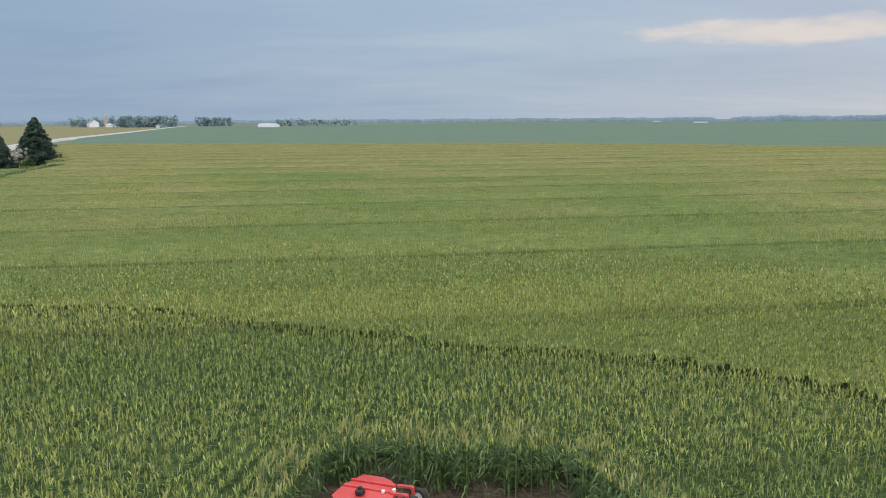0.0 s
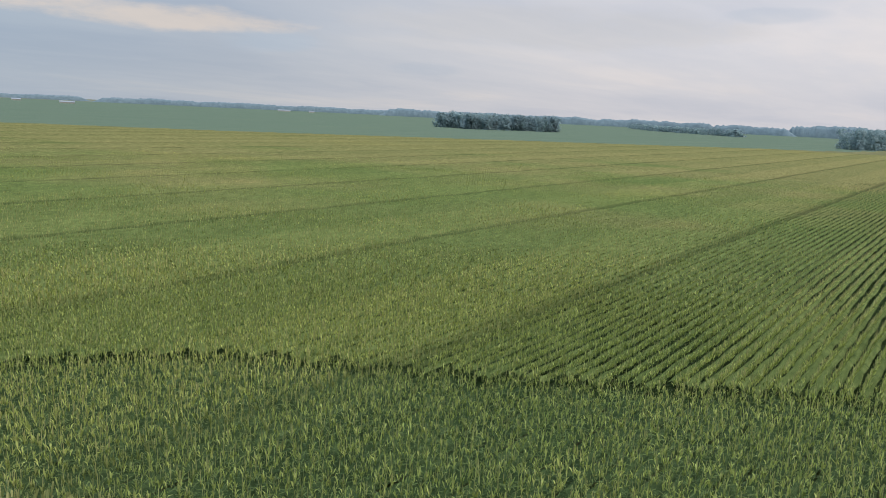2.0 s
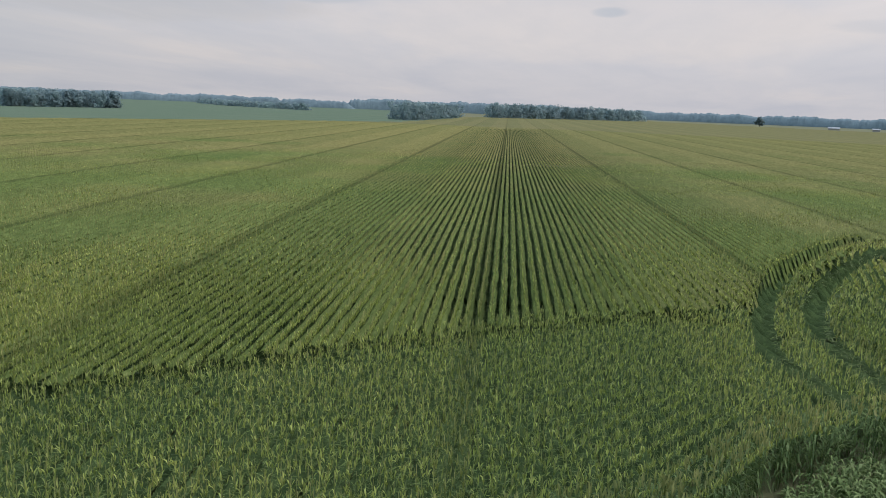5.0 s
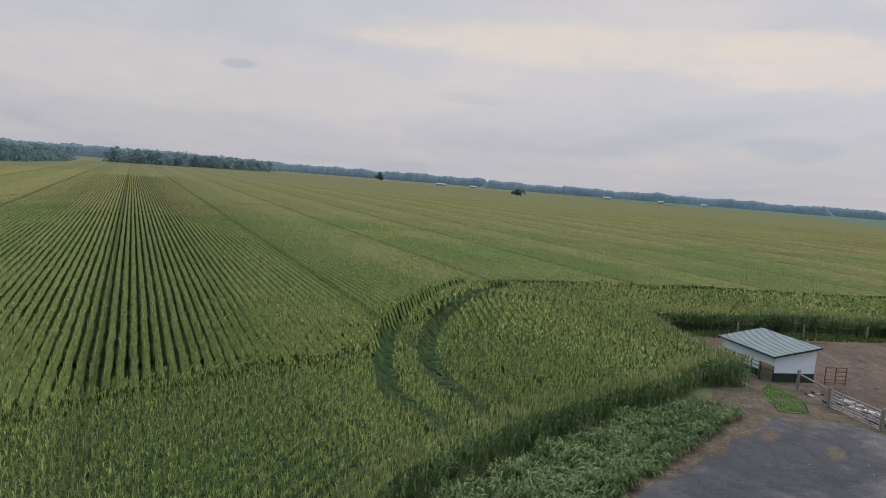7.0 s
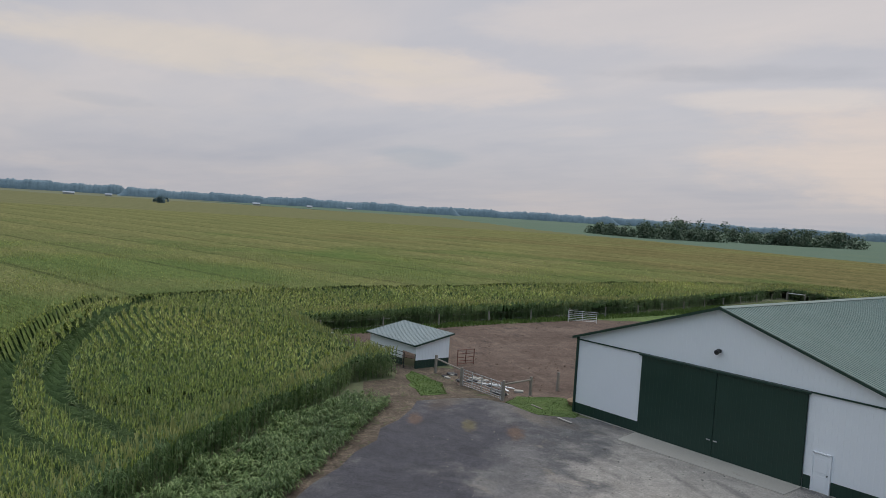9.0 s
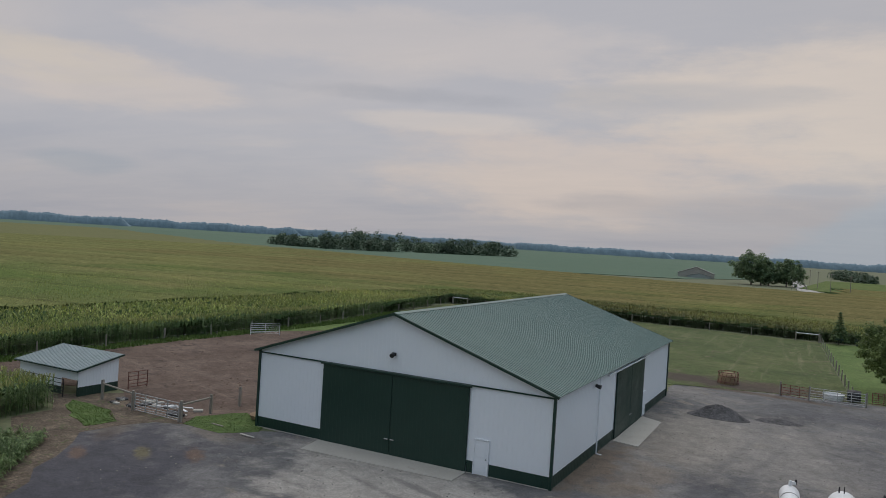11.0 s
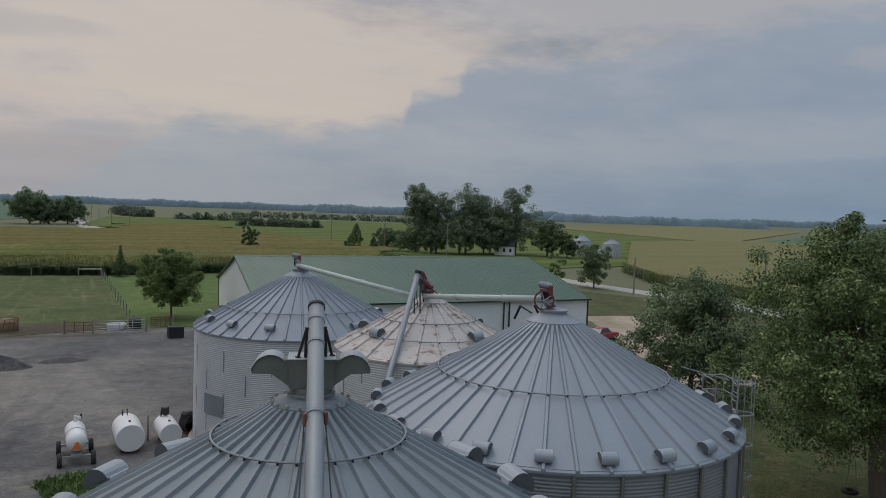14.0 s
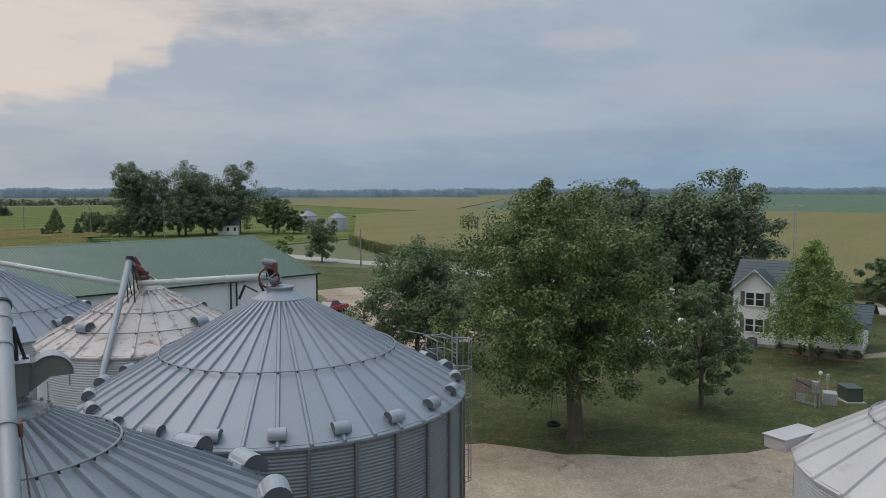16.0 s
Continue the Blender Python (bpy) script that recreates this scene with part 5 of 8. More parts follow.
# long white shop with a green roof
SHX0, SHX1, SHY0, SHY1, SHE, SHR = -52.5, -13.9, -103.0, -74.0, 3.80, 7.60
shop = thing("machine_shop", "long white machine shop with a plain green roof", "shop", pose(SHX1, SHY0, 0, 0, 0, 90))
SHW, SHL = SHY1 - SHY0, SHX1 - SHX0       # local x north, local y west
gable_shell(shop, SHW, SHL, SHE, SHR, "green_steel", "shop_roof")
siding(shop, 0.0, SHW, 0.1, lambda x: SHE - 0.05 + (SHR - SHE) * (1 - abs(x - SHW / 2) / (SHW / 2)), pose(0, 0, 0), "white_steel", width=1.8)
siding(shop, 0.0, SHW, 0.1, lambda x: SHE - 0.05 + (SHR - SHE) * (1 - abs(x - SHW / 2) / (SHW / 2)), pose(SHW, SHL, 0, 0, 0, 180), "white_steel", width=1.8)
siding(shop, 0.0, SHL, 0.1, SHE - 0.1, pose(SHW, 0, 0, 0, 0, 90), "white_steel", width=1.8)
siding(shop, 0.0, SHL, 0.1, SHE - 0.1, pose(0, SHL, 0, 0, 0, -90), "white_steel", width=1.8)
part("eave_line", Geo().box((SHW + 0.40, SHL / 2, SHE - 0.12), (0.10, SHL + 0.6, 0.16)), "green_steel", shop)
for y in (27.2, 27.9):
    part("downpipe", Geo().tube((SHW + 0.16, y, 0.1), (SHW + 0.16, y, SHE - 0.2), 0.09, 0.09, 8), "green_steel", shop, "dark green downpipe")


# ---------------------------------------------------------------- grain bins
def wave_wall(R, z0, z1, n, pitch=0.1016, amp=0.015):
    k = int((z1 - z0) / pitch * 4)
    prof = [(R + amp * math.sin(2 * math.pi * j / 4), z0 + (z1 - z0) * j / k) for j in range(k + 1)]
    zz = np.array([p[1] for p in prof]); rr = np.array([p[0] for p in prof]); a = np.arange(n) * 2 * math.pi / n
    V = np.stack([np.outer(rr, np.cos(a)), np.outer(rr, np.sin(a)), np.outer(zz, np.ones(n))], -1).reshape(-1, 3)
    i = np.arange(n); i2 = (i + 1) % n
    F = np.concatenate([np.stack([j * n + i, j * n + i2, (j + 1) * n + i2, (j + 1) * n + i], -1) for j in range(k)])
    return V, F


def bin_panel(R, r0, ze, za, n, mat, rib=0.085):
    """One wedge of a bin roof with its standing rib."""
    sl = (za - ze) / R; a = math.pi / n; g = Geo()
    def P(r, t, up=0.0): return (r * math.cos(t), r * math.sin(t), za - sl * r + up)
    g.add([P(r0, -a), P(R + 0.10, -a), P(R + 0.10, a), P(r0, a), P(R + 0.10, -a, -0.07), P(R + 0.10, a, -0.07), P(r0 + (R - r0) * 0.5, 0, 0.012)], [(0, 1, 6), (1, 2, 6), (2, 3, 6), (3, 0, 6), (1, 4, 5, 2)])
    wr = 0.07
    def E(r, o, up): return (r * math.cos(a) - o * math.sin(a), r * math.sin(a) + o * math.cos(a), za - sl * r + up)
    g.add([E(r0, -wr, 0), E(r0, wr, 0), E(r0, wr * 0.5, rib), E(r0, -wr * 0.5, rib), E(R + 0.11, -wr, 0), E(R + 0.11, wr, 0), E(R + 0.11, wr * 0.5, rib), E(R + 0.11, -wr * 0.5, rib)], [(0, 4, 7, 3), (3, 7, 6, 2), (2, 6, 5, 1), (4, 5, 6, 7)])
    return g.mesh("roof_panel", mat)


def vent_mesh():
    """A gooseneck roof vent: a half-round hood on a short neck, opening down the slope."""
    g = Geo()
    n = 10; w, r = 0.30, 0.26
    prof = [(r * math.cos(math.pi * (0.02 + 0.98 * i / n)), r * math.sin(math.pi * (0.02 + 0.98 * i / n))) for i in range(n + 1)]
    vs, k = [], len(prof)
    for s in (-w, w): vs += [(p[0], s, p[1] + 0.10) for p in prof]
    fs = [(i, i + 1, k + i + 1, k + i) for i in range(n)] + [tuple(range(k)), tuple(reversed(range(k, 2 * k)))]
    g.add(vs, fs)
    g.box((-0.10, 0, 0.03), (0.36, 0.52, 0.16), bevel=0.02)
    return g


def ring_path(R, z, n=64, r=0.024):
    """A bent rail: one closed ring."""
    prof = [(R + r * math.cos(2 * math.pi * j / 6), z + r * math.sin(2 * math.pi * j / 6)) for j in range(7)]
    return Geo().lathe(prof, n)


vent_me = {k: vent_mesh().mesh("roof_vent", k) for k in ("vent",)}
vent_face = Geo().add([(0.262 * math.cos(math.pi * i / 10), 0, 0.262 * math.sin(math.pi * i / 10) + 0.10) for i in range(11)], [tuple(range(11))]).mesh("vent_screen", "vent_dark")


def grain_bin(label, x, y, R, ze, za, panels, vents, roof, wall="galv_wall", rings=(0.5,), stiff=0, turn=0.0, r0=0.75, vent_r=0.86, vscale=1.0, sheets=True, skip=(), cap=1.0):
    b = thing("grain_bin", label, "grain bin", pose(x, y, 0), "bins of the grain site")
    part("foundation", Geo().lathe([(R + 0.25, 0.0), (R + 0.25, 0.28), (R - 0.1, 0.28)], 48), "concrete", b)
    V, F = wave_wall(R, 0.28, ze, 64)
    part("wall", array_mesh("bin_wall", V, F, [wall], None, True), None, b, "corrugated galvanised wall")
    sl = (za - ze) / R
    me = bin_panel(R, r0, ze, za, panels, roof)
    for i in range(panels): part("roof_panel", me, None, b, m=pose(0, 0, 0, 0, 0, turn + 360 * i / panels))
    zc = za - sl * r0
    part("collar", Geo().lathe([(r0 + 0.10, zc - 0.05), (r0 + 0.10, zc + 0.05), (r0, zc + 0.08), (0.47, zc + 0.30 * cap), (0.45, zc + 0.38 * cap), (0.50, zc + 0.38 * cap), (0.50, zc + 0.43 * cap), (0.01, zc + 0.46 * cap)], 28), roof, b, "round cap over the roof opening", smooth=False)
    for fr in rings:
        rr = r0 + (R - r0) * fr
        rp = part("grab_ring", ring_path(rr, za - sl * rr + 0.13), "pipe", b, "ring rail round the roof")
        cl = Geo().box((0, 0, -0.03), (0.06, 0.04, 0.12), bevel=0.01).mesh("clip", "black")
        for i in range(panels):
            t = radians(turn) + 2 * math.pi * (i + 0.5) / panels
            part("clip", cl, None, rp, m=pose(rr * math.cos(t), rr * math.sin(t), za - sl * rr + 0.10, 0, 0, math.degrees(t)))
    rv = R * vent_r
    for i in range(vents):
        if i in skip: continue
        t = turn + 360 * (i + 0.25) / vents
        m = pose(0, 0, 0, 0, 0, t) @ Matrix.Translation((rv, 0, za - sl * rv)) @ Matrix.Rotation(math.atan(sl), 4, "Y") @ Matrix.Diagonal((vscale, vscale, vscale, 1))
        v = part("roof_vent", vent_me["vent"], None, b, m=m)
        for s in (-0.305, 0.305): part("vent_screen", vent_face, None, v, m=pose(0, s, 0))
    for i in range(stiff):
        t = 2 * math.pi * (i + 0.3) / stiff
        st = Geo().box((R + 0.045, 0, ze / 2 + 0.1), (0.09, 0.10, ze - 0.35), bevel=0.012)
        part("stiffener", st, "hood", b, m=pose(0, 0, 0, 0, 0, math.degrees(t)))
    if sheets:
        # bolted seams of the wall sheets, staggered ring by ring
        seam = Geo().box((R + 0.016, 0, 0), (0.012, 0.05, 1.08)).mesh("seam", "galv_dull")
        nr = int((ze - 0.3) / 1.12); ns = max(8, round(2 * math.pi * R / 2.84))
        for j in range(nr):
            for i in range(ns):
                part("seam", seam, None, b, m=pose(0, 0, 0.28 + 1.12 * (j + 0.5), 0, 0, 360 * (i + 0.5 * (j % 2)) / ns + 8))
    return b


bin_front = grain_bin("wide galvanised grain bin with a dull ribbed roof", -4.12, -15.62, 5.1, 7.05, 9.92, 36, 15, "galv_dull", cap=0.55, rings=(0.29,), turn=4, r0=0.72, vent_r=0.94, vscale=1.25)
bin_right = grain_bin("large galvanised grain bin with stiffened corrugated walls", -14.42, -22.5, 6.3, 6.82, 10.35, 44, 22, "galv", wall="bin_wall", rings=(0.57,), stiff=30, turn=3, r0=0.85, vent_r=0.955, vscale=0.80, sheets=False)
bin_mid = grain_bin("smaller grain bin with a pale oxidised roof", -14.5, -33.5, 4.45, 7.1, 9.55, 24, 8, "rust_roof", rings=(0.42, 0.72), turn=7, r0=0.70, vent_r=0.70, skip=(1, 3, 6))
bin_back = grain_bin("tall galvanised grain bin with a blue-grey roof", -10.6, -43.75, 5.85, 6.74, 9.94, 40, 14, "galv_blue", rings=(0.66,), turn=2, r0=0.85, vent_r=0.88, vscale=0.8)
bin_white = grain_bin("white-roofed grain bin beside the limestone drive", -27.15, -4.35, 5.2, 5.1, 8.45, 26, 0, "white_roof", rings=(0.55,), turn=5, r0=0.6)


def at_top(b, R, ze, za, r0):
    return za - (za - ze) / R * r0


# hood with two round-ended wings on the front bin
FX, FY = -4.12, -15.62
hood = thing("fill_hood", "grey steel fill hood with two rounded outlets", "hood", pose(FX, FY, 9.72, 0, 0, -15) @ Matrix.Scale(0.68, 4))
part("box", Geo().add([(-0.66, -0.47, 0.25), (0.66, -0.47, 0.25), (0.66, 0.47, 0.25), (-0.66, 0.47, 0.25), (-0.68, -0.5, 1.12), (0.68, -0.5, 1.12), (0.68, 0.5, 1.12), (-0.68, 0.5, 1.12)], [(0, 1, 5, 4), (1, 2, 6, 5), (2, 3, 7, 6), (3, 0, 4, 7), (4, 5, 6, 7)])
     .lathe([(0.62, -0.12), (0.62, 0.27)], 24), "hood", hood)
part("roof_plate", Geo().box((0, 0, 1.135), (1.44, 1.06, 0.03), bevel=0.01), "vent", hood)
for s in (-1, 1):
    wv = [(s * 0.67, 0.30), (s * 0.67, 1.06)] + [(s * (1.21 - 0.54 * math.cos(math.pi * i / 10)), 0.68 + 0.56 * math.sin(math.pi * i / 10)) for i in range(3, 11)] + [(s * 1.17, 0.66)]
    n = len(wv)
    wing = Geo().add([(p[0], y, p[1]) for y in (-0.35, 0.35) for p in wv], [tuple(range(n)), tuple(reversed(range(n, 2 * n)))] + [(i, (i + 1) % n, n + (i + 1) % n, n + i) for i in range(n)])
    part("outlet", wing, "hood", hood, "rounded hood outlet")
    arc = [(s * (1.21 - 0.56 * math.cos(math.pi * (2 + 0.8 * i) / 10)), 0.68 + 0.58 * math.sin(math.pi * (2 + 0.8 * i) / 10)) for i in range(11)]
    part("outlet_rim", Geo().add([(p[0], y, p[1]) for y in (-0.42, 0.42) for p in arc], [(i, i + 1, 12 + i, 11 + i) for i in range(10)]), "vent", hood)
bolt = Geo().box((0.80, 0, 0), (0.06, 0.06, 0.07), bevel=0.01).mesh("flange_bolt", "concrete")
for i in range(18): part("flange_bolt", bolt, None, bin_front, m=pose(0, 0, at_top(bin_front, 5.1, 7.05, 9.92, 0.72) + 0.09, 0, 0, 20 * i))
# inclined fill tube of the front bin
tube = thing("fill_auger", "galvanised inclined auger tube reaching the bin's hood", "auger")
TT, TB = Vector((-4.30, -16.05, 11.45)), Vector((-2.05, -7.2, 5.9))
part("tube", Geo().tube(TB, TT, 0.145, 0.165, 20), "pipe", tube, smooth=True)
dv = (TT - TB).normalized()
part("spout_elbow", Geo().tube(TT + Vector((0, -0.02, -0.12)), Vector((FX, FY, 10.42)), 0.15, 0.15, 20), "pipe", tube, smooth=True)
part("end_rim", Geo().tube(TT - dv * 0.04, TT + dv * 0.03, 0.186, 0.186, 20), "black", tube, "dark worn end rim")
for f_, r_ in ((0.045, 0.176), (0.115, 0.178), (0.30, 0.176), (0.52, 0.176)):
    c = TT - dv * (f_ * 10.2)
    part("band", Geo().tube(c - dv * 0.035, c + dv * 0.035, r_, r_, 20), "pipe", tube)
cc = TT - dv * 3.15
for s in (-0.19, 0.19): part("clamp", Geo().box(cc + Vector((s, 0.02, 0)), (0.06, 0.10, 0.24), bevel=0.015), "rusty", tube, "rust-stained clamp")
for s in (-1, 1):
    part("brace", Geo().tube(TT - dv * 0.72 + Vector((s * 0.19, 0, 0.05)), Vector((FX - 0.04 + s * 0.21, FY + 0.14, 10.49)), 0.035, 0.035, 8).tube(TT - dv * 0.72 + Vector((s * 0.19, 0, 0.05)), Vector((FX - 0.04 + s * 0.36, FY + 0.10, 10.49)), 0.03, 0.03, 8).box(Vector((FX - 0.04 + s * 0.36, FY + 0.10, 10.51)), (0.1, 0.1, 0.03)), "black", tube, "black support brace")
    part("cable", Geo().tube(cc + Vector((s * 0.20, 0, -0.1)), TB + Vector((s * 0.5, 0.4, 0.1)), 0.013, 0.013, 6), "black", tube)
part("support_leg", Geo().tube(TB + Vector((0, 0, 0.1)), (TB.x - 0.9, TB.y + 0.5, 0.03), 0.07, 0.07, 8).tube(TB + Vector((0, 0, 0.1)), (TB.x + 0.9, TB.y + 0.5, 0.03), 0.07, 0.07, 8), "pipe", tube)

# conveyor tubes between the peaks
P1, P2, P3 = Vector((-10.41, -44.0, 10.55)), Vector((-13.95, -33.6, 10.45)), Vector((-14.2, -22.7, 10.95))


def motor_head(m, label, wheel=True):
    t = thing("drive_head", label, "motor", m)
    part("gearbox", Geo().box((0, 0, 0.22), (0.30, 0.28, 0.42), bevel=0.05), "black", t, "dark cast gearbox")
    part("bracket", Geo().box((0, 0.05, 0.47), (0.42, 0.30, 0.05), bevel=0.01), "motor", t)
    part("motor", Geo().tube((-0.18, 0.1, 0.60), (0.22, 0.1, 0.66), 0.12, 0.12, 14).tube((0.22, 0.1, 0.66), (0.28, 0.1, 0.67), 0.08, 0.06, 12), "pipe", t, "grey electric motor")
    if wheel:
        w = part("pulley", Geo().lathe([(0.30, -0.05), (0.36, -0.05), (0.36, 0.05), (0.30, 0.05), (0.30, -0.05)], 24, m=Matrix.Translation((0.05, 0.26, 0.12)) @ Matrix.Rotation(math.pi / 2, 4, "X")), "motor", t, "red spoked pulley")
        for i in range(5):
            a = i * math.pi * 2 / 5
            part("spoke", Geo().tube((0.05, 0.26, 0.12), (0.05 + 0.32 * math.cos(a), 0.26, 0.12 + 0.32 * math.sin(a)), 0.025, 0.02, 6), "vent", w)
    part("belt_guard", Geo().box((-0.16, 0.20, 0.40), (0.16, 0.08, 0.50), bevel=0.03), "motor", t)
    return t


conv_a = thing("conveyor", "green-grey conveyor tube between two bin peaks", "conveyor")
part("tube", Geo().tube(P1 + Vector((0, 0.2, -0.43)), P2 + Vector((0.2, -0.6, -1.03)), 0.125, 0.125, 16), "pipe_pale", conv_a, smooth=True)
for f_ in (0.3, 0.62, 0.86):
    c = P1.lerp(P2 + Vector((0.2, -0.6, -0.60)), f_) + Vector((0, 0, -0.43)); dd = (P2 - P1).normalized()
    part("flange", Geo().tube(c - dd * 0.04, c + dd * 0.04, 0.150, 0.150, 16), "pipe_pale", conv_a)
part("spout", Geo().tube(P1 + Vector((0, 0.1, -0.1)), (-10.6, -43.75, 9.95), 0.16, 0.2, 12).tube(P1 + Vector((0, 0.4, -0.2)), (-10.7, -43.2, 9.75), 0.03, 0.03, 6), "pipe", conv_a)
conv_b = thing("conveyor", "pale conveyor tube running level to the large bin", "conveyor")
part("tube", Geo().tube(P2 + Vector((-0.1, 0.5, -0.95)), P3 + Vector((0.05, -0.3, -0.34)), 0.125, 0.125, 16), "pipe_pale", conv_b, smooth=True)
for f_ in (0.35, 0.75):
    c = (P2 + Vector((-0.1, 0.5, -0.95))).lerp(P3 + Vector((0.05, -0.3, -0.34)), f_)
    part("flange", Geo().tube(c + Vector((0, -0.04, 0)), c + Vector((0, 0.04, 0)), 0.150, 0.150, 16), "pipe_pale", conv_b)
for s in (-1, 1):
    part("trestle_leg", Geo().tube(P3 + Vector((s * 0.3, -1.2, -0.7)), (-14.4 + s * 0.55, -24.2, 9.75), 0.045, 0.045, 8).tube(P3 + Vector((s * 0.3, -1.2, -0.7)), (-14.4 + s * 0.3, -23.4, 10.05), 0.03, 0.03, 8), "black", conv_b, "dark trestle leg")
part("spout", Geo().tube(P3 + Vector((0, 0, -0.5)), (-14.42, -22.5, 10.6), 0.18, 0.22, 12), "pipe", conv_b)
motor_head(pose(P1.x, P1.y, P1.z - 0.50, 0, 0, -13), "rusty red drive head on the rear bin's peak", False)
motor_head(pose(P3.x, P3.y, P3.z - 0.45, 0, 0, -32), "red drive motor with spoked pulley on the bin's peak")
riser = thing("fill_auger", "galvanised riser auger leaning up to the pale bin", "auger")
RT, RB = Vector((-13.75, -33.35, 10.55)), Vector((-7.74, -25.1, 1.6))
part("tube", Geo().tube(RB, RT, 0.135, 0.135, 16), "pipe", riser, smooth=True)
part("head", Geo().tube(RT, RT + Vector((-0.03, -0.03, 0.14)), 0.17, 0.17, 14), "black", riser, "dark discharge head")
part("spout", Geo().tube(RT + Vector((0, 0, -0.1)), RT + Vector((-0.5, -0.25, -0.75)), 0.17, 0.20, 12).tube(RT + Vector((-0.5, -0.25, -0.75)), (-14.5, -33.5, 9.6), 0.2, 0.24, 12), "pipe", riser)
part("motor", Geo().tube(RT + Vector((-0.22, 0.05, -0.30)), RT + Vector((-0.52, 0.1, -0.52)), 0.13, 0.13, 12), "motor", riser, "faded red motor")
part("ladder_rail", Geo().tube(RT + Vector((0.22, 0.1, -0.2)), RT + Vector((0.5, 1.0, -2.6)), 0.03, 0.03, 6).tube(RT + Vector((0.0, 0.3, -0.2)), RT + Vector((0.3, 1.2, -2.6)), 0.03, 0.03, 6), "black", riser, "dark bracing rod")
for p in ((-14.15, -33.1), (-14.9, -33.2), (-14.5, -33.95)):
    part("frame_leg", Geo().tube((p[0], p[1], 9.5), RT + Vector((-0.3, -0.1, -0.4)), 0.035, 0.035, 6), "rusty", riser)
part("foot", Geo().tube((RB.x, RB.y, 0.03), RB, 0.08, 0.08, 8), "pipe", riser)
part("drive_guard", Geo().box(RT + Vector((-0.30, -0.02, -0.10)), (0.20, 0.16, 0.46), bevel=0.03, rot=Matrix.Rotation(0.5, 4, "Y")), "motor", riser, "dull red belt guard")
part("gear_case", Geo().box(RT + Vector((-0.58, -0.10, -0.62)), (0.26, 0.22, 0.24), bevel=0.04).tube(RT + Vector((-0.70, -0.1, -0.62)), RT + Vector((-0.86, -0.1, -0.66)), 0.09, 0.07, 10), "motor", riser, "grimy red gear case")
part("chute_hopper", Geo().lathe([(0.16, -0.30), (0.34, -0.02), (0.36, 0.06), (0.33, 0.06), (0.30, -0.02)], 16, m=Matrix.Translation(RT + Vector((-0.62, -0.22, -0.86)))), "rusty", riser, "rusty receiving hopper")
for a_, b_ in (((-0.12, 0.10, -0.2), (-0.20, 0.35, -1.35)), ((-0.36, 0.05, -0.5), (-0.42, 0.30, -1.30)), ((0.16, 0.06, -0.35), (0.10, 0.40, -1.60))):
    part("stay_rod", Geo().tube(RT + Vector(a_), RT + Vector(b_), 0.022, 0.022, 6), "black", riser, "dark stay rod")

# caged ladder on the large bin
lad = thing("bin_ladder", "galvanised caged ladder up the bin's wall", "ladder", pose(-14.42, -22.5, 0, 0, 0, 158))
LR = 6.3
for s in (-0.22, 0.22):
    part("rail", Geo().box((LR + 0.28, s, 4.15), (0.05, 0.05, 8.1), bevel=0.01), "pipe", lad)
rung = Geo().tube((LR + 0.28, -0.22, 0), (LR + 0.28, 0.22, 0), 0.018, 0.018, 6).mesh("rung", "pipe")
for i in range(26): part("rung", rung, None, lad, m=pose(0, 0, 0.35 + 0.3 * i))
hoop = Geo()
for i in range(10):
    a0, a1 = [math.pi * (-0.5 + j / 10) for j in (i, i + 1)]
    hoop.tube((LR + 0.30 + 0.68 * math.cos(a0), 0.36 * math.sin(a0), 0), (LR + 0.30 + 0.68 * math.cos(a1), 0.36 * math.sin(a1), 0), 0.022, 0.022, 6)
hoop = hoop.mesh("cage_hoop", "pipe")
for z in (2.4, 3.5, 4.6, 5.7, 6.8, 7.9): part("cage_hoop", hoop, None, lad, m=pose(0, 0, z))
for a in (-0.35, 0.0, 0.35):
    part("cage_bar", Geo().tube((LR + 0.30 + 0.68 * math.cos(a * 2.4), 0.36 * math.sin(a * 2.4), 2.4), (LR + 0.30 + 0.68 * math.cos(a * 2.4), 0.36 * math.sin(a * 2.4), 8.0), 0.018, 0.018, 6), "pipe", lad)
part("landing", Geo().box((LR + 0.1, 0.9, 6.75), (0.9, 1.3, 0.05)), "steel", lad, "small steel landing")
for p in ((LR - 0.3, 0.3), (LR + 0.5, 0.3), (LR - 0.3, 1.5), (LR + 0.5, 1.5)):
    part("guard_post", Geo().tube((p[0], p[1], 6.7), (p[0], p[1], 7.85), 0.022, 0.022, 6), "pipe", lad)
part("guard_rail", Geo().path([(LR - 0.3, 0.3, 7.85), (LR - 0.3, 1.5, 7.85), (LR + 0.5, 1.5, 7.85), (LR + 0.5, 0.3, 7.85)], 0.022, 6).path([(LR - 0.3, 0.3, 7.3), (LR - 0.3, 1.5, 7.3), (LR + 0.5, 1.5, 7.3), (LR + 0.5, 0.3, 7.3)], 0.018, 6), "pipe", lad)
part("handrail", Geo().path([(LR + 0.2, 0.3, 7.9), (LR - 1.6, 0.3, 8.35)], 0.022, 6), "pipe", lad)
part("unload_box", Geo().box((0.9, -5.3, 5.16), (1.9, 0.8, 0.42), rz=radians(-14), bevel=0.03).box((0.9, -5.3, 5.39), (2.0, 0.9, 0.04), rz=radians(-14), bevel=0.01), "white_roof", bin_white, "white sheet-metal box at the eave")


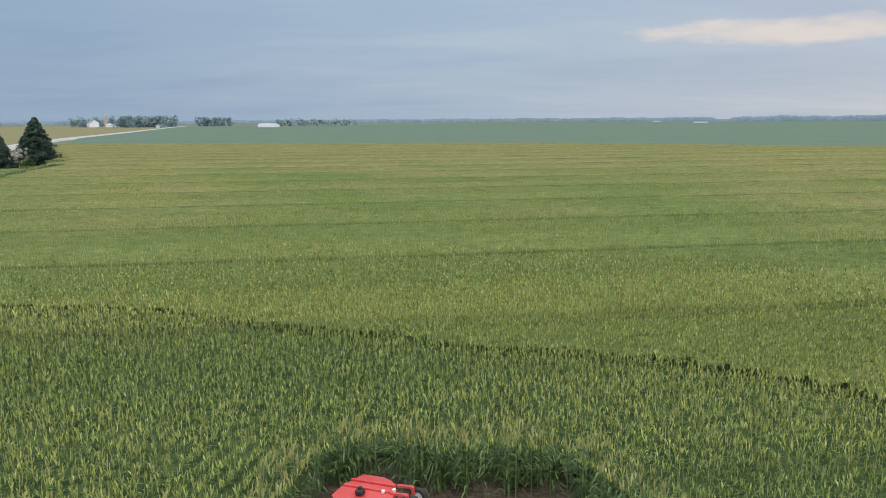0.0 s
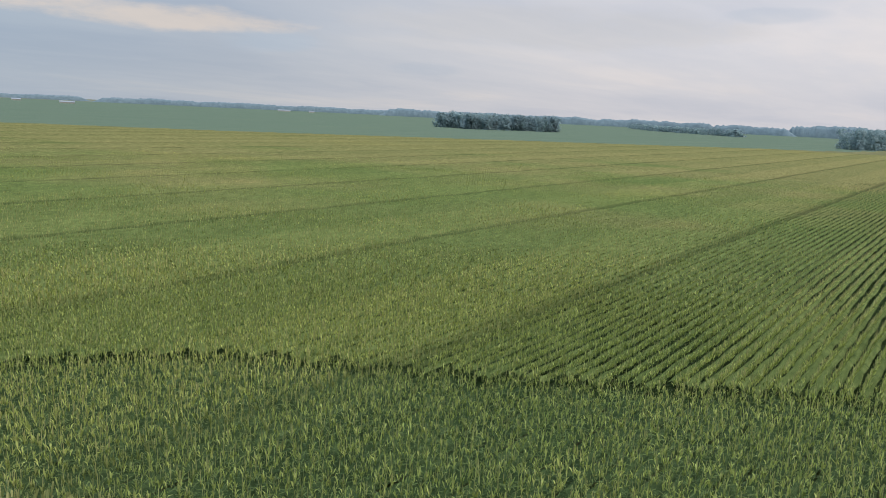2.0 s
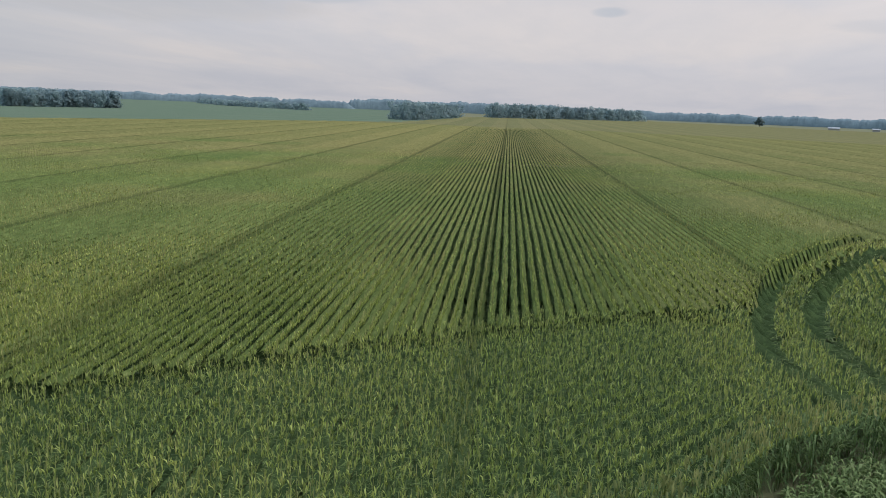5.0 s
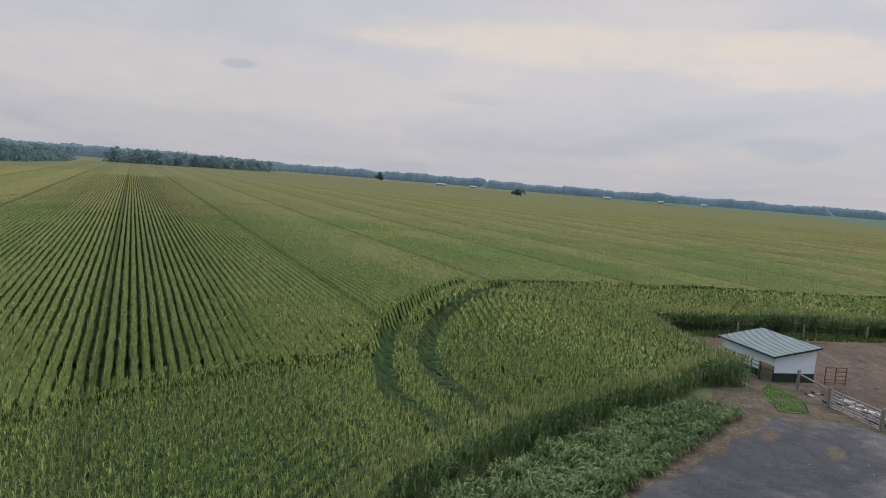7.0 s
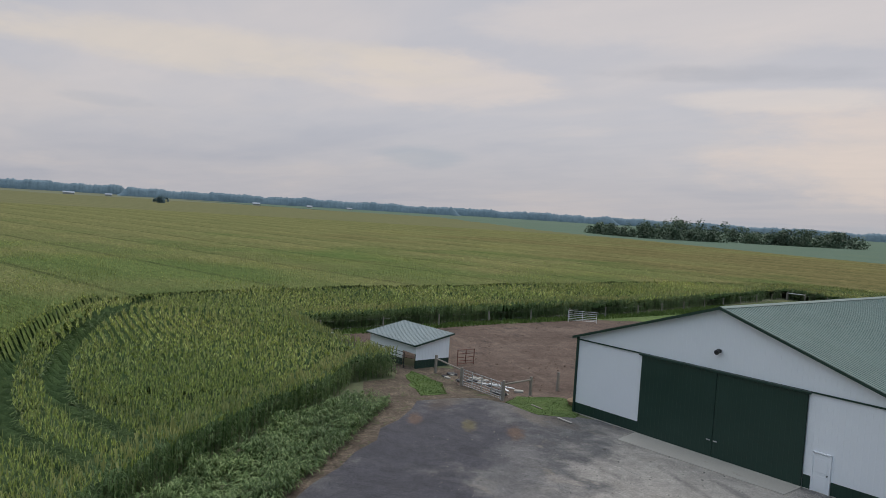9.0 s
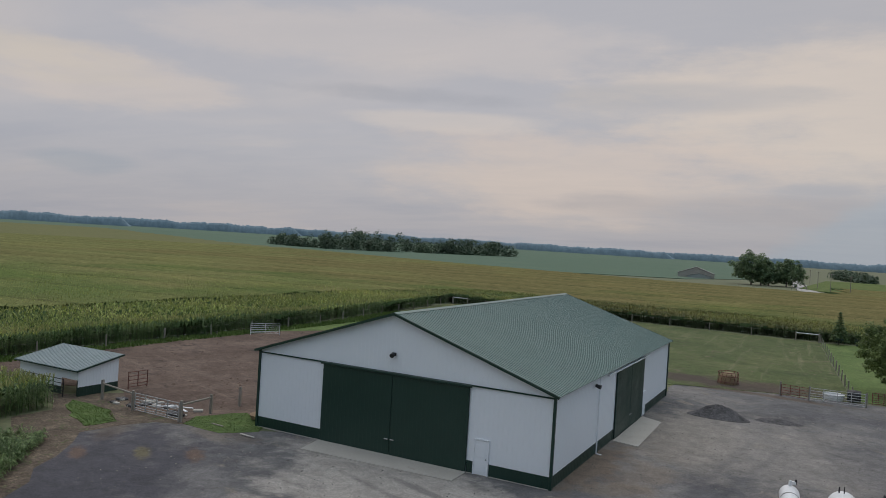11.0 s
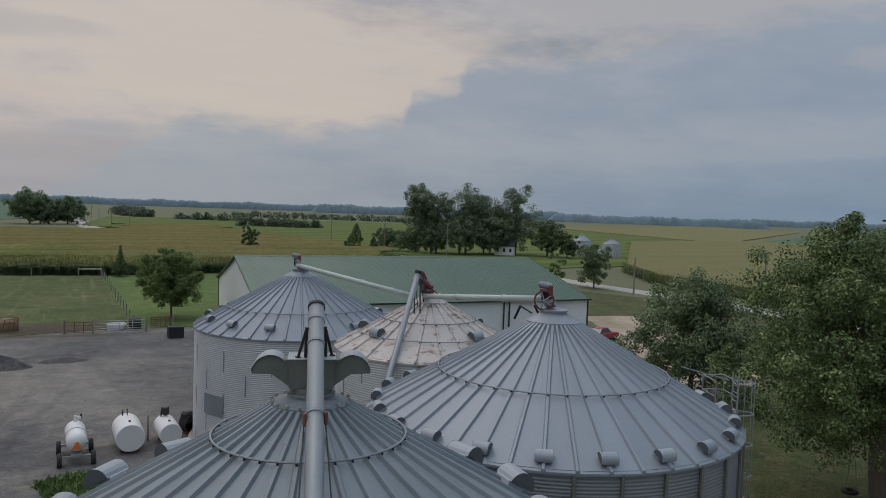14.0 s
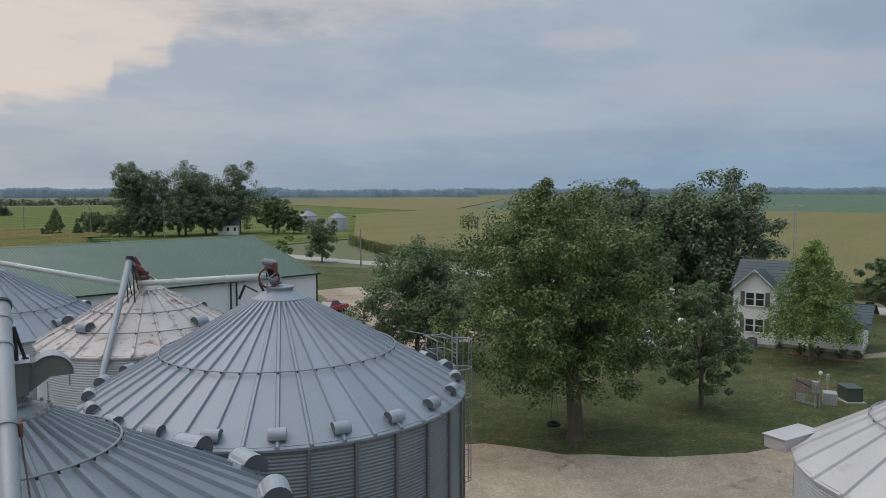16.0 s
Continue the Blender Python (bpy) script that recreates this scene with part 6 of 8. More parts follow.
# ---------------------------------------------------------------- trees
def leaf_cloud(name, centres, radii, per, size, mat, seed, flat=0.75, droop=0.0):
    """Many small folded leaves on the outside of clumps, drooping a little; each leaf is an island of its own."""
    r = np.random.default_rng(seed)
    C = np.repeat(np.asarray(centres, float), per, 0); Rr = np.repeat(np.asarray(radii, float), per)
    d = r.normal(size=C.shape); d[:, 2] += 0.25; d /= np.linalg.norm(d, axis=1)[:, None]
    rad = Rr * (0.30 + 0.75 * r.uniform(0.0, 1.0, len(C)) ** 0.6)
    P = C + d * rad[:, None] * np.array([1, 1, flat])
    nrm = d * 0.9 + r.normal(0, 0.40, C.shape) + np.array([0, 0, 0.55]); nrm /= np.linalg.norm(nrm, axis=1)[:, None]
    u = np.cross(nrm, r.normal(size=C.shape)); u /= np.linalg.norm(u, axis=1)[:, None]
    u[:, 2] -= droop; u /= np.linalg.norm(u, axis=1)[:, None]
    w = np.cross(nrm, u)
    s = size * r.uniform(0.6, 1.35, len(C))[:, None]
    V = np.stack([P - u * s * 0.6, P + w * s * 0.42 + nrm * s * 0.1, P + u * s * 0.75, P - w * s * 0.42 + nrm * s * 0.1], 1).reshape(-1, 3)
    F = np.arange(len(V)).reshape(-1, 4)
    return array_mesh(name, V, F, [mat])


def branch(g, a, b, r0, r1, rnd, n=4, bend=0.12):
    pts = [Vector(a)]
    L = (Vector(b) - Vector(a)).length
    for i in range(1, n + 1):
        p = Vector(a).lerp(Vector(b), i / n)
        if i < n: p += Vector((rnd.uniform(-1, 1), rnd.uniform(-1, 1), rnd.uniform(-0.5, 1))) * bend * L / n
        pts.append(p)
    for i in range(n): g.tube(pts[i], pts[i + 1], r0 + (r1 - r0) * i / n, r0 + (r1 - r0) * (i + 1) / n, 8 if r0 > 0.1 else 5, False)
    return pts


def broadleaf(label, x, y, h, rc, base, tr, mat, clumps, per, leaf, seed, bark="bark", lean=(0, 0), name="tree", top=0.75, category="tree", flat=0.8, group="", full=1.0):
    """A trunk with forking limbs; each limb bears a lobe of the crown, each lobe many small clumps of leaves."""
    rnd = random.Random(seed)
    t = thing(name, label, category, pose(x, y, 0), group)
    g = Geo()
    fork = base + (h - base) * 0.22
    g.tube((0, 0, -0.1), (0, 0, 0.35), tr * 1.55, tr * 1.1, 12, False)
    branch(g, (0, 0, 0.3), (lean[0] * 0.3, lean[1] * 0.3, fork), tr * 1.1, tr * 0.8, rnd, 4, 0.06)
    cz, rz = (base + h) / 2, (h - base) / 2
    lobes = []
    n_l = max(6, min(26, clumps // 6))
    for i in range(n_l):
        f = (i + 0.5) / n_l
        vz = 1 - 2 * f + rnd.uniform(-0.12, 0.12); vz = max(-0.92, min(0.97, vz))
        az = i * 2.399 + rnd.uniform(-0.4, 0.4)
        rr = math.sqrt(1 - vz * vz) * (1.0 - 0.30 * max(0, vz) * top) * rnd.uniform(0.58, 0.86) * (1.0 if vz > -0.5 else 0.9)
        lr = (rc * 0.55 + rz * 0.45) * rnd.uniform(0.34, 0.50) * full
        lobes.append((Vector((math.cos(az) * rr * rc + lean[0], math.sin(az) * rr * rc + lean[1], cz + vz * (rz - lr * 0.62))), lr))
    lobes.append((Vector((lean[0], lean[1], cz)), rc * 0.55))
    cen, rad = [], []
    tot = sum(l[1] ** 2 for l in lobes)
    for c, lr in lobes:
        for j in range(max(3, int(round(clumps * 1.6 * lr * lr / tot)))):
            v = Vector((rnd.gauss(0, 1), rnd.gauss(0, 1), rnd.gauss(0.25, 0.9))).normalized()
            q = rnd.uniform(0.55, 1.08)
            cen.append(c + Vector((v.x, v.y, v.z * 0.8)) * lr * q); rad.append(lr * rnd.uniform(0.18, 0.36) * (1.3 if full > 1.15 else 1.0))
    for i in range(min(10, n_l)):
        e = lobes[i][0]
        s = Vector((lean[0] * 0.3, lean[1] * 0.3, fork * rnd.uniform(0.72, 1.0)))
        pts = branch(g, s, s.lerp(e, 0.95), tr * 0.5, tr * 0.10, rnd, 5, 0.22)
        for j in range(3):
            branch(g, pts[2 + j], cen[(i * 11 + 5 * j) % len(cen)].lerp(pts[3], 0.4), tr * 0.16, tr * 0.04, rnd, 3, 0.2)
    part("trunk", g, bark, t)
    part("crown", leaf_cloud("crown", cen, rad, max(8, int(per / 1.6)), leaf, mat, seed, flat), None, t)
    return t


def conifer(label, x, y, h, rb, base, mat, rows, per, leaf, seed, name="spruce_tree", tr=0.18, droop=0.4, taper=1.0, category="tree"):
    rnd = random.Random(seed)
    t = thing(name, label, category, pose(x, y, 0))
    g = Geo().tube((0, 0, -0.05), (0, 0, h * 0.96), tr, 0.02, 10, False)
    cen, rad = [], []
    for i in range(rows):
        f = i / (rows - 1); z = base + (h - base) * f; r = rb * (1 - f) ** taper * rnd.uniform(0.85, 1.1) + 0.12
        k = max(3, int(3 + 8 * (1 - f)))
        for j in range(k):
            a = 2 * math.pi * (j + rnd.random() * 0.8) / k; rr = r * rnd.uniform(0.75, 1.12)
            if i % 2 == 0: branch(g, (0, 0, z), (math.cos(a) * rr, math.sin(a) * rr, z - droop * rr * 0.4), 0.035 + tr * 0.12 * (1 - f), 0.01, rnd, 2, 0.1)
            for s in (0.35, 0.7, 1.0):
                cen.append((math.cos(a) * rr * s, math.sin(a) * rr * s, z - droop * rr * s * 0.4)); rad.append(0.10 * rb + 0.18 * r * 0.5)
    part("trunk", g, "bark", t)
    part("crown", leaf_cloud("crown", cen, rad, per, leaf, mat, seed, 0.6, droop), None, t)
    return t


broadleaf("broad leafy maple on the lawn with a thick trunk", -33.75, -23.6, 13.6, 6.1, 1.7, 0.42, "maple", 340, 350, 0.120, 11, lean=(0.4, -0.9))
broadleaf("rounded dark-leaved tree beside the limestone lot", -40.2, -43.2, 9.4, 3.9, 0.5, 0.20, "ash", 190, 230, 0.15, 12, full=1.3)
broadleaf("small dark shade tree on the lawn", -43.8, -21.3, 8.2, 2.9, 0.9, 0.15, "ash", 130, 200, 0.13, 13, top=2.2)
broadleaf("tall dark tree behind the white house", -73.5, -43.5, 14.5, 5.6, 0.8, 0.35, "grove", 110, 190, 0.27, 14, full=1.2)
broadleaf("tall spreading tree behind the white house", -78.5, -35.5, 14.9, 5.8, 0.8, 0.35, "grove", 120, 190, 0.27, 15, full=1.2)
broadleaf("tall dark tree close behind its neighbour", -77.5, -40.5, 14.6, 5.2, 0.8, 0.35, "grove", 90, 180, 0.27, 114, full=1.2)
broadleaf("tall tree standing between house and road", -71.0, -49.5, 13.6, 5.4, 0.8, 0.3, "grove", 90, 190, 0.27, 16, full=1.2)
broadleaf("dark shrubby tree beyond the house", -87.5, -22.0, 6.6, 4.0, 0.3, 0.2, "ash", 50, 130, 0.32, 17)
broadleaf("purple-dark bushy tree beside the house", -63.5, -33.2, 5.6, 2.3, 0.4, 0.15, "ash", 40, 120, 0.26, 18)
broadleaf("young round tree on the side lawn", -7.1, -91.8, 8.3, 3.1, 1.3, 0.13, "young_leaf", 150, 240, 0.16, 19, top=1.6, full=1.25)
conifer("feathery light-green cypress on the lawn", -62.0, -21.0, 9.5, 3.7, 2.5, "pale_leaf", 26, 50, 0.13, 21, "cypress_tree", 0.18, 0.3, 0.62)
conifer("slim young pine at the back fence", -2.4, -143.6, 5.4, 1.3, 1.0, "hedge", 12, 12, 0.22, 22, "pine_tree", 0.08)
for i, (x, y, h, r) in enumerate([(-2.4, -142.6, 1.5, 0.8), (-5.4, -143.2, 1.4, 0.9), (-7.2, -143.4, 1.2, 0.8)]):
    broadleaf("small clipped bush by the back fence", x, y, h, r, 0.05, 0.05, "spruce", 14, 60, 0.2, 30 + i, name="bush", category="bush", group="bushes by the back fence")
conifer("tall dark spruce at the field corner", -136.6, 230.1, 14.4, 6.4, 0.4, "spruce", 30, 46, 0.42, 23, "spruce_tree", 0.3, 0.4, 0.75)
conifer("tall dark spruce close beside its neighbour", -140.5, 233.0, 11.6, 5.0, 0.4, "spruce", 26, 40, 0.42, 123, "spruce_tree", 0.3, 0.4, 0.8)
conifer("dark spruce leaning at the field corner", -140.0, 216.0, 10.4, 4.6, 0.5, "spruce", 22, 36, 0.42, 24, "spruce_tree", 0.25, 0.4, 0.8)
conifer("bushy spruce at the field corner", -146.0, 216.0, 9.0, 4.6, 0.4, "spruce", 20, 30, 0.42, 25, "spruce_tree", 0.22)
broadleaf("bare grey shrub before the spruces", -134.0, 216.0, 6.0, 2.8, 0.4, 0.12, "bark_grey", 26, 40, 0.5, 26, "bark_grey", name="shrub", category="shrub")
broadleaf("broken weathered stump tree", -130.5, 214.0, 3.4, 2.4, 0.3, 0.12, "hedge", 20, 60, 0.5, 27, name="shrub", category="shrub")
broadleaf("small tree behind the shop", -36.5, -211.5, 8.0, 2.6, 0.3, 0.12, "hedge", 36, 80, 0.42, 40)
broadleaf("leafy shrub tree behind the shop", -67.5, -214.0, 6.0, 2.8, 0.2, 0.1, "young_leaf", 26, 80, 0.45, 41)
conifer("dark spruce in the meadow behind the shop", -72.5, -211.0, 4.8, 2.0, 0.3, "hedge", 14, 12, 0.5, 42, taper=0.7)
conifer("dark conifer by the distant lane", -91.5, -288.0, 7.0, 2.9, 0.5, "ash", 16, 12, 0.6, 43, taper=0.7)
broadleaf("round dark bush by the utility pole", -90.7, -249.0, 7.2, 5.0, 0.1, 0.15, "ash", 70, 90, 0.42, 44, full=1.5, name="bush", category="bush")
broadleaf("round bush at the edge of the grove", -87.6, -221.0, 7.0, 4.0, 0.1, 0.15, "ash", 60, 90, 0.42, 45, full=1.5, name="bush", category="bush")
for i, (x, y, h, r, mt, bk) in enumerate([(-90.0, -218.0, 22.5, 3.8, "grove", "bark_grey"), (-95.5, -217.0, 20.0, 4.6, "grove", "bark"), (-104.5, -214.0, 22.5, 6.2, "grove", "bark"), (-112.5, -217.0, 19.5, 5.6, "grove", "bark"), (-120.5, -210.0, 22.8, 6.0, "grove", "bark"), (-128.0, -203.0, 12.0, 4.8, "ash", "bark"), (-100.0, -209.0, 12.0, 5.0, "grove", "bark"), (-110.0, -208.0, 13.0, 5.0, "grove", "bark"), (-92.5, -214.0, 9.0, 3.6, "grove", "bark"), (-117.0, -214.5, 15.0, 5.0, "ash", "bark")]):
    broadleaf("tall tree of the dark farm grove", x, y, h - 0.6, r * 0.92, 1.2 + (i == 0) * 3, 0.3, mt, 100, 130, 0.36, 50 + i, bk, group="trees of the grove", full=1.4, top=1.3)
broadleaf("leafy tree beside the far grain bins", -131.5, -197.0, 8.0, 4.6, 0.2, 0.2, "hedge", 50, 90, 0.42, 60, full=1.35)
broadleaf("dark roadside tree behind the shop corner", -84.0, -116.5, 8.5, 2.9, 0.3, 0.14, "ash", 70, 110, 0.26, 61, full=1.25)
broadleaf("light green roadside shrub", -79.5, -123.0, 6.2, 2.0, 0.2, 0.1, "pale_leaf", 26, 80, 0.36, 62, name="shrub", category="shrub")
for i, (x, y, h, r, mt) in enumerate([(35.0, -424.0, 17.5, 8.0, "ash"), (27.0, -430.0, 13.0, 5.5, "ash"), (18.5, -433.0, 14.5, 7.0, "ash"), (30.5, -426.0, 12.0, 5.5, "ash")]):
    broadleaf("dark shade tree beside the southern road", x, y, h, r, 0.6, 0.4, mt, 110, 90, 0.62, 70 + i, group="trees by the southern road", full=1.45)
broadleaf("lone round tree far out in the field", 1240.0, -160.0, 16.0, 9.0, 2.0, 0.5, "wood_far", 40, 40, 2.2, 80)
broadleaf("low square thicket out in the field", 768.0, -249.0, 9.5, 7.5, 0.0, 0.4, "wood_far", 40, 60, 1.5, 81, name="thicket", category="thicket")


# ---------------------------------------------------------------- woods
def woods(name, line, depth, h, spread, size, mat, seed, label, n_per=26, kind="stuff", uneven=(0.82, 1.08)):
    """A belt of trees: crowns of many leaf clumps along a line, with an uneven top."""
    r = np.random.default_rng(seed); cen, rad = [], []
    for (x0, y0), (x1, y1) in zip(line, line[1:]):
        L = math.hypot(x1 - x0, y1 - y0); n = max(1, int(1.6 * L / spread)); nx, ny = -(y1 - y0) / L, (x1 - x0) / L
        for i in range(n):
            for d in range(max(1, int(depth / spread))):
                t = (i + r.uniform(0, 1)) / n; o = r.uniform(-0.5, 0.5) * depth
                cx, cy = x0 + (x1 - x0) * t + nx * o, y0 + (y1 - y0) * t + ny * o
                hh = h * r.uniform(*uneven)
                for k in range(4):
                    cen.append((cx + r.uniform(-0.4, 0.4) * spread, cy + r.uniform(-0.4, 0.4) * spread, hh * (0.10 + 0.245 * k) + r.uniform(-0.05, 0.05) * h)); rad.append(spread * r.uniform(0.45, 0.75) * (1 - 0.12 * k))
    me = leaf_cloud(name, cen, rad, n_per, size, mat, seed, 0.9)
    return tagged(part(name, me, None), label, "woods", "", kind)


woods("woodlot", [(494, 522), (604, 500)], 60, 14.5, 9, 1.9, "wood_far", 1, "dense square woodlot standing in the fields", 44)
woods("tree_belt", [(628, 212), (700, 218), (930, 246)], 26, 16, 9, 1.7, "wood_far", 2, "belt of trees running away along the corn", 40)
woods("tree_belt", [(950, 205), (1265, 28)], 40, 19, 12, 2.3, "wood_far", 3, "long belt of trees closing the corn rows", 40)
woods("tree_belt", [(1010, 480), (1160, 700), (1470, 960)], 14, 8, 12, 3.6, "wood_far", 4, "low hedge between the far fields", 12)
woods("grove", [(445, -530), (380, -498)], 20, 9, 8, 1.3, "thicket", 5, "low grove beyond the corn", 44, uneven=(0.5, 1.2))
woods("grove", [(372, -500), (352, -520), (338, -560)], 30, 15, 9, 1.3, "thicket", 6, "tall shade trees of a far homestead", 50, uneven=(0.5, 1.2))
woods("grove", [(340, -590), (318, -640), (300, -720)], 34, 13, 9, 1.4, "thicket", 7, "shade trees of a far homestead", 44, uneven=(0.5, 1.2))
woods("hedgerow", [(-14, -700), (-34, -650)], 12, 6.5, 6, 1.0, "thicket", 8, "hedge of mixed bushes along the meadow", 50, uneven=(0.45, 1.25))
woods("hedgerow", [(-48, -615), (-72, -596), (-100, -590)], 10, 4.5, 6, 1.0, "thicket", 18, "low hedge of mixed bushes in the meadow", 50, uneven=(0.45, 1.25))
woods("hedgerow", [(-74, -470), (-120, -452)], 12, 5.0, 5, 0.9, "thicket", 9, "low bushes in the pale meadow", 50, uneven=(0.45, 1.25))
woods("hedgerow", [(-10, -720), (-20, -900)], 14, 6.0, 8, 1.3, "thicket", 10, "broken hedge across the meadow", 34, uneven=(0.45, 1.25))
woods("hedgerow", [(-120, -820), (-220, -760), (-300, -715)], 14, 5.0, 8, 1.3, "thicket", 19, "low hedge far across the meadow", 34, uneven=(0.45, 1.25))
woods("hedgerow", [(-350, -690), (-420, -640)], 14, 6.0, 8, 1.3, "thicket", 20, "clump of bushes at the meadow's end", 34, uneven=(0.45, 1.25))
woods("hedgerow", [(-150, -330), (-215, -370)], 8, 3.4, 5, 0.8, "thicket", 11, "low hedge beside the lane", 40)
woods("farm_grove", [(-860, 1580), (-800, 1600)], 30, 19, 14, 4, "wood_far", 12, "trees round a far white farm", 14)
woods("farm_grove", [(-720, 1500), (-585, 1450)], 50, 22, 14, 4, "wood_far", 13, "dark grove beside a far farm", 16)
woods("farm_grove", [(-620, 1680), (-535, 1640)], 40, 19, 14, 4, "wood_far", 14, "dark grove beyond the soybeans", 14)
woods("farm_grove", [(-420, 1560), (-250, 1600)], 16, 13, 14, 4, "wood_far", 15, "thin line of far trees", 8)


def polar(a, d):
    return (-math.sin(radians(a)) * d, math.cos(radians(a)) * d)


def wood_line(label, az, d, h, seed):
    """Far woods as one long rounded bank with an uneven tree-top line."""
    r = np.random.default_rng(500 + seed)
    a = np.arange(min(az), max(az), 0.05); n = len(a)
    k = np.arange(n)
    base_h = 0.86 + 0.06 * np.sin(a * 1.1 + seed) + 0.04 * np.sin(a * 2.9 + 2 * seed)
    top = h * (base_h + np.convolve(r.uniform(-0.12, 0.12, n + 8), np.ones(9) / 9, "valid") + np.convolve(r.uniform(-0.09, 0.09, n + 2), np.ones(3) / 3, "valid"))
    top *= np.clip(np.minimum(k, n - 1 - k) / 14.0, 0.15, 1)
    V = np.zeros((n, 4, 3))
    for j, (dd, f) in enumerate(((0, 0.0), (4, 0.72), (22, 1.0), (90, 0.6))):
        rr = d + dd + (np.convolve(r.uniform(-5, 5, n + 20), np.ones(21) / 21, "valid") if j else 0)
        V[:, j, 0], V[:, j, 1], V[:, j, 2] = -np.sin(np.radians(a)) * rr, np.cos(np.radians(a)) * rr, top * f
    F = np.array([(4 * i + j, 4 * i + 4 + j, 4 * i + 5 + j, 4 * i + 1 + j) for i in range(n - 1) for j in range(3)])
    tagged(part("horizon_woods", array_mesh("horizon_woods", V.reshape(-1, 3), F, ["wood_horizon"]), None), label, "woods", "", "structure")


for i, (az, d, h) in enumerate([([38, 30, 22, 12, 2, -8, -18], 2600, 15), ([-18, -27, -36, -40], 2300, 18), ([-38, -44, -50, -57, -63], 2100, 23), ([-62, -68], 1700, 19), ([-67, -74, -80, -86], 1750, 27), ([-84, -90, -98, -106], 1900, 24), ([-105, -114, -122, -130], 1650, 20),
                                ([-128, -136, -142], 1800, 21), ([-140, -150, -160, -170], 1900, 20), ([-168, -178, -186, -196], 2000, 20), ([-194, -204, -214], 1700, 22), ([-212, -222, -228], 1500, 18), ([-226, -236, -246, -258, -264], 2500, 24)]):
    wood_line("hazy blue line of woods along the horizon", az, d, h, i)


# ---------------------------------------------------------------- edges of the corn
def edge_templates():
    out = []
    for k in range(6):
        r = np.random.default_rng(900 + k); vs, fs, sl = [], [], []
        for i in range(13):
            h = 0.25 + 1.9 * (i + 0.5) / 13; a = (i % 2) * math.pi + r.uniform(-0.9, 0.9); ln = r.uniform(0.38, 0.64); up = r.uniform(0.6, 1.1); w = 0.022
            d = np.array([math.cos(a), math.sin(a)]); p = np.array([-d[1], d[0]]); n0 = len(vs)
            for j in range(3):
                t = j / 2; ww = w * (0.75 + 1.1 * t) * (1 - t ** 2.2) + 0.004; z = h + ln * (1.2 * up * t - 1.5 * up * t * t)
                vs.append((*(d * ln * 0.8 * t + p * ww), z)); vs.append((*(d * ln * 0.8 * t - p * ww), z + 0.01))
            for j in range(2): b = n0 + 2 * j; fs.append((b, b + 1, b + 3, b + 2)); sl.append(0)
        n0 = len(vs); vs += [(-0.018, 0, 0), (0.018, 0, 0), (0.012, 0, 2.3), (-0.012, 0, 2.3)]; fs.append((n0, n0 + 1, n0 + 2, n0 + 3)); sl.append(0)
        for i in range(2):
            a = r.uniform(0, 6.28); e = np.array([math.cos(a), math.sin(a)]) * 0.1; n0 = len(vs)
            vs += [(-0.03, 0, 2.1), (0.03, 0, 2.1), (e[0] + 0.02, e[1], 2.5), (e[0] - 0.02, e[1], 2.5)]; fs.append((n0, n0 + 1, n0 + 2, n0 + 3)); sl.append(1)
        out.append((np.array(vs, np.float32), np.array(fs, np.int32), np.array(sl, np.int32)))
    return out


def edge_corn(label, line, width, dens, side, sc=1.0):
    """Whole corn plants, leaved to the ground, along the outer rows."""
    X, Y = [], []
    for (x0, y0), (x1, y1) in zip(line, line[1:]):
        L = math.hypot(x1 - x0, y1 - y0); n = int(L * width * dens); t = rng.uniform(0, 1, n); o = rng.uniform(0.15, width, n) * side
        X.append(x0 + (x1 - x0) * t - (y1 - y0) / L * o); Y.append(y0 + (y1 - y0) * t + (x1 - x0) / L * o)
    X, Y = np.concatenate(X), np.concatenate(Y)
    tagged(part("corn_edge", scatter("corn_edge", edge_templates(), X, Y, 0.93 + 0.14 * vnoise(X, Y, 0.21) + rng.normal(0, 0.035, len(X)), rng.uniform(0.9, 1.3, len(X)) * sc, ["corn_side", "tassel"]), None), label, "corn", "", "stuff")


edge_corn("outer corn plants leaved to the ground", [(-30, 19.5), (-6.6, 19.5), (-5.75, 25.4), (-3.9, 26.5), (-2.0, 25.5), (2.6, 25.4), (5.0, 20.5), (12, 14), (17, 6), (22, -2), (28.2, -5.5), (34.5, -13.2), (39.5, -20), (42.6, -25.5), (47.6, -30.5), (48.2, -35), (58, -34.6), (68, -36), (68.3, -60), (67, -90)], 1.6, 8, 1)
edge_corn("tall corn edge behind the fence", [(67, -90), (69.5, -118), (72, -144.5), (33, -146.5), (0, -145), (-26, -150), (-40, -152), (-62, -169)], 3.0, 3.0, 1, 1.3)
edge_corn("corn edge across the road", [(-118, -151), (-104, -123), (-100, -60), (-104, 20)], 1.0, 5.0, -1, 1.2)
edge_corn("corn edge beside the grass corner", [(-170, 300), (-121, 218), (-106, 177), (-99, 150), (-80, 110), (-58, 60)], 2.0, 1.0, -1, 1.4)


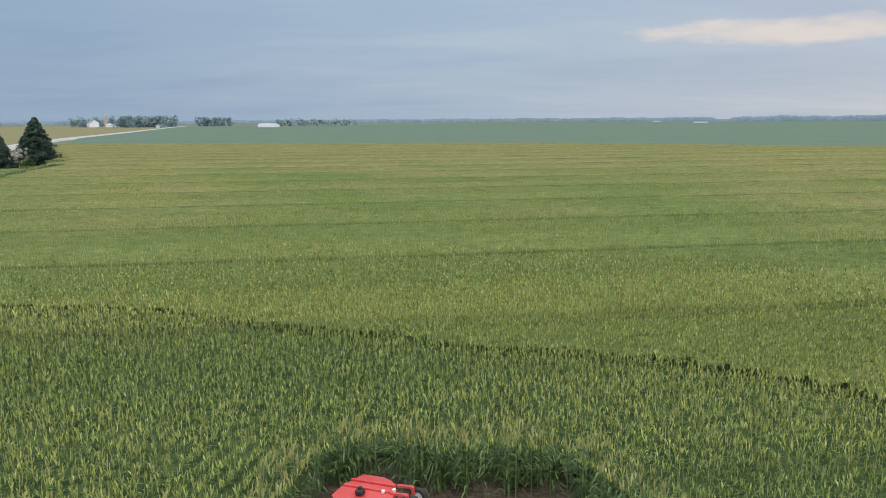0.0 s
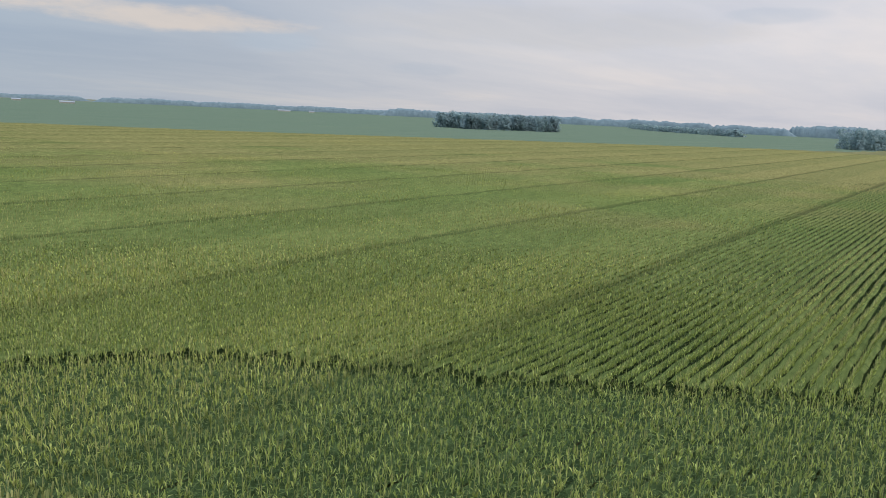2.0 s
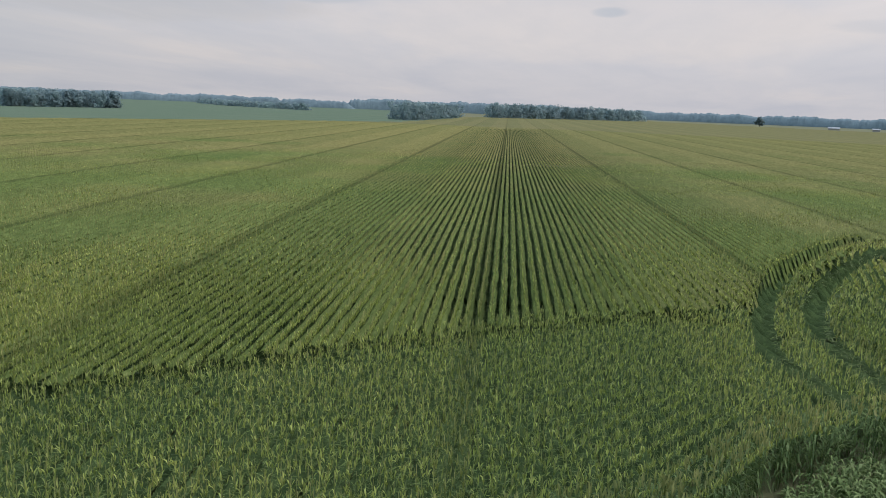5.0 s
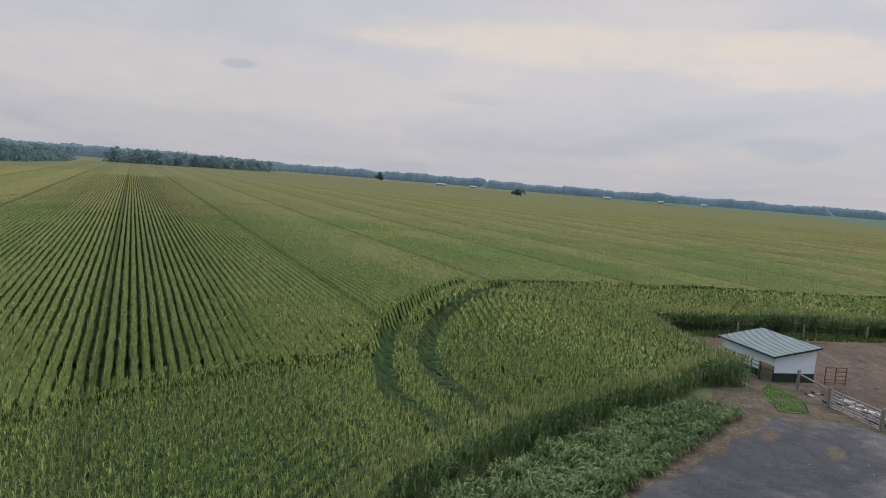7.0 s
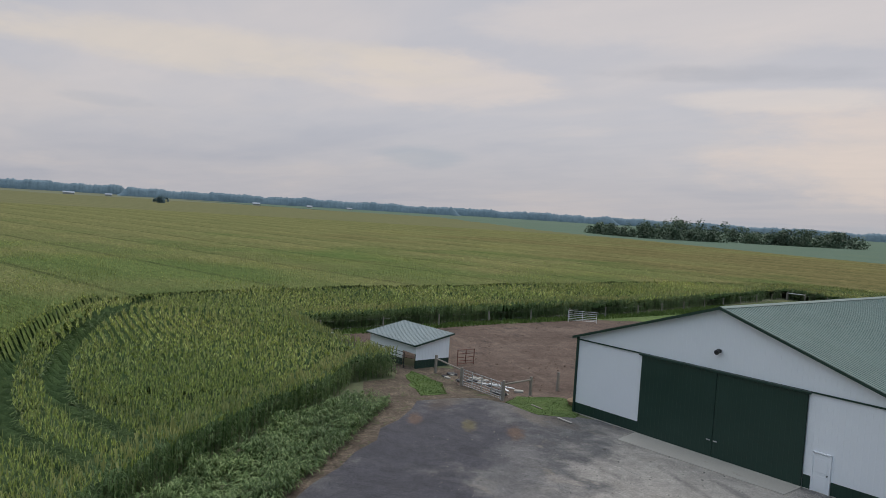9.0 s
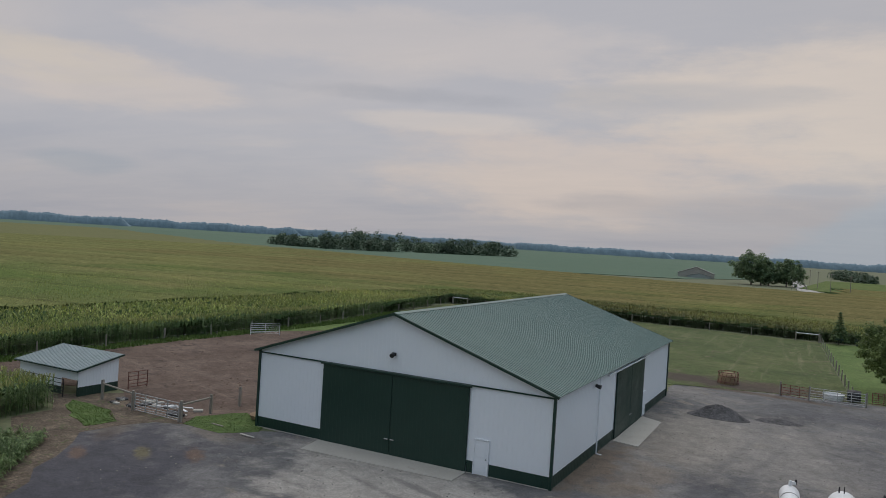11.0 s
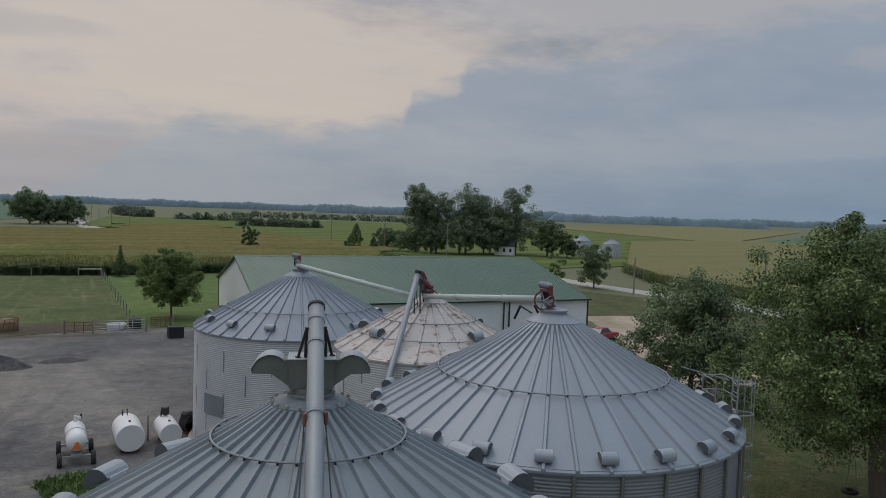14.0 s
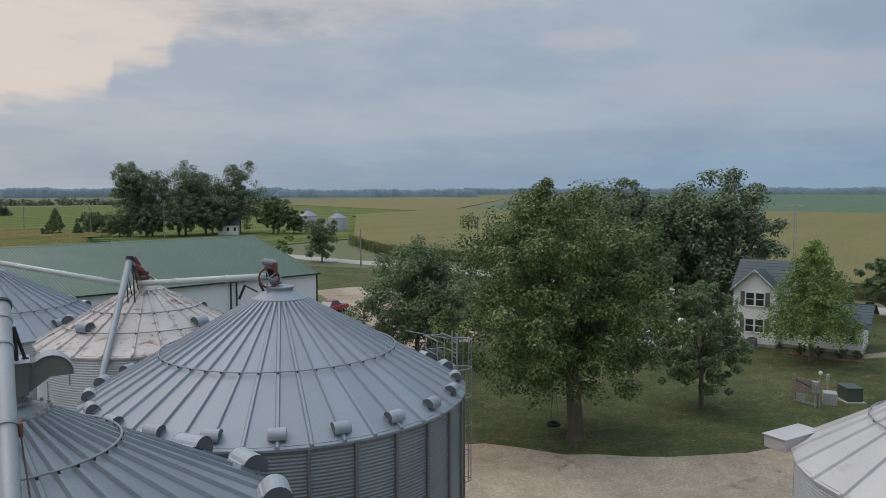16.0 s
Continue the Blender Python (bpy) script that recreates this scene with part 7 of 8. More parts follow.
# ---------------------------------------------------------------- weeds by the drive
def weed_templates():
    """Tall weeds: many narrow leaves that rise and droop at the tip."""
    out = []
    for k in range(7):
        r = np.random.default_rng(300 + k); vs, fs = [], []
        for i in range(13):
            h = r.uniform(0.15, 0.85); a = r.uniform(0, 6.28); d = np.array([math.cos(a), math.sin(a)]); p = np.array([-d[1], d[0]])
            l, w, up = r.uniform(0.20, 0.42), r.uniform(0.026, 0.046), r.uniform(0.45, 0.95); n0 = len(vs)
            for j, t in enumerate((0.0, 0.4, 0.75, 1.0)):
                ww = w * (0.6, 1.0, 0.75, 0.12)[j]; c = d * l * t; z = h + l * (up * 1.6 * t - 1.9 * up * t * t)
                vs += [(*(c + p * ww), z), (*(c - p * ww), z + 0.008)]
            fs += [(n0 + 2 * j, n0 + 2 * j + 1, n0 + 2 * j + 3, n0 + 2 * j + 2) for j in range(3)]
        out.append((np.array(vs, np.float32), np.array(fs, np.int32), np.zeros(len(fs), np.int32)))
    return out


WEEDS = [(24.5, -5.0), (28.2, -5.6), (34.5, -13.3), (39.5, -20.1), (42.6, -25.6), (43.5, -29.3), (41.6, -29.8), (38.6, -26.2), (35.4, -22.6), (31.5, -17.6), (27, -13), (22, -8)]
wx, wy = rng.uniform(22, 45, 9000), rng.uniform(-31, -4, 9000)
ok = inside(wx, wy, WEEDS); wx, wy = wx[ok], wy[ok]
tagged(part("tall_weeds", scatter("tall_weeds", weed_templates(), wx, wy, 0.55 + 0.9 * vnoise(wx, wy, 1.3) * rng.uniform(0.5, 1.4, len(wx)), rng.uniform(0.7, 1.3, len(wx)), ["weed"]), None), "bank of tall pale-green broadleaf weeds", "weeds", "", "stuff")


def grass_tufts(name, poly, n, h, mat, label, seed):
    r = np.random.default_rng(seed); P = np.array(poly); lo, hi = P.min(0), P.max(0)
    x, y = r.uniform(lo[0], hi[0], n), r.uniform(lo[1], hi[1], n); ok = inside(x, y, poly); x, y = x[ok], y[ok]
    k = len(x); a = r.uniform(0, 6.28, k); hh = h * r.uniform(0.5, 1.3, k); w = h * 0.35
    V = np.zeros((k, 4, 3))
    V[:, 0] = np.stack([x - np.cos(a) * w, y - np.sin(a) * w, 0 * x + 0.02], 1); V[:, 1] = np.stack([x + np.cos(a) * w, y + np.sin(a) * w, 0 * x + 0.02], 1)
    lx, ly = r.normal(0, h * 0.4, k), r.normal(0, h * 0.4, k)
    V[:, 2] = np.stack([x + np.cos(a) * w * 0.4 + lx, y + np.sin(a) * w * 0.4 + ly, hh + 0.02], 1); V[:, 3] = np.stack([x - np.cos(a) * w * 0.4 + lx, y - np.sin(a) * w * 0.4 + ly, hh + 0.02], 1)
    return tagged(part(name, array_mesh(name, V.reshape(-1, 3), np.arange(4 * k).reshape(-1, 4), [mat]), None), label, "grass", "", "stuff")


M["blade"] = leaves("grass_blades", (0.070, 0.100, 0.032), (0.088, 0.120, 0.040), (0.110, 0.140, 0.050), 0.22, 0.2)
M["blade_bright"] = leaves("bright_grass_blades", (0.066, 0.110, 0.030), (0.092, 0.142, 0.040), (0.125, 0.176, 0.052), 0.3, 0.25)
M["blade_dry"] = leaves("dry_grass_blades", (0.120, 0.150, 0.050), (0.145, 0.168, 0.060), (0.170, 0.180, 0.075), 0.12, 0.2)
grass_tufts("lawn_grass", [(-27.9, -28.2), (-29.9, -26.4), (-31.6, -22.4), (-35.2, -18.2), (-38.4, -15.8), (-60, -6), (-66, -30), (-46, -46), (-36, -34)], 30000, 0.06, "blade", "short uneven lawn grass", 1)
grass_tufts("verge_tufts", [(65.6, -38), (68.2, -37), (68.0, -60), (66.8, -90), (69.3, -118), (64, -112), (64.6, -78), (65.9, -62)], 9000, 0.30, "blade_bright", "long grass along the pen fence", 3)
grass_tufts("drive_tufts", [(33.2, -39.2), (35, -37.3), (38.4, -37.6), (39.2, -39.5), (37.4, -42.5), (34.6, -42.5)], 5000, 0.06, "blade_bright", "bright grass beside the barn", 4)
grass_tufts("shed_tufts", [(42.5, -33.0), (47.6, -35.4), (49.3, -37.2), (44.8, -36.9), (42.2, -35.2)], 5000, 0.07, "blade_bright", "bright grass between corn and shed", 5)
grass_tufts("bin_weeds", [(-1.0, -33), (1.9, -36.8), (2.8, -39.6), (0.6, -40.6), (-2.4, -39.5), (-5, -36)], 5000, 0.3, "weed", "weedy grass below the tanks", 6)


def loose_stones(name, poly, n, lo, hi, mat, label, seed):
    """Small angular stones strewn over the ground."""
    r = np.random.default_rng(seed); P = np.array(poly); a0, a1 = P.min(0), P.max(0)
    x, y = r.uniform(a0[0], a1[0], n), r.uniform(a0[1], a1[1], n); ok = inside(x, y, poly); x, y = x[ok], y[ok]
    k = len(x); s_ = lo + (hi - lo) * r.uniform(0, 1, k) ** 3; a = r.uniform(0, 6.28, k)
    V = np.zeros((k, 5, 3))
    for j in range(4):
        t = a + j * 1.5708; q = s_ * r.uniform(0.6, 1.1, k)
        V[:, j] = np.stack([x + np.cos(t) * q, y + np.sin(t) * q, np.full(k, 0.02)], 1)
    V[:, 4] = np.stack([x + s_ * r.uniform(-0.3, 0.3, k), y + s_ * r.uniform(-0.3, 0.3, k), 0.03 + s_ * r.uniform(0.4, 0.8, k)], 1)
    q = np.array([(0, 1, 4), (1, 2, 4), (2, 3, 4), (3, 0, 4)])
    F = (q[None] + (np.arange(k) * 5)[:, None, None]).reshape(-1, 3)
    return tagged(part(name, array_mesh(name, V.reshape(-1, 3), F, [mat]), None), label, "stones", "", "stuff")


M["stone"] = leaves("loose_stone", (0.075, 0.072, 0.07), (0.140, 0.132, 0.124), (0.235, 0.222, 0.205), 0.3, 0.0, 0.9)
loose_stones("yard_stones", [(12.6, -40), (12.8, -81), (4, -82), (-8, -82), (-9, -60), (1, -40), (8, -33), (24, -21), (34, -26), (39, -35), (33, -39)], 9000, 0.02, 0.10, "stone", "loose stones strewn over the gravel yard", 31)
loose_stones("drive_stones", [(-22, -28), (-28, -28), (-31, -23), (-38, -16), (-48, -9), (-30, -4), (-20, -14)], 900, 0.02, 0.06, "stone", "loose limestone chips on the drive", 32)
loose_stones("pen_clods", [(37, -42), (50, -43), (65, -41), (65, -76), (58, -88), (45, -94), (37, -88)], 2500, 0.04, 0.22, "dirt", "dark clods of trodden earth", 33)


# ---------------------------------------------------------------- house
def sash(parent, c, w, h, m, shutters=True):
    """A double-hung window with frame, sill, panes and shutters, on a wall facing local -y."""
    x, z = c
    wn_ = part("window", Geo().box((x, -0.03, z), (w, 0.06, h)), "house_white", parent, m=m)
    part("window_frame", Geo().box((x - w / 2, -0.07, z), (0.07, 0.06, h + 0.14)).box((x + w / 2, -0.07, z), (0.07, 0.06, h + 0.14)).box((x, -0.07, z + h / 2), (w + 0.14, 0.06, 0.08)).box((x, -0.08, z), (w, 0.05, 0.05)), "house_white", wn_)
    part("sill", Geo().box((x, -0.09, z - h / 2 - 0.03), (w + 0.2, 0.14, 0.07), bevel=0.01), "house_white", wn_)
    for s in (-0.25, 0.25): part("pane", Geo().box((x, -0.065, z + s * h), (w - 0.10, 0.012, h / 2 - 0.07)), "glass", wn_)
    return wn_


def shutter(parent, x, z, h, m):
    g = Geo().box((x, -0.06, z), (0.34, 0.05, h + 0.1), bevel=0.01)
    for i in range(9): g.box((x, -0.09, z - h / 2 + 0.06 + i * (h - 0.05) / 9), (0.26, 0.02, h / 9 * 0.6))
    part("shutter", g, "shutter", parent, "grey louvred shutter", m=m)


def lap_wall(parent, w, z0, zt, m, name="siding_board"):
    """Lapped boards, each a little proud at its lower edge; zt gives the wall's half-width at a height."""
    z = z0
    while z < zt(None):
        a, b = zt(z)
        if b - a > 0.05:
            part(name, Geo().add([(a, -0.035, z), (b, -0.035, z), (b, -0.008, z + 0.2), (a, -0.008, z + 0.2), (a, 0.0, z), (b, 0.0, z)], [(0, 1, 2, 3), (4, 5, 1, 0)]), "house_white", parent, m=m)
        z += 0.2


def slate_roof(parent, length, run, rise, m, mat="shingle", over=0.35, courses=9):
    """A roof slope in stepped courses: eave along local y, rising to local +x."""
    L = math.hypot(run, rise) + over; ang = math.atan2(rise, run)
    me = Geo().box((0, length / 2, 0), (L / courses * 1.06, length + 0.5, 0.045), rot=Matrix.Rotation(radians(2.0), 4, "Y")).mesh("roof_course", mat)
    for i in range(courses):
        part("roof_course", me, None, parent, m=m @ Matrix.Rotation(-ang, 4, "Y") @ Matrix.Translation((-over + (i + 0.5) * L / courses, 0, 0.06)))


house = thing("farmhouse", "white two-storey farmhouse with dark green-grey roof", "house", pose(-65.1, -25.2, 0, 0, 0, 10))
# local: +x east, y north. Front gable wing at x 0, main block behind it, low wing to the north
part("wall", Geo().prism([(-8.2, -3.7), (-2.0, -3.7), (-2.0, 0.6), (-8.2, 0.6)], 0, 5.0).add([(-8.2, -3.7, 5.0), (-2.0, -3.7, 5.0), (-5.1, -3.7, 7.1), (-8.2, 0.6, 5.0), (-2.0, 0.6, 5.0), (-5.1, 0.6, 7.1)], [(0, 1, 2), (5, 4, 3)]), "house_white", house)
part("wall", Geo().prism([(-2.4, -3.3), (0, -3.3), (0, 0.2), (-2.4, 0.2)], 0, 4.9).add([(0, -3.3, 4.9), (0, 0.2, 4.9), (0, -1.55, 6.55), (-3, -1.55, 6.55)], [(0, 1, 2)]), "house_white", house)
part("wall", Geo().prism([(-6.5, 0.6), (-1.2, 0.6), (-1.2, 6.6), (-6.5, 6.6)], 0, 2.7), "house_white", house)
fe = pose(0, -3.3, 0, 0, 0, 90)
lap_wall(house, 3.5, 0.3, lambda z: 6.5 if z is None else ((0.0, 3.5) if z < 4.8 else (max(0, (z - 4.8) * 1.03), 3.5 - max(0, (z - 4.8) * 1.03))), fe)
lap_wall(house, 6.0, 0.3, lambda z: 2.6 if z is None else (0.0, 6.0), pose(-1.2, 0.6, 0, 0, 0, 90))
lap_wall(house, 6.2, 0.3, lambda z: 5.0 if z is None else (0.0, 6.2), pose(-8.2, -3.7, 0))
part("foundation", Geo().box((-1.2, -1.55, 0.14), (2.5, 3.6, 0.3)).box((-3.8, 3.6, 0.14), (5.4, 6.1, 0.3)), "concrete", house)
for z, h in ((4.15, 1.15), (1.85, 1.15)):
    for x in (1.40, 2.20): sash(house, (x, z), 0.72, h, fe)
    shutter(house, 0.78, z, h, fe); shutter(house, 2.82, z, h, fe)
slate_roof(house, 4.3, 3.1, 2.1, pose(-2.0, 0.6, 5.0, 0, 0, 180))
slate_roof(house, 4.3, 3.1, 2.1, pose(-8.2, -3.7, 5.0))
# low kitchen wing on the south side
part("wall", Geo().prism([(-7.6, -6.4), (-3.0, -6.4), (-3.0, -3.7), (-7.6, -3.7)], 0, 2.6), "house_white", house)
slate_roof(house, 4.6, 2.7, 1.2, pose(-3.0, -6.4, 2.65, 0, 0, 90), over=0.3, courses=6)
# gable wing roof slopes, running east
slate_roof(house, 2.9, 1.75, 1.65, pose(-2.6, -3.3, 4.9, 0, 0, 90) @ Matrix.Scale(-1, 4, (0, 1, 0)), over=0.3, courses=6)
slate_roof(house, 2.9, 1.75, 1.65, pose(0.2, 0.2, 4.9, 0, 0, -90) @ Matrix.Scale(-1, 4, (0, 1, 0)) @ pose(0, 0, 0), over=0.3, courses=6)
for s in (-1, 1):
    part("bargeboard", Geo().box((0.30, -1.55 + s * 1.0, 5.72), (0.06, 2.75, 0.16), rot=Matrix.Rotation(-s * math.atan2(1.65, 1.75), 4, "X")), "house_white", house)
slate_roof(house, 6.6, 2.8, 1.1, pose(-1.2, 7.0, 2.75, 0, 0, 180), over=0.3, courses=7)
slate_roof(house, 6.6, 2.8, 1.1, pose(-6.6, 0.5, 2.75), over=0.3, courses=7)
part("gable_wall", Geo().add([(-6.5, 6.6, 2.7), (-1.2, 6.6, 2.7), (-3.85, 6.6, 3.8)], [(0, 1, 2)]), "house_white", house)
part("porch_floor", Geo().box((-0.3, 5.9, 0.28), (2.2, 2.0, 0.14), bevel=0.02).box((0.95, 5.9, 0.12), (0.5, 1.6, 0.2), bevel=0.02), "shutter", house, "grey porch floor and step")
for p in ((0.6, 5.1), (0.6, 6.8)):
    part("porch_post", Geo().box((p[0], p[1], 1.4), (0.16, 0.16, 2.3), bevel=0.02), "house_white", house, "white porch post")
part("porch_gable", Geo().add([(0.75, 4.7, 2.5), (0.75, 7.1, 2.5), (0.75, 5.9, 3.35), (-2, 4.7, 2.5), (-2, 7.1, 2.5), (-2, 5.9, 3.35)], [(0, 1, 2), (5, 4, 3), (0, 2, 5, 3), (2, 1, 4, 5)]), "house_white", house)
for s in (-1, 1):
    part("porch_roof", Geo().box((-0.6, 5.9 + s * 0.68, 2.95), (3.1, 1.65, 0.06), rot=Matrix.Rotation(-s * math.atan2(0.85, 1.2), 4, "X")), "shingle", house)
sash(house, (0.9, 1.5), 0.5, 1.0, pose(-1.2, 5.0, 0, 0, 0, 90))
ac = thing("air_conditioner", "dark grey air conditioner unit beside the house", "air conditioner", pose(-64.2, -26.6, 0, 0, 0, 10))
part("case", Geo().box((0, 0, 0.42), (0.75, 0.75, 0.80), bevel=0.03), "shutter", ac)
part("grille", Geo().lathe([(0.05, 0.83), (0.30, 0.83), (0.30, 0.86), (0.05, 0.86)], 16), "black", ac)
part("pad", Geo().box((0, 0, 0.05), (0.9, 0.9, 0.08)), "concrete", ac)
tagged(part("flower_bed", Geo().prism(wavy([(-64.6, -23.5), (-63.4, -23.2), (-64.4, -17.8), (-65.6, -18.2)], 0.1, 0.8, 3), 0.0, 0.09), "mulch"), "brown mulch bed along the house wall", "flower bed", "", "structure")
for i, (x, y) in enumerate([(-64.2, -22.6), (-64.5, -21.2), (-64.9, -19.6), (-65.2, -18.6)]):
    broadleaf("small shrub in the house bed", x, y, 0.9, 0.5, 0.05, 0.04, "hedge", 12, 40, 0.14, 400 + i, name="shrub", category="shrub", group="shrubs along the house")
sheet("front_walk", [(-66.0, -19.6), (-66.0, -18.4), (-74, -13.5), (-76, -15)], 0.07, "drive", "pale walk leading to the porch", "walk")
tower = thing("antenna_tower", "thin lattice antenna tower beside the house", "antenna", pose(-66.6, -24.2, 0))
for i in range(3):
    a = i * 2.094
    part("leg", Geo().tube((0.17 * math.cos(a), 0.17 * math.sin(a), 0), (0.10 * math.cos(a), 0.10 * math.sin(a), 12.3), 0.022, 0.018, 6), "steel", tower)
for i in range(20):
    a = i * 2.094; z = 0.4 + i * 0.6; b = a + 2.094
    part("brace", Geo().tube((0.16 * math.cos(a), 0.16 * math.sin(a), z), (0.15 * math.cos(b), 0.15 * math.sin(b), z + 0.55), 0.012, 0.012, 5), "steel", tower)
part("aerial", Geo().tube((-1.1, -0.4, 12.2), (1.2, 0.4, 12.35), 0.02, 0.02, 6).tube((-0.8, 0.4, 12.25), (-0.5, -0.9, 12.25), 0.012, 0.012, 5).tube((0.3, 0.8, 12.3), (0.6, -0.6, 12.3), 0.012, 0.012, 5), "steel", tower)

# utility panel and cabinets on the lawn
panel = thing("meter_board", "weathered utility meter board standing on the lawn", "meter board", pose(-49.3, -17.0, 0, 0, 0, 78))
for x in (-0.85, 0.85): part("post", Geo().box((x, 0, 0.9), (0.14, 0.14, 1.8), bevel=0.02), "wood_grey", panel)
for i in range(4): part("board", Geo().box((0, -0.02, 0.85 + 0.24 * i), (1.84, 0.05, 0.225), bevel=0.008), "wood_grey", panel)
part("lower_frame", Geo().box((0, -0.02, 0.18), (1.8, 0.06, 0.10)).box((-0.3, -0.04, 0.48), (0.6, 0.08, 0.42)), "meter_grey", panel)
part("meter_box", Geo().box((0.72, -0.16, 1.35), (0.42, 0.22, 0.75), bevel=0.03).tube((0.72, -0.27, 1.45), (0.72, -0.36, 1.45), 0.14, 0.13, 14), "meter_grey", panel, "grey electric meter box")
part("conduit", Geo().tube((0.72, -0.14, 0.02), (0.72, -0.14, 1.0), 0.06, 0.06, 8).tube((0.95, -0.1, 0.02), (0.95, -0.1, 2.2), 0.035, 0.035, 8), "meter_grey", panel)
part("lamp_globe", Geo().lathe([(0.01, 2.15), (0.10, 2.2), (0.12, 2.3), (0.08, 2.4), (0.01, 2.42)], 12, m=Matrix.Translation((0.95, -0.1, 0))), "tank_white", panel, "white round cap on a conduit", smooth=True)
part("diagonal", Geo().tube((-0.7, -0.06, 1.55), (0.5, -0.06, 1.2), 0.025, 0.025, 6), "black", panel)
cab = thing("transformer", "green pad-mounted transformer cabinet on the lawn", "transformer", pose(-52.2, -15.3, 0, 0, 0, 45))
part("case", Geo().box((0, 0, 0.55), (1.35, 1.0, 0.85), bevel=0.05), "cabinet_green", cab)
part("lid", Geo().box((0, 0, 1.0), (1.42, 1.08, 0.07), bevel=0.02), "cabinet_green", cab)
part("pad", Geo().box((0, 0, 0.07), (1.6, 1.3, 0.14), bevel=0.01), "concrete", cab)
gas = tagged(part("gas_meter", Geo().tube((-51.7, -16.5, 0), (-51.7, -16.5, 1.3), 0.05, 0.05, 8).box((-51.7, -16.5, 1.45), (0.22, 0.2, 0.45), bevel=0.04), "meter_grey"), "small grey pipe meter beside the cabinet", "meter")
crate = tagged(part("utility_box", Geo().box((-50.6, -16.0, 0.40), (0.9, 0.8, 0.8), rz=0.4, bevel=0.03), "meter_grey"), "pale grey utility box behind the meter board", "cabinet")
bird = thing("bird_house", "white bird house on a post", "bird house", pose(-56.6, -29.2, 0))
part("post", Geo().box((0, 0, 1.3), (0.10, 0.10, 2.6), bevel=0.01), "house_white", bird)
part("box", Geo().box((0, 0, 2.75), (0.5, 0.4, 0.4), bevel=0.01).add([(-0.32, -0.26, 2.95), (0.32, -0.26, 2.95), (0, -0.26, 3.2), (-0.32, 0.26, 2.95), (0.32, 0.26, 2.95), (0, 0.26, 3.2)], [(0, 1, 2), (5, 4, 3), (0, 2, 5, 3), (2, 1, 4, 5)]), "house_white", bird)
swing = thing("tyre_swing", "tyre swing hanging under the maple", "swing", pose(-33.6, -25.0, 0))
part("tyre", Geo().lathe([(0.30 + 0.10 * math.cos(a), 0.55 + 0.10 * math.sin(a)) for a in [i * math.pi / 4 for i in range(9)]], 20), "rubber", swing, smooth=True)
for i in range(3): part("rope", Geo().tube((0.3 * math.cos(i * 2.1), 0.3 * math.sin(i * 2.1), 0.6), (0, 0, 3.6), 0.012, 0.012, 5), "wood_grey", swing)


# ---------------------------------------------------------------- vehicles
def wheel_mesh(r, w):
    t = Geo().lathe([(r * 0.58, -w / 2), (r * 0.93, -w / 2), (r, -w * 0.3), (r, w * 0.3), (r * 0.93, w / 2), (r * 0.58, w / 2), (r * 0.58, -w / 2)], 22)
    m = Geo().lathe([(0.02, -w * 0.2), (r * 0.5, -w * 0.25), (r * 0.6, -w * 0.42), (r * 0.6, w * 0.42), (r * 0.5, w * 0.25), (0.02, w * 0.2)], 18)
    return t, m


def add_wheel(parent, m, r, w, rim="steel", tyre="rubber"):
    t, k = wheel_mesh(r, w)
    wh = part("wheel", k, rim, parent, m=m)
    part("tyre", t, tyre, wh, smooth=True)
    return wh


def car(label, paint, m, L=4.4, W=1.75, H=1.35):
    c = thing("car", label, "car", m)
    prof = [(-L / 2, 0.35), (-L / 2 + 0.05, 0.72), (-L * 0.22, 0.84), (L * 0.38, 0.86), (L / 2 - 0.04, 0.72), (L / 2, 0.35)]
    n = len(prof); vs = []
    for y, k in ((-W / 2, 0.97), (-W / 2 + 0.10, 1.0), (W / 2 - 0.10, 1.0), (W / 2, 0.97)): vs += [(p[0] * k, y, 0.35 + (p[1] - 0.35) * (1.0 if abs(y) < W / 2 - 0.05 else 0.82)) for p in prof]
    fs = [(j * n + i, j * n + i + 1, (j + 1) * n + i + 1, (j + 1) * n + i) for j in range(3) for i in range(n - 1)] + [tuple(range(n)), tuple(reversed(range(3 * n, 4 * n)))]
    part("body", Geo().add(vs, fs).box((0, 0, 0.33), (L * 0.93, W * 0.9, 0.14)), paint, c, smooth=False)
    cab_ = [(-L * 0.20, 0.82), (-L * 0.06, H), (L * 0.20, H), (L * 0.36, 0.84)]
    part("roof", Geo().box((L * 0.07, 0, H - 0.01), (L * 0.28, W * 0.68, 0.05), bevel=0.02), paint, c)
    vs = [(x, s * (W * 0.44 if z < 1 else W * 0.35), z - 0.02) for s in (-1, 1) for x, z in cab_]
    part("windows", Geo().add(vs, [(0, 1, 2, 3), (7, 6, 5, 4), (0, 4, 5, 1), (1, 5, 6, 2), (2, 6, 7, 3)]), "glass", c, "dark car glass")
    for x in (-L * 0.31, L * 0.31):
        for y in (-W / 2 + 0.08, W / 2 - 0.08): add_wheel(c, pose(x, y, 0.31, 90, 0, 0), 0.31, 0.2)
    for y in (-W * 0.33, W * 0.33):
        part("headlight", Geo().box((-L / 2 + 0.03, y, 0.62), (0.08, 0.32, 0.13), bevel=0.02), "tank_white", c)
        part("tail_light", Geo().box((L / 2 - 0.03, y, 0.62), (0.06, 0.30, 0.13), bevel=0.02), "motor", c)
    return c


car("red low sedan parked by the shop corner", "car_red", pose(-50.0, -67.6, 0.046, 0, 0, 20))
car("white car parked beyond the lawn trees", "tank_white", pose(-58.3, -32.8, 0.034, 0, 0, 15))

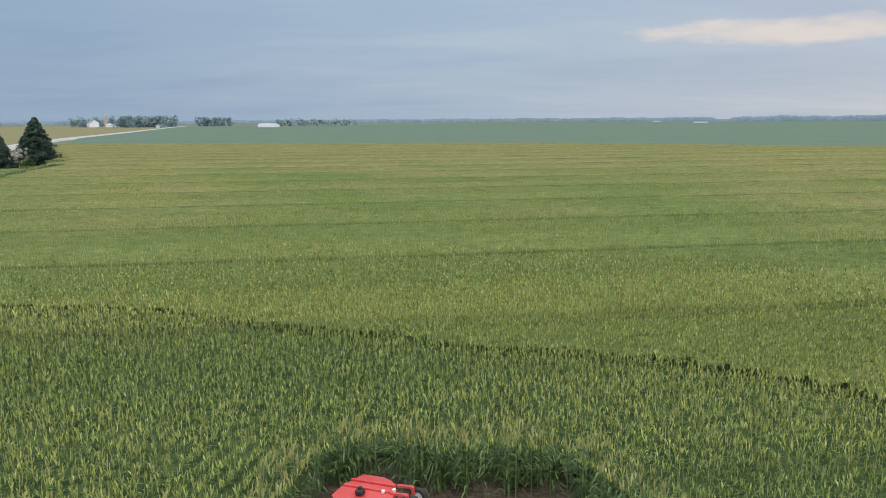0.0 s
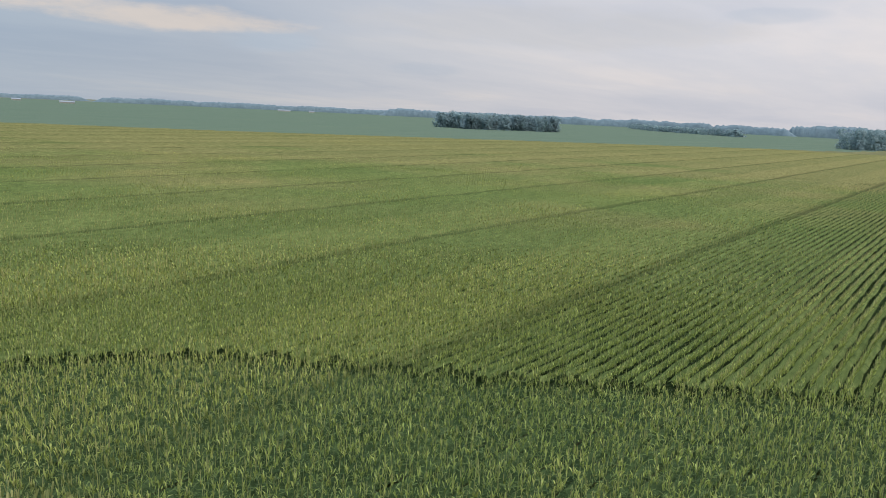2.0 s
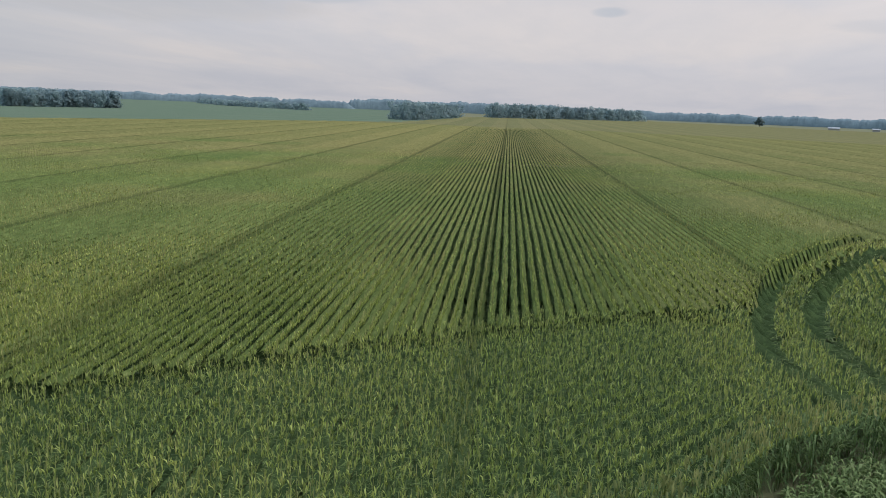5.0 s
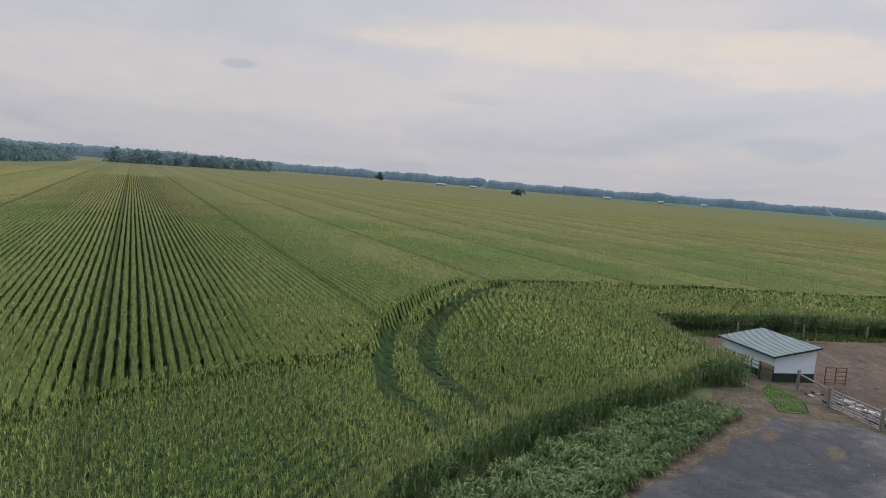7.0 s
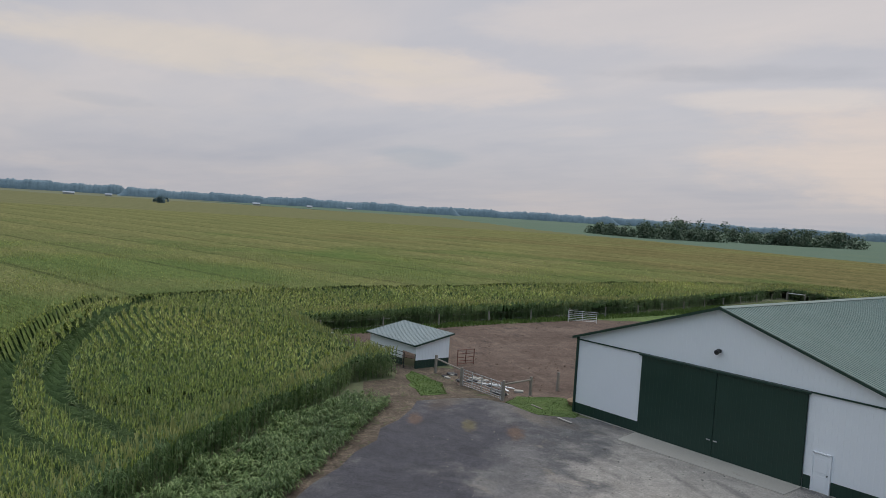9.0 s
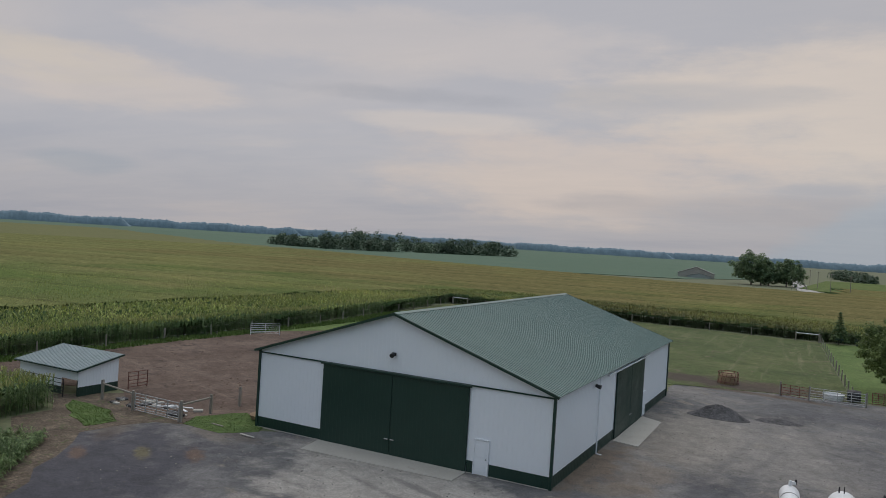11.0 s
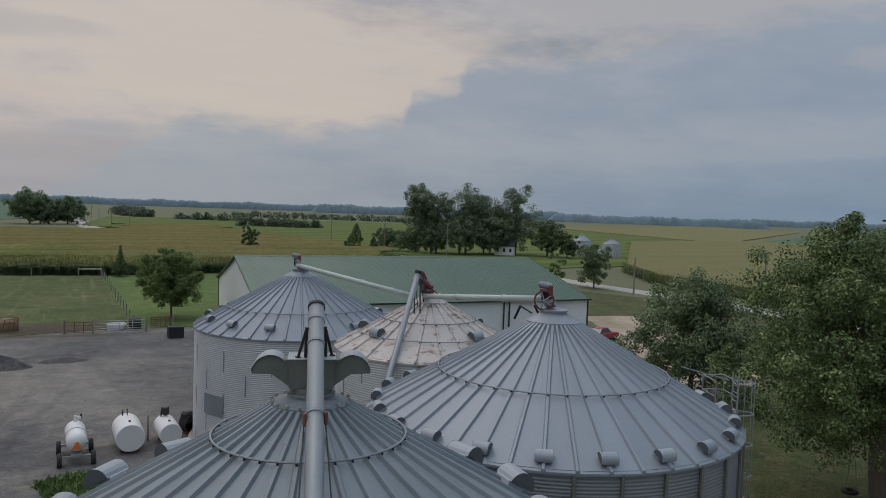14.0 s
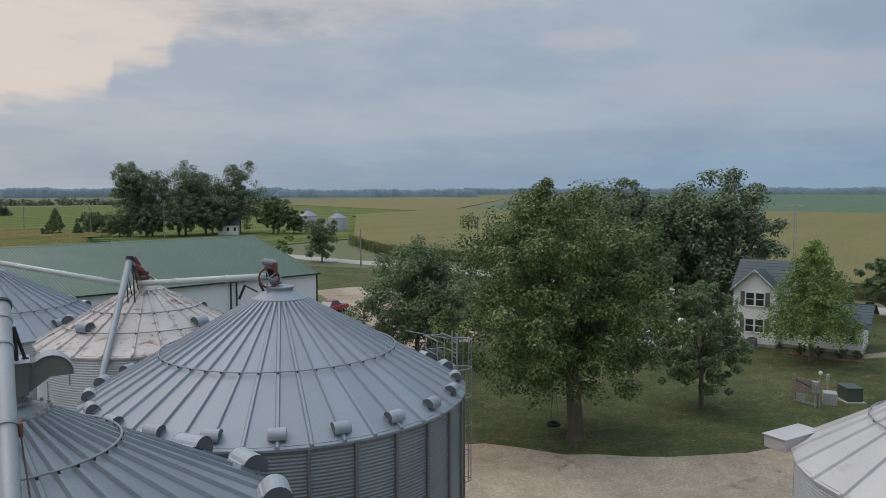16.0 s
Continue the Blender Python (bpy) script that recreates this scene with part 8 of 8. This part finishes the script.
# rotary cutter at the corn's edge
cut = thing("rotary_cutter", "red rotary mower deck with two tail wheels", "mower", pose(-4.15, 25.05, 0, 0, 0, -16))
dk = [(-0.85, -1.0), (0.75, -1.0), (1.0, -0.75), (1.05, -0.2), (0.98, 0.25), (0.80, 0.62), (0.50, 0.88), (0.15, 1.0), (-0.62, 1.0), (-0.98, 0.1), (-1.05, -0.75)]
part("deck", Geo().prism(dk, 0.62, 0.70).prism([(x * 0.985, y * 0.985) for x, y in dk], 0.32, 0.66), "red", cut, "faded red mower deck")
part("deck_rib", Geo().box((0, 0.0, 0.74), (1.9, 0.10, 0.07), bevel=0.01).box((0, 0.45, 0.74), (1.7, 0.08, 0.07), bevel=0.01), "red", cut)
part("gearbox", Geo().box((-0.1, -0.45, 0.82), (0.30, 0.30, 0.22), bevel=0.05).tube((-0.1, -0.45, 0.9), (-0.1, -0.45, 1.0), 0.09, 0.07, 12), "black", cut)
for y in (0.55, -0.05):
    part("tail_arm", Geo().box((1.20, y, 0.72), (0.6, 0.10, 0.10), bevel=0.01, rz=0.1), "red", cut, "red wheel arm")
    part("fork", Geo().box((1.50, y, 0.52), (0.10, 0.12, 0.46), bevel=0.01), "red", cut)
    add_wheel(cut, pose(1.62, y + 0.18, 0.33, 90, 0, 0), 0.33, 0.18, "tank_white")
for x, y in ((0.62, -0.1), (0.95, 0.1)): part("bracket", Geo().box((x, y, 0.76), (0.12, 0.12, 0.12), bevel=0.02), "tank_white", cut, "small pale bracket")
part("skid_leg", Geo().box((-1.0, 0, 0.17), (0.08, 1.5, 0.34)).box((1.0, 0, 0.17), (0.08, 1.2, 0.34)), "red", cut)

# nurse tank on its running gear and two fuel tanks
nt = thing("nurse_tank", "white nurse tank on a four-wheeled wagon", "tank trailer", pose(1.15, -43.2, 0, 0, 0, 4))
part("tank", Geo().lathe([(0.02, -1.55), (0.26, -1.50), (0.44, -1.32), (0.50, -1.1), (0.50, 1.1), (0.44, 1.32), (0.26, 1.50), (0.02, 1.55)], 28, m=Matrix.Translation((0, 0, 1.25)) @ Matrix.Rotation(math.pi / 2, 4, "X")), "tank_white", nt, smooth=True)
part("strap", Geo().lathe([(0.51, -0.05), (0.515, 0.0), (0.51, 0.05)], 24, m=Matrix.Translation((0, 0.35, 1.25)) @ Matrix.Rotation(math.pi / 2, 4, "X")), "black", nt)
part("valve", Geo().tube((0, -0.9, 1.7), (0, -0.9, 2.05), 0.09, 0.07, 10).box((-0.18, -0.95, 1.92), (0.22, 0.14, 0.16), bevel=0.02), "tank_white", nt)
part("valve_lever", Geo().box((-0.28, -0.95, 2.0), (0.10, 0.10, 0.25), bevel=0.01), "black", nt)
part("chassis", Geo().box((0, 0, 0.62), (0.5, 3.0, 0.10)).box((0, 1.15, 0.48), (1.35, 0.10, 0.10)).box((0, -1.05, 0.48), (1.35, 0.10, 0.10)).box((0, 0, 0.75), (0.7, 0.12, 0.2)), "steel", nt)
part("slow_sign", Geo().add([(-0.24, 1.60, 0.98), (0.24, 1.60, 0.98), (0.05, 1.60, 1.36), (-0.05, 1.60, 1.36), (-0.24, 1.585, 0.98), (0.24, 1.585, 0.98), (0.05, 1.585, 1.36), (-0.05, 1.585, 1.36)], [(0, 1, 2, 3), (7, 6, 5, 4), (0, 4, 5, 1), (1, 5, 6, 2), (2, 6, 7, 3), (3, 7, 4, 0)]), "orange", nt, "orange slow-vehicle triangle")
for x in (-0.78, 0.78):
    for y in (1.15, -1.05): add_wheel(nt, pose(x, y, 0.36, 90, 0, 90), 0.36, 0.22, "tank_white")


def fuel_tank(label, x, y, r, L, rz):
    t = thing("fuel_tank", label, "fuel tank", pose(x, y, 0, 0, 0, rz))
    z = r + 0.16
    part("shell", Geo().lathe([(0.02, -L / 2), (r * 0.96, -L / 2), (r, -L / 2 + 0.05), (r, L / 2 - 0.05), (r * 0.96, L / 2), (0.02, L / 2)], 32, m=Matrix.Translation((0, 0, z)) @ Matrix.Rotation(math.pi / 2, 4, "X")), "tank_white", t)
    for s in (-L * 0.3, L * 0.3): part("cradle", Geo().box((0, s, 0.13), (r * 1.3, 0.14, 0.26), bevel=0.02), "rusty", t)
    part("vent_pipe", Geo().tube((0.0, -L * 0.3, z + r - 0.03), (0.0, -L * 0.3, z + r + 0.35), 0.03, 0.03, 8).tube((0.22, -L * 0.36, z + r * 0.9), (0.22, -L * 0.36, z + r + 0.28), 0.04, 0.04, 8), "black", t)
    part("filler_cap", Geo().tube((0, L * 0.25, z + r - 0.02), (0, L * 0.25, z + r + 0.08), 0.06, 0.06, 10), "rusty", t)
    return t


fuel_tank("large white steel fuel tank on cradles", -1.40, -44.2, 0.74, 2.5, 4)
ft = fuel_tank("smaller white fuel tank with a pump on top", -3.45, -44.6, 0.60, 2.2, 6)
part("pump", Geo().box((0, -0.75, 1.62), (0.34, 0.28, 0.42), bevel=0.05).tube((-0.18, -0.75, 1.4), (-0.18, -0.75, 1.85), 0.03, 0.03, 6).tube((0.2, -0.75, 1.4), (0.2, -0.75, 1.85), 0.03, 0.03, 6), "black", ft, "black fuel pump")
tagged(part("marker_post", Geo().box((-2.45, -45.2, 0.75), (0.12, 0.12, 1.5), bevel=0.02), "wood_grey"), "weathered wooden post between the tanks", "post")
fan = thing("bin_fan", "dark covered aeration fan at the bin's foot", "fan", pose(-4.85, -46.2, 0, 0, 0, 30))
part("housing", Geo().lathe([(0.55, -0.35), (0.6, -0.3), (0.6, 0.3), (0.55, 0.35), (0.02, 0.36)], 20, m=Matrix.Translation((0, 0, 0.62)) @ Matrix.Rotation(math.pi / 2, 4, "X")).box((0.2, 0.0, 0.95), (0.7, 0.6, 0.7), bevel=0.12), "black", fan)
part("stand", Geo().box((0, 0, 0.06), (1.0, 0.8, 0.12)), "rusty", fan)
tagged(part("patch_sheet", Geo().lathe([(5.885, 2.35), (5.885, 3.45)], 8, m=Matrix.Translation((-10.6, -43.75, 0)), a0=radians(20), a1=radians(36)), "galv_dull"), "dull steel door sheet on the bin wall", "bin door")

# ---------------------------------------------------------------- yard clutter, gates and fences
pg = Geo()
prnd = random.Random(5)
rings_ = 7
pile_v, pile_f = [], []
for j in range(rings_):
    for i in range(28):
        a = 2 * math.pi * i / 28; rr = (j + 1) / rings_
        pile_v.append((2.5 * rr * math.cos(a) * (1 + 0.12 * math.sin(3 * a)), 1.9 * rr * math.sin(a) * (1 + 0.1 * math.cos(2 * a)), max(0.02, 1.0 * max(0.0, math.cos(rr * 1.5708)) ** 1.3 + prnd.uniform(-0.07, 0.07) * (1.02 - rr))))
pile_v.append((0, 0, 1.0))
for j in range(rings_ - 1):
    for i in range(28): pile_f.append((j * 28 + i, j * 28 + (i + 1) % 28, (j + 1) * 28 + (i + 1) % 28, (j + 1) * 28 + i))
pile_f += [(len(pile_v) - 1, i, (i + 1) % 28) for i in range(28)]
tagged(part("stone_mound", pg.add(pile_v, pile_f), "pile", m=pose(7.6, -68.0, 0)), "low mound of dark crushed stone", "stone pile")
tagged(part("stone_spill", Geo().add([(p[0] * 0.75, p[1] * 0.7, p[2] * 0.22) for p in pile_v], pile_f), "pile", m=pose(3.0, -69.5, 0.02, 0, 0, 10)), "spread of dark stone on the yard", "stone pile")


def tube_gate(label, a, b, h=1.25, bars=6, mat="steel", z=0.12, braces=3, name="farm_gate"):
    d = Vector((b[0] - a[0], b[1] - a[1], 0)); L = d.length; ang = math.degrees(math.atan2(d.y, d.x))
    t = thing(name, label, "gate", pose(a[0], a[1], 0, 0, 0, ang))
    for i in range(bars): part("bar", Geo().tube((0, 0, z + (h - z) * (i / (bars - 1)) ** 1.15), (L, 0, z + (h - z) * (i / (bars - 1)) ** 1.15), 0.028, 0.028, 6), mat, t)
    for i in range(braces + 2):
        part("upright", Geo().box((L * i / (braces + 1), 0, (h + z) / 2), (0.06, 0.05, h - z + 0.05)), mat, t)
    for x in (0.02, L - 0.02): part("foot", Geo().box((x, 0, z / 2), (0.06, 0.06, z)), mat, t)
    return t


def wood_post(label, x, y, h, w=0.16, group=""):
    return tagged(part("fence_post", Geo().box((x, y, h / 2), (w, w, h), bevel=0.015, rz=0.2), "wood_grey"), label, "post", group)


tube_gate("long silver tube gate closing the pen", (43.5, -37.85), (39.0, -37.7), 1.3, 7)
for x, y, h in ((43.7, -37.85, 1.45), (38.8, -37.7, 1.5), (48.0, -38.7, 1.5), (39.0, -40.7, 1.45), (39.1, -43.8, 1.5)): wood_post("stout weathered wooden gate post", x, y, h, 0.18, "posts of the pen gate")
for a, b in (((48.0, -38.7), (43.7, -37.85)), ((38.8, -37.7), (39.0, -40.7))):
    tagged(part("fence_rail", Geo().tube((a[0], a[1], 1.22), (b[0], b[1], 1.22), 0.07, 0.07, 8), "wood_grey"), "round wooden top rail between gate posts", "rail")
tube_gate("dark steel feed panel along the shed front", (55.2, -37.2), (50.6, -37.3), 1.35, 5, "black", 0.25, 3, "feed_panel")
tube_gate("rusty panel at the shed's open end", (49.4, -42.2), (49.3, -44.0), 1.4, 5, "rusty", 0.2, 1, "feed_panel")
rr_ = random.Random(3)
for i in range(26):
    x, y, s = rr_.uniform(39.6, 47.0), rr_.uniform(-40.6, -38.4), rr_.uniform(0.15, 0.5)
    tagged(part("rubble", Geo().box((x, y, s * 0.2), (s * 1.6, s, s * 0.45), rz=rr_.uniform(0, 3), bevel=s * 0.1), "concrete" if rr_.random() < 0.5 else "pile"), "broken concrete rubble inside the pen gate", "rubble", "rubble by the pen gate")
for i, (x, y, a) in enumerate(((41.5, -39.4, 0.5), (41.0, -39.6, 0.3), (40.4, -39.2, -0.4))):
    tagged(part("plank", Geo().box((x, y, 0.36 + i * 0.05), (2.2, 0.18, 0.05), rz=a, bevel=0.01), "tank_white"), "pale loose plank on the rubble", "plank", "loose planks")
tagged(part("board", Geo().box((33.0, -37.9, 0.08), (1.3, 0.18, 0.05), rz=-0.1, bevel=0.01), "concrete"), "short pale board lying by the barn", "board")
tagged(part("grass_board", Geo().box((36.3, -38.6, 0.10), (1.1, 0.12, 0.05), rz=-0.1, bevel=0.01), "wood_grey"), "pale board lying in the grass", "board")
tagged(part("mineral_feeder", Geo().lathe([(0.02, 0.12), (0.75, 0.12), (0.85, 0.38), (0.6, 0.42), (0.02, 0.42)], 20, m=Matrix.Translation((35.2, -41.8, 0.04))).box((35.2, -41.8, 0.12), (0.9, 0.9, 0.16)), "straw"), "tan tub behind the barn corner", "feed tub")
tube_gate("silver tube gate between yard and pasture", (0.9, -82.5), (-3.9, -82.8), 1.3, 6, "steel")
tube_gate("rusty cattle panel beside the silver gate", (3.5, -83.2), (1.0, -82.6), 1.2, 5, "rusty", 0.15, 2)
tube_gate("dark red panel leaning by the side lawn", (-4.6, -85.4), (-6.6, -85.7), 1.15, 6, "motor", 0.1, 3)
for x, y in ((3.6, -83.3), (0.95, -82.55), (-4.0, -82.9), (-6.8, -85.8)): wood_post("weathered post beside the pasture gates", x, y, 1.45, 0.14, "posts of the pasture gates")
tagged(part("stock_tank", Geo().lathe([(0.9, 0.0), (1.0, 0.55), (0.92, 0.55), (0.85, 0.08), (0.02, 0.08)], 20, m=Matrix.Translation((-1.2, -85.4, 0.03))), "tank_white"), "white round stock tank behind the gate", "stock tank")
tagged(part("dark_bale", Geo().lathe([(0.02, -0.6), (0.55, -0.6), (0.62, 0.0), (0.55, 0.6), (0.02, 0.6)], 18, m=Matrix.Translation((-3.0, -85.2, 0.64)) @ Matrix.Rotation(math.pi / 2, 4, "Y")), "black"), "black-wrapped bale behind the gate", "bale")
bx = thing("trash_bin", "black steel refuse box on the gravel", "refuse box", pose(-6.55, -78.7, 0, 0, 0, 8))
part("body", Geo().prism([(-0.72, -0.5), (0.72, -0.5), (0.72, 0.5), (-0.72, 0.5)], 0.08, 1.15), "black", bx)
part("rim", Geo().box((0, 0.5, 1.15), (1.5, 0.06, 0.08)).box((0, -0.5, 1.15), (1.5, 0.06, 0.08)).box((0.72, 0, 1.15), (0.06, 1.0, 0.08)).box((-0.72, 0, 1.15), (0.06, 1.0, 0.08)), "cabinet_green", bx)
for x in (-0.5, 0.5): part("skid", Geo().box((x, 0, 0.04), (0.12, 1.0, 0.08)), "rusty", bx)
hf = thing("hay_feeder", "round hay feeder with old brown hay", "hay feeder", pose(8.9, -86.3, 0.03))
for z in (0.25, 0.85, 1.25): part("ring", ring_path(1.05, z, 28, 0.035), "rusty", hf)
for i in range(14): part("bar", Geo().tube((1.05 * math.cos(i * 0.4488), 1.05 * math.sin(i * 0.4488), 0.0), (1.05 * math.cos(i * 0.4488 + 0.2), 1.05 * math.sin(i * 0.4488 + 0.2), 1.25), 0.025, 0.025, 6), "rusty", hf)
part("hay", Geo().lathe([(0.02, 1.15), (0.5, 1.2), (0.85, 0.9), (0.95, 0.35), (1.0, 0.0)], 20), "straw", hf, "old brown hay", smooth=True)


def fence(label, pts, step, h, wires=True):
    f = thing("fence", label, "fence")
    post = Geo().box((0, 0, h / 2), (0.13, 0.13, h), bevel=0.012).mesh("post", "wood_grey")
    frnd = random.Random(len(pts) + int(h * 100))
    for (x0, y0), (x1, y1) in zip(pts, pts[1:]):
        L = math.hypot(x1 - x0, y1 - y0); n = max(1, round(L / step))
        for i in range(n + 1):
            part("post", post, None, f, m=pose(x0 + (x1 - x0) * i / n, y0 + (y1 - y0) * i / n, 0, frnd.uniform(-2, 2), frnd.uniform(-2, 2), frnd.uniform(0, 90)))
        if wires:
            for z in (0.5, h - 0.2): part("wire", Geo().tube((x0, y0, z), (x1, y1, z), 0.003, 0.003, 4, False), "steel", f)
    return f


fence("weathered post and wire fence along the pen", [(67.0, -38.5), (67.2, -62), (66.0, -90), (68.6, -117), (71, -143.6)], 7.2, 1.45)
fence("post and wire fence across the pasture's end", [(71, -143.8), (33, -145.6), (4.2, -143.6)], 7.4, 1.5)
fence("thin line of posts dividing pasture and lawn", [(0.4, -142.8), (-2.9, -86.5)], 4.3, 1.35)
fence("white paddock fence by the southern road", [(36, -372), (30, -375), (14, -378), (8, -400), (11, -470)], 9, 1.5)
for a, b in (((4.2, -143.4), (0.6, -142.9)), ((71.0, -144.2), (67.5, -143.9)), ((60.8, -36.2), (57.2, -35.9))):
    t = thing("brace_frame", "pale H-shaped fence brace of peeled poles", "fence brace")
    for p in (a, b): part("post", Geo().tube((p[0], p[1], 0), (p[0], p[1], 1.65), 0.10, 0.09, 8), "wood_grey", t)
    part("rail", Geo().tube((a[0], a[1], 1.35), (b[0], b[1], 1.4), 0.07, 0.07, 8), "tank_white", t)
tube_gate("stacked pale gates leaning on the pen fence", (64.6, -73.5), (62.0, -76.0), 1.5, 6, "tank_white", 0.3, 1)


def pole(label, x, y, h, arm=0.0, rz=0.0, can=False):
    p = thing("utility_pole", label, "utility pole", pose(x, y, 0, 0, 0, rz))
    part("shaft", Geo().tube((0, 0, 0), (0, 0, h), 0.16, 0.11, 10), "wood_grey", p)
    if arm:
        part("crossarm", Geo().box((0, 0, h - 0.4), (arm, 0.12, 0.12), bevel=0.01), "wood_grey", p)
        for s in (-0.45, -0.15, 0.45): part("insulator", Geo().tube((s * arm, 0, h - 0.34), (s * arm, 0, h - 0.14), 0.05, 0.04, 8), "tank_white", p)
    if can: part("transformer_can", Geo().tube((0.28, 0, h - 1.5), (0.28, 0, h - 0.7), 0.22, 0.22, 12), "meter_grey", p)
    return p


pole("plain wooden pole beside the country road", -84.8, -105.8, 6.6)
pole("wooden pole with transformer beside the road", -96.0, -87.5, 9.2, 1.6, 40, True)
pole("tall leaning utility pole before the grove", -91.0, -199.0, 10.2, 2.2, 30)
pole("utility pole by the round bush", -87.0, -242.0, 8.6, 1.6, 20)
pole("utility pole at the distant lane", -81.5, -289.0, 8.8, 1.6, 20)
pole("wooden pole beside the far grain bins", -118.0, -163.0, 6.5)
for i, (x, y) in enumerate([(-4, -350), (3, -400), (9, -455), (14, -520), (20, -600)]): pole("roadside utility pole along the southern road", x - 5, y, 9, 1.8, 5)
tagged(part("sign_board", Geo().box((-48.0, -320, 1.0), (2.0, 0.1, 1.4)).box((-48, -320, 0.2), (0.1, 0.1, 0.4)), "tank_white"), "small white marker in the meadow", "marker")


# ---------------------------------------------------------------- far buildings
def far_house(name, label, x, y, rz, w, l, e, r, wall, roof, cat="house", windows=0):
    b = thing(name, label, cat, pose(x, y, 0, 0, 0, rz))
    part("wall", Geo().prism([(-w / 2, -l / 2), (w / 2, -l / 2), (w / 2, l / 2), (-w / 2, l / 2)], 0, e).add([(-w / 2, -l / 2, e), (w / 2, -l / 2, e), (0, -l / 2, r), (-w / 2, l / 2, e), (w / 2, l / 2, e), (0, l / 2, r)], [(0, 1, 2), (5, 4, 3)]), wall, b)
    for s in (-1, 1):
        part("roof", Geo().add([(s * (w / 2 + 0.4), -l / 2 - 0.4, e - 0.15), (0, -l / 2 - 0.4, r + 0.1), (0, l / 2 + 0.4, r + 0.1), (s * (w / 2 + 0.4), l / 2 + 0.4, e - 0.15), (s * (w / 2 + 0.4), -l / 2 - 0.4, e - 0.35), (0, -l / 2 - 0.4, r - 0.1), (0, l / 2 + 0.4, r - 0.1), (s * (w / 2 + 0.4), l / 2 + 0.4, e - 0.35)], [(0, 1, 2, 3), (4, 5, 6, 7), (0, 1, 5, 4), (2, 3, 7, 6), (0, 3, 7, 4)]), roof, b)
    for i in range(windows):
        wd_ = part("window", Geo().box((w / 2 + 0.03, -l / 2 + l * (i + 0.5) / windows, e * 0.55), (0.06, 0.9, 1.3)), "house_white", b)
        part("pane", Geo().box((w / 2 + 0.07, -l / 2 + l * (i + 0.5) / windows, e * 0.55), (0.03, 0.7, 1.1)), "glass", wd_)
    return b


far_house("far_farmhouse", "grey-roofed white house within the grove", -116.0, -209.0, 55, 5, 6, 3.4, 5.6, "house_white", "shingle", "house", 3)
far_house("pole_barn", "low pale pole barn with a brown roof", 71.0, -478.0, 8, 21, 18, 2.9, 6.6, "concrete", "shutter", "barn")
far_house("lean_to", "low dark-roofed porch before the pale barn", 67.5, -466.5, 8, 13, 4.6, 1.7, 3.0, "meter_grey", "shutter", "barn")
far_house("white_barn", "long white barn far across the soybeans", -368.0, 1345.0, 75, 14, 36, 5.0, 7.0, "white_steel", "white_roof", "barn")
far_house("white_barn", "white gabled barn of a far farm", -800.0, 1560.0, 40, 18, 30, 9.0, 16.0, "white_steel", "galv", "barn")
far_house("white_barn", "long white shed of a far farm", -735.0, 1530.0, 80, 14, 40, 5.0, 8.0, "white_steel", "white_roof", "barn")
far_house("white_barn", "small white barn at a far farm's edge", -610.0, 1450.0, 60, 10, 14, 4.5, 7.0, "white_steel", "galv", "barn")
silo = thing("silo", "pale concrete silo of a far farm", "silo", pose(-765, 1545, 0))
part("shaft", Geo().lathe([(3.4, 0), (3.4, 24), (3.0, 25.5), (0.02, 27)], 20), "concrete", silo, smooth=True)
for i, (a, d, w, l) in enumerate([(-16.5, 1500, 12, 40), (-13.5, 1700, 12, 26), (-31.0, 1900, 12, 50), (-33.0, 1900, 12, 22), (-102.0, 1350, 10, 28), (-104.5, 1380, 10, 18), (-114.6, 1300, 9, 20), (-118.5, 1350, 9, 16), (-121.5, 1400, 10, 16), (-58.5, 1600, 12, 40)]):
    x, y = polar(a, d)
    far_house("far_shed", "white shed on the horizon below the woods", x, y, a + 90, w * 0.7, l * 0.6, 3.0, 5.0, "concrete", "galv", "shed")


def small_bin(label, x, y, R, e, r):
    b = thing("grain_bin", label, "grain bin", pose(x, y, 0), "far grain bins")
    V, F = wave_wall(R, 0.0, e, 40, 0.2, 0.02)
    part("wall", array_mesh("wall", V, F, ["galv_wall"], None, True), None, b)
    me = bin_panel(R, 0.4, e, r, 18, "galv")
    for i in range(18): part("roof_panel", me, None, b, m=pose(0, 0, 0, 0, 0, 20 * i))
    part("cap", Geo().lathe([(0.5, r - 0.25), (0.4, r + 0.2), (0.02, r + 0.3)], 14), "galv", b)
    return b


small_bin("small silver grain bin beyond the road", -152.4, -202.2, 3.0, 4.6, 6.4)
small_bin("small silver grain bin half behind a tree", -145.3, -209.1, 3.2, 5.2, 7.4)
small_bin("low squat silver tank beside the far bins", -146.3, -200.2, 1.9, 2.4, 3.1)
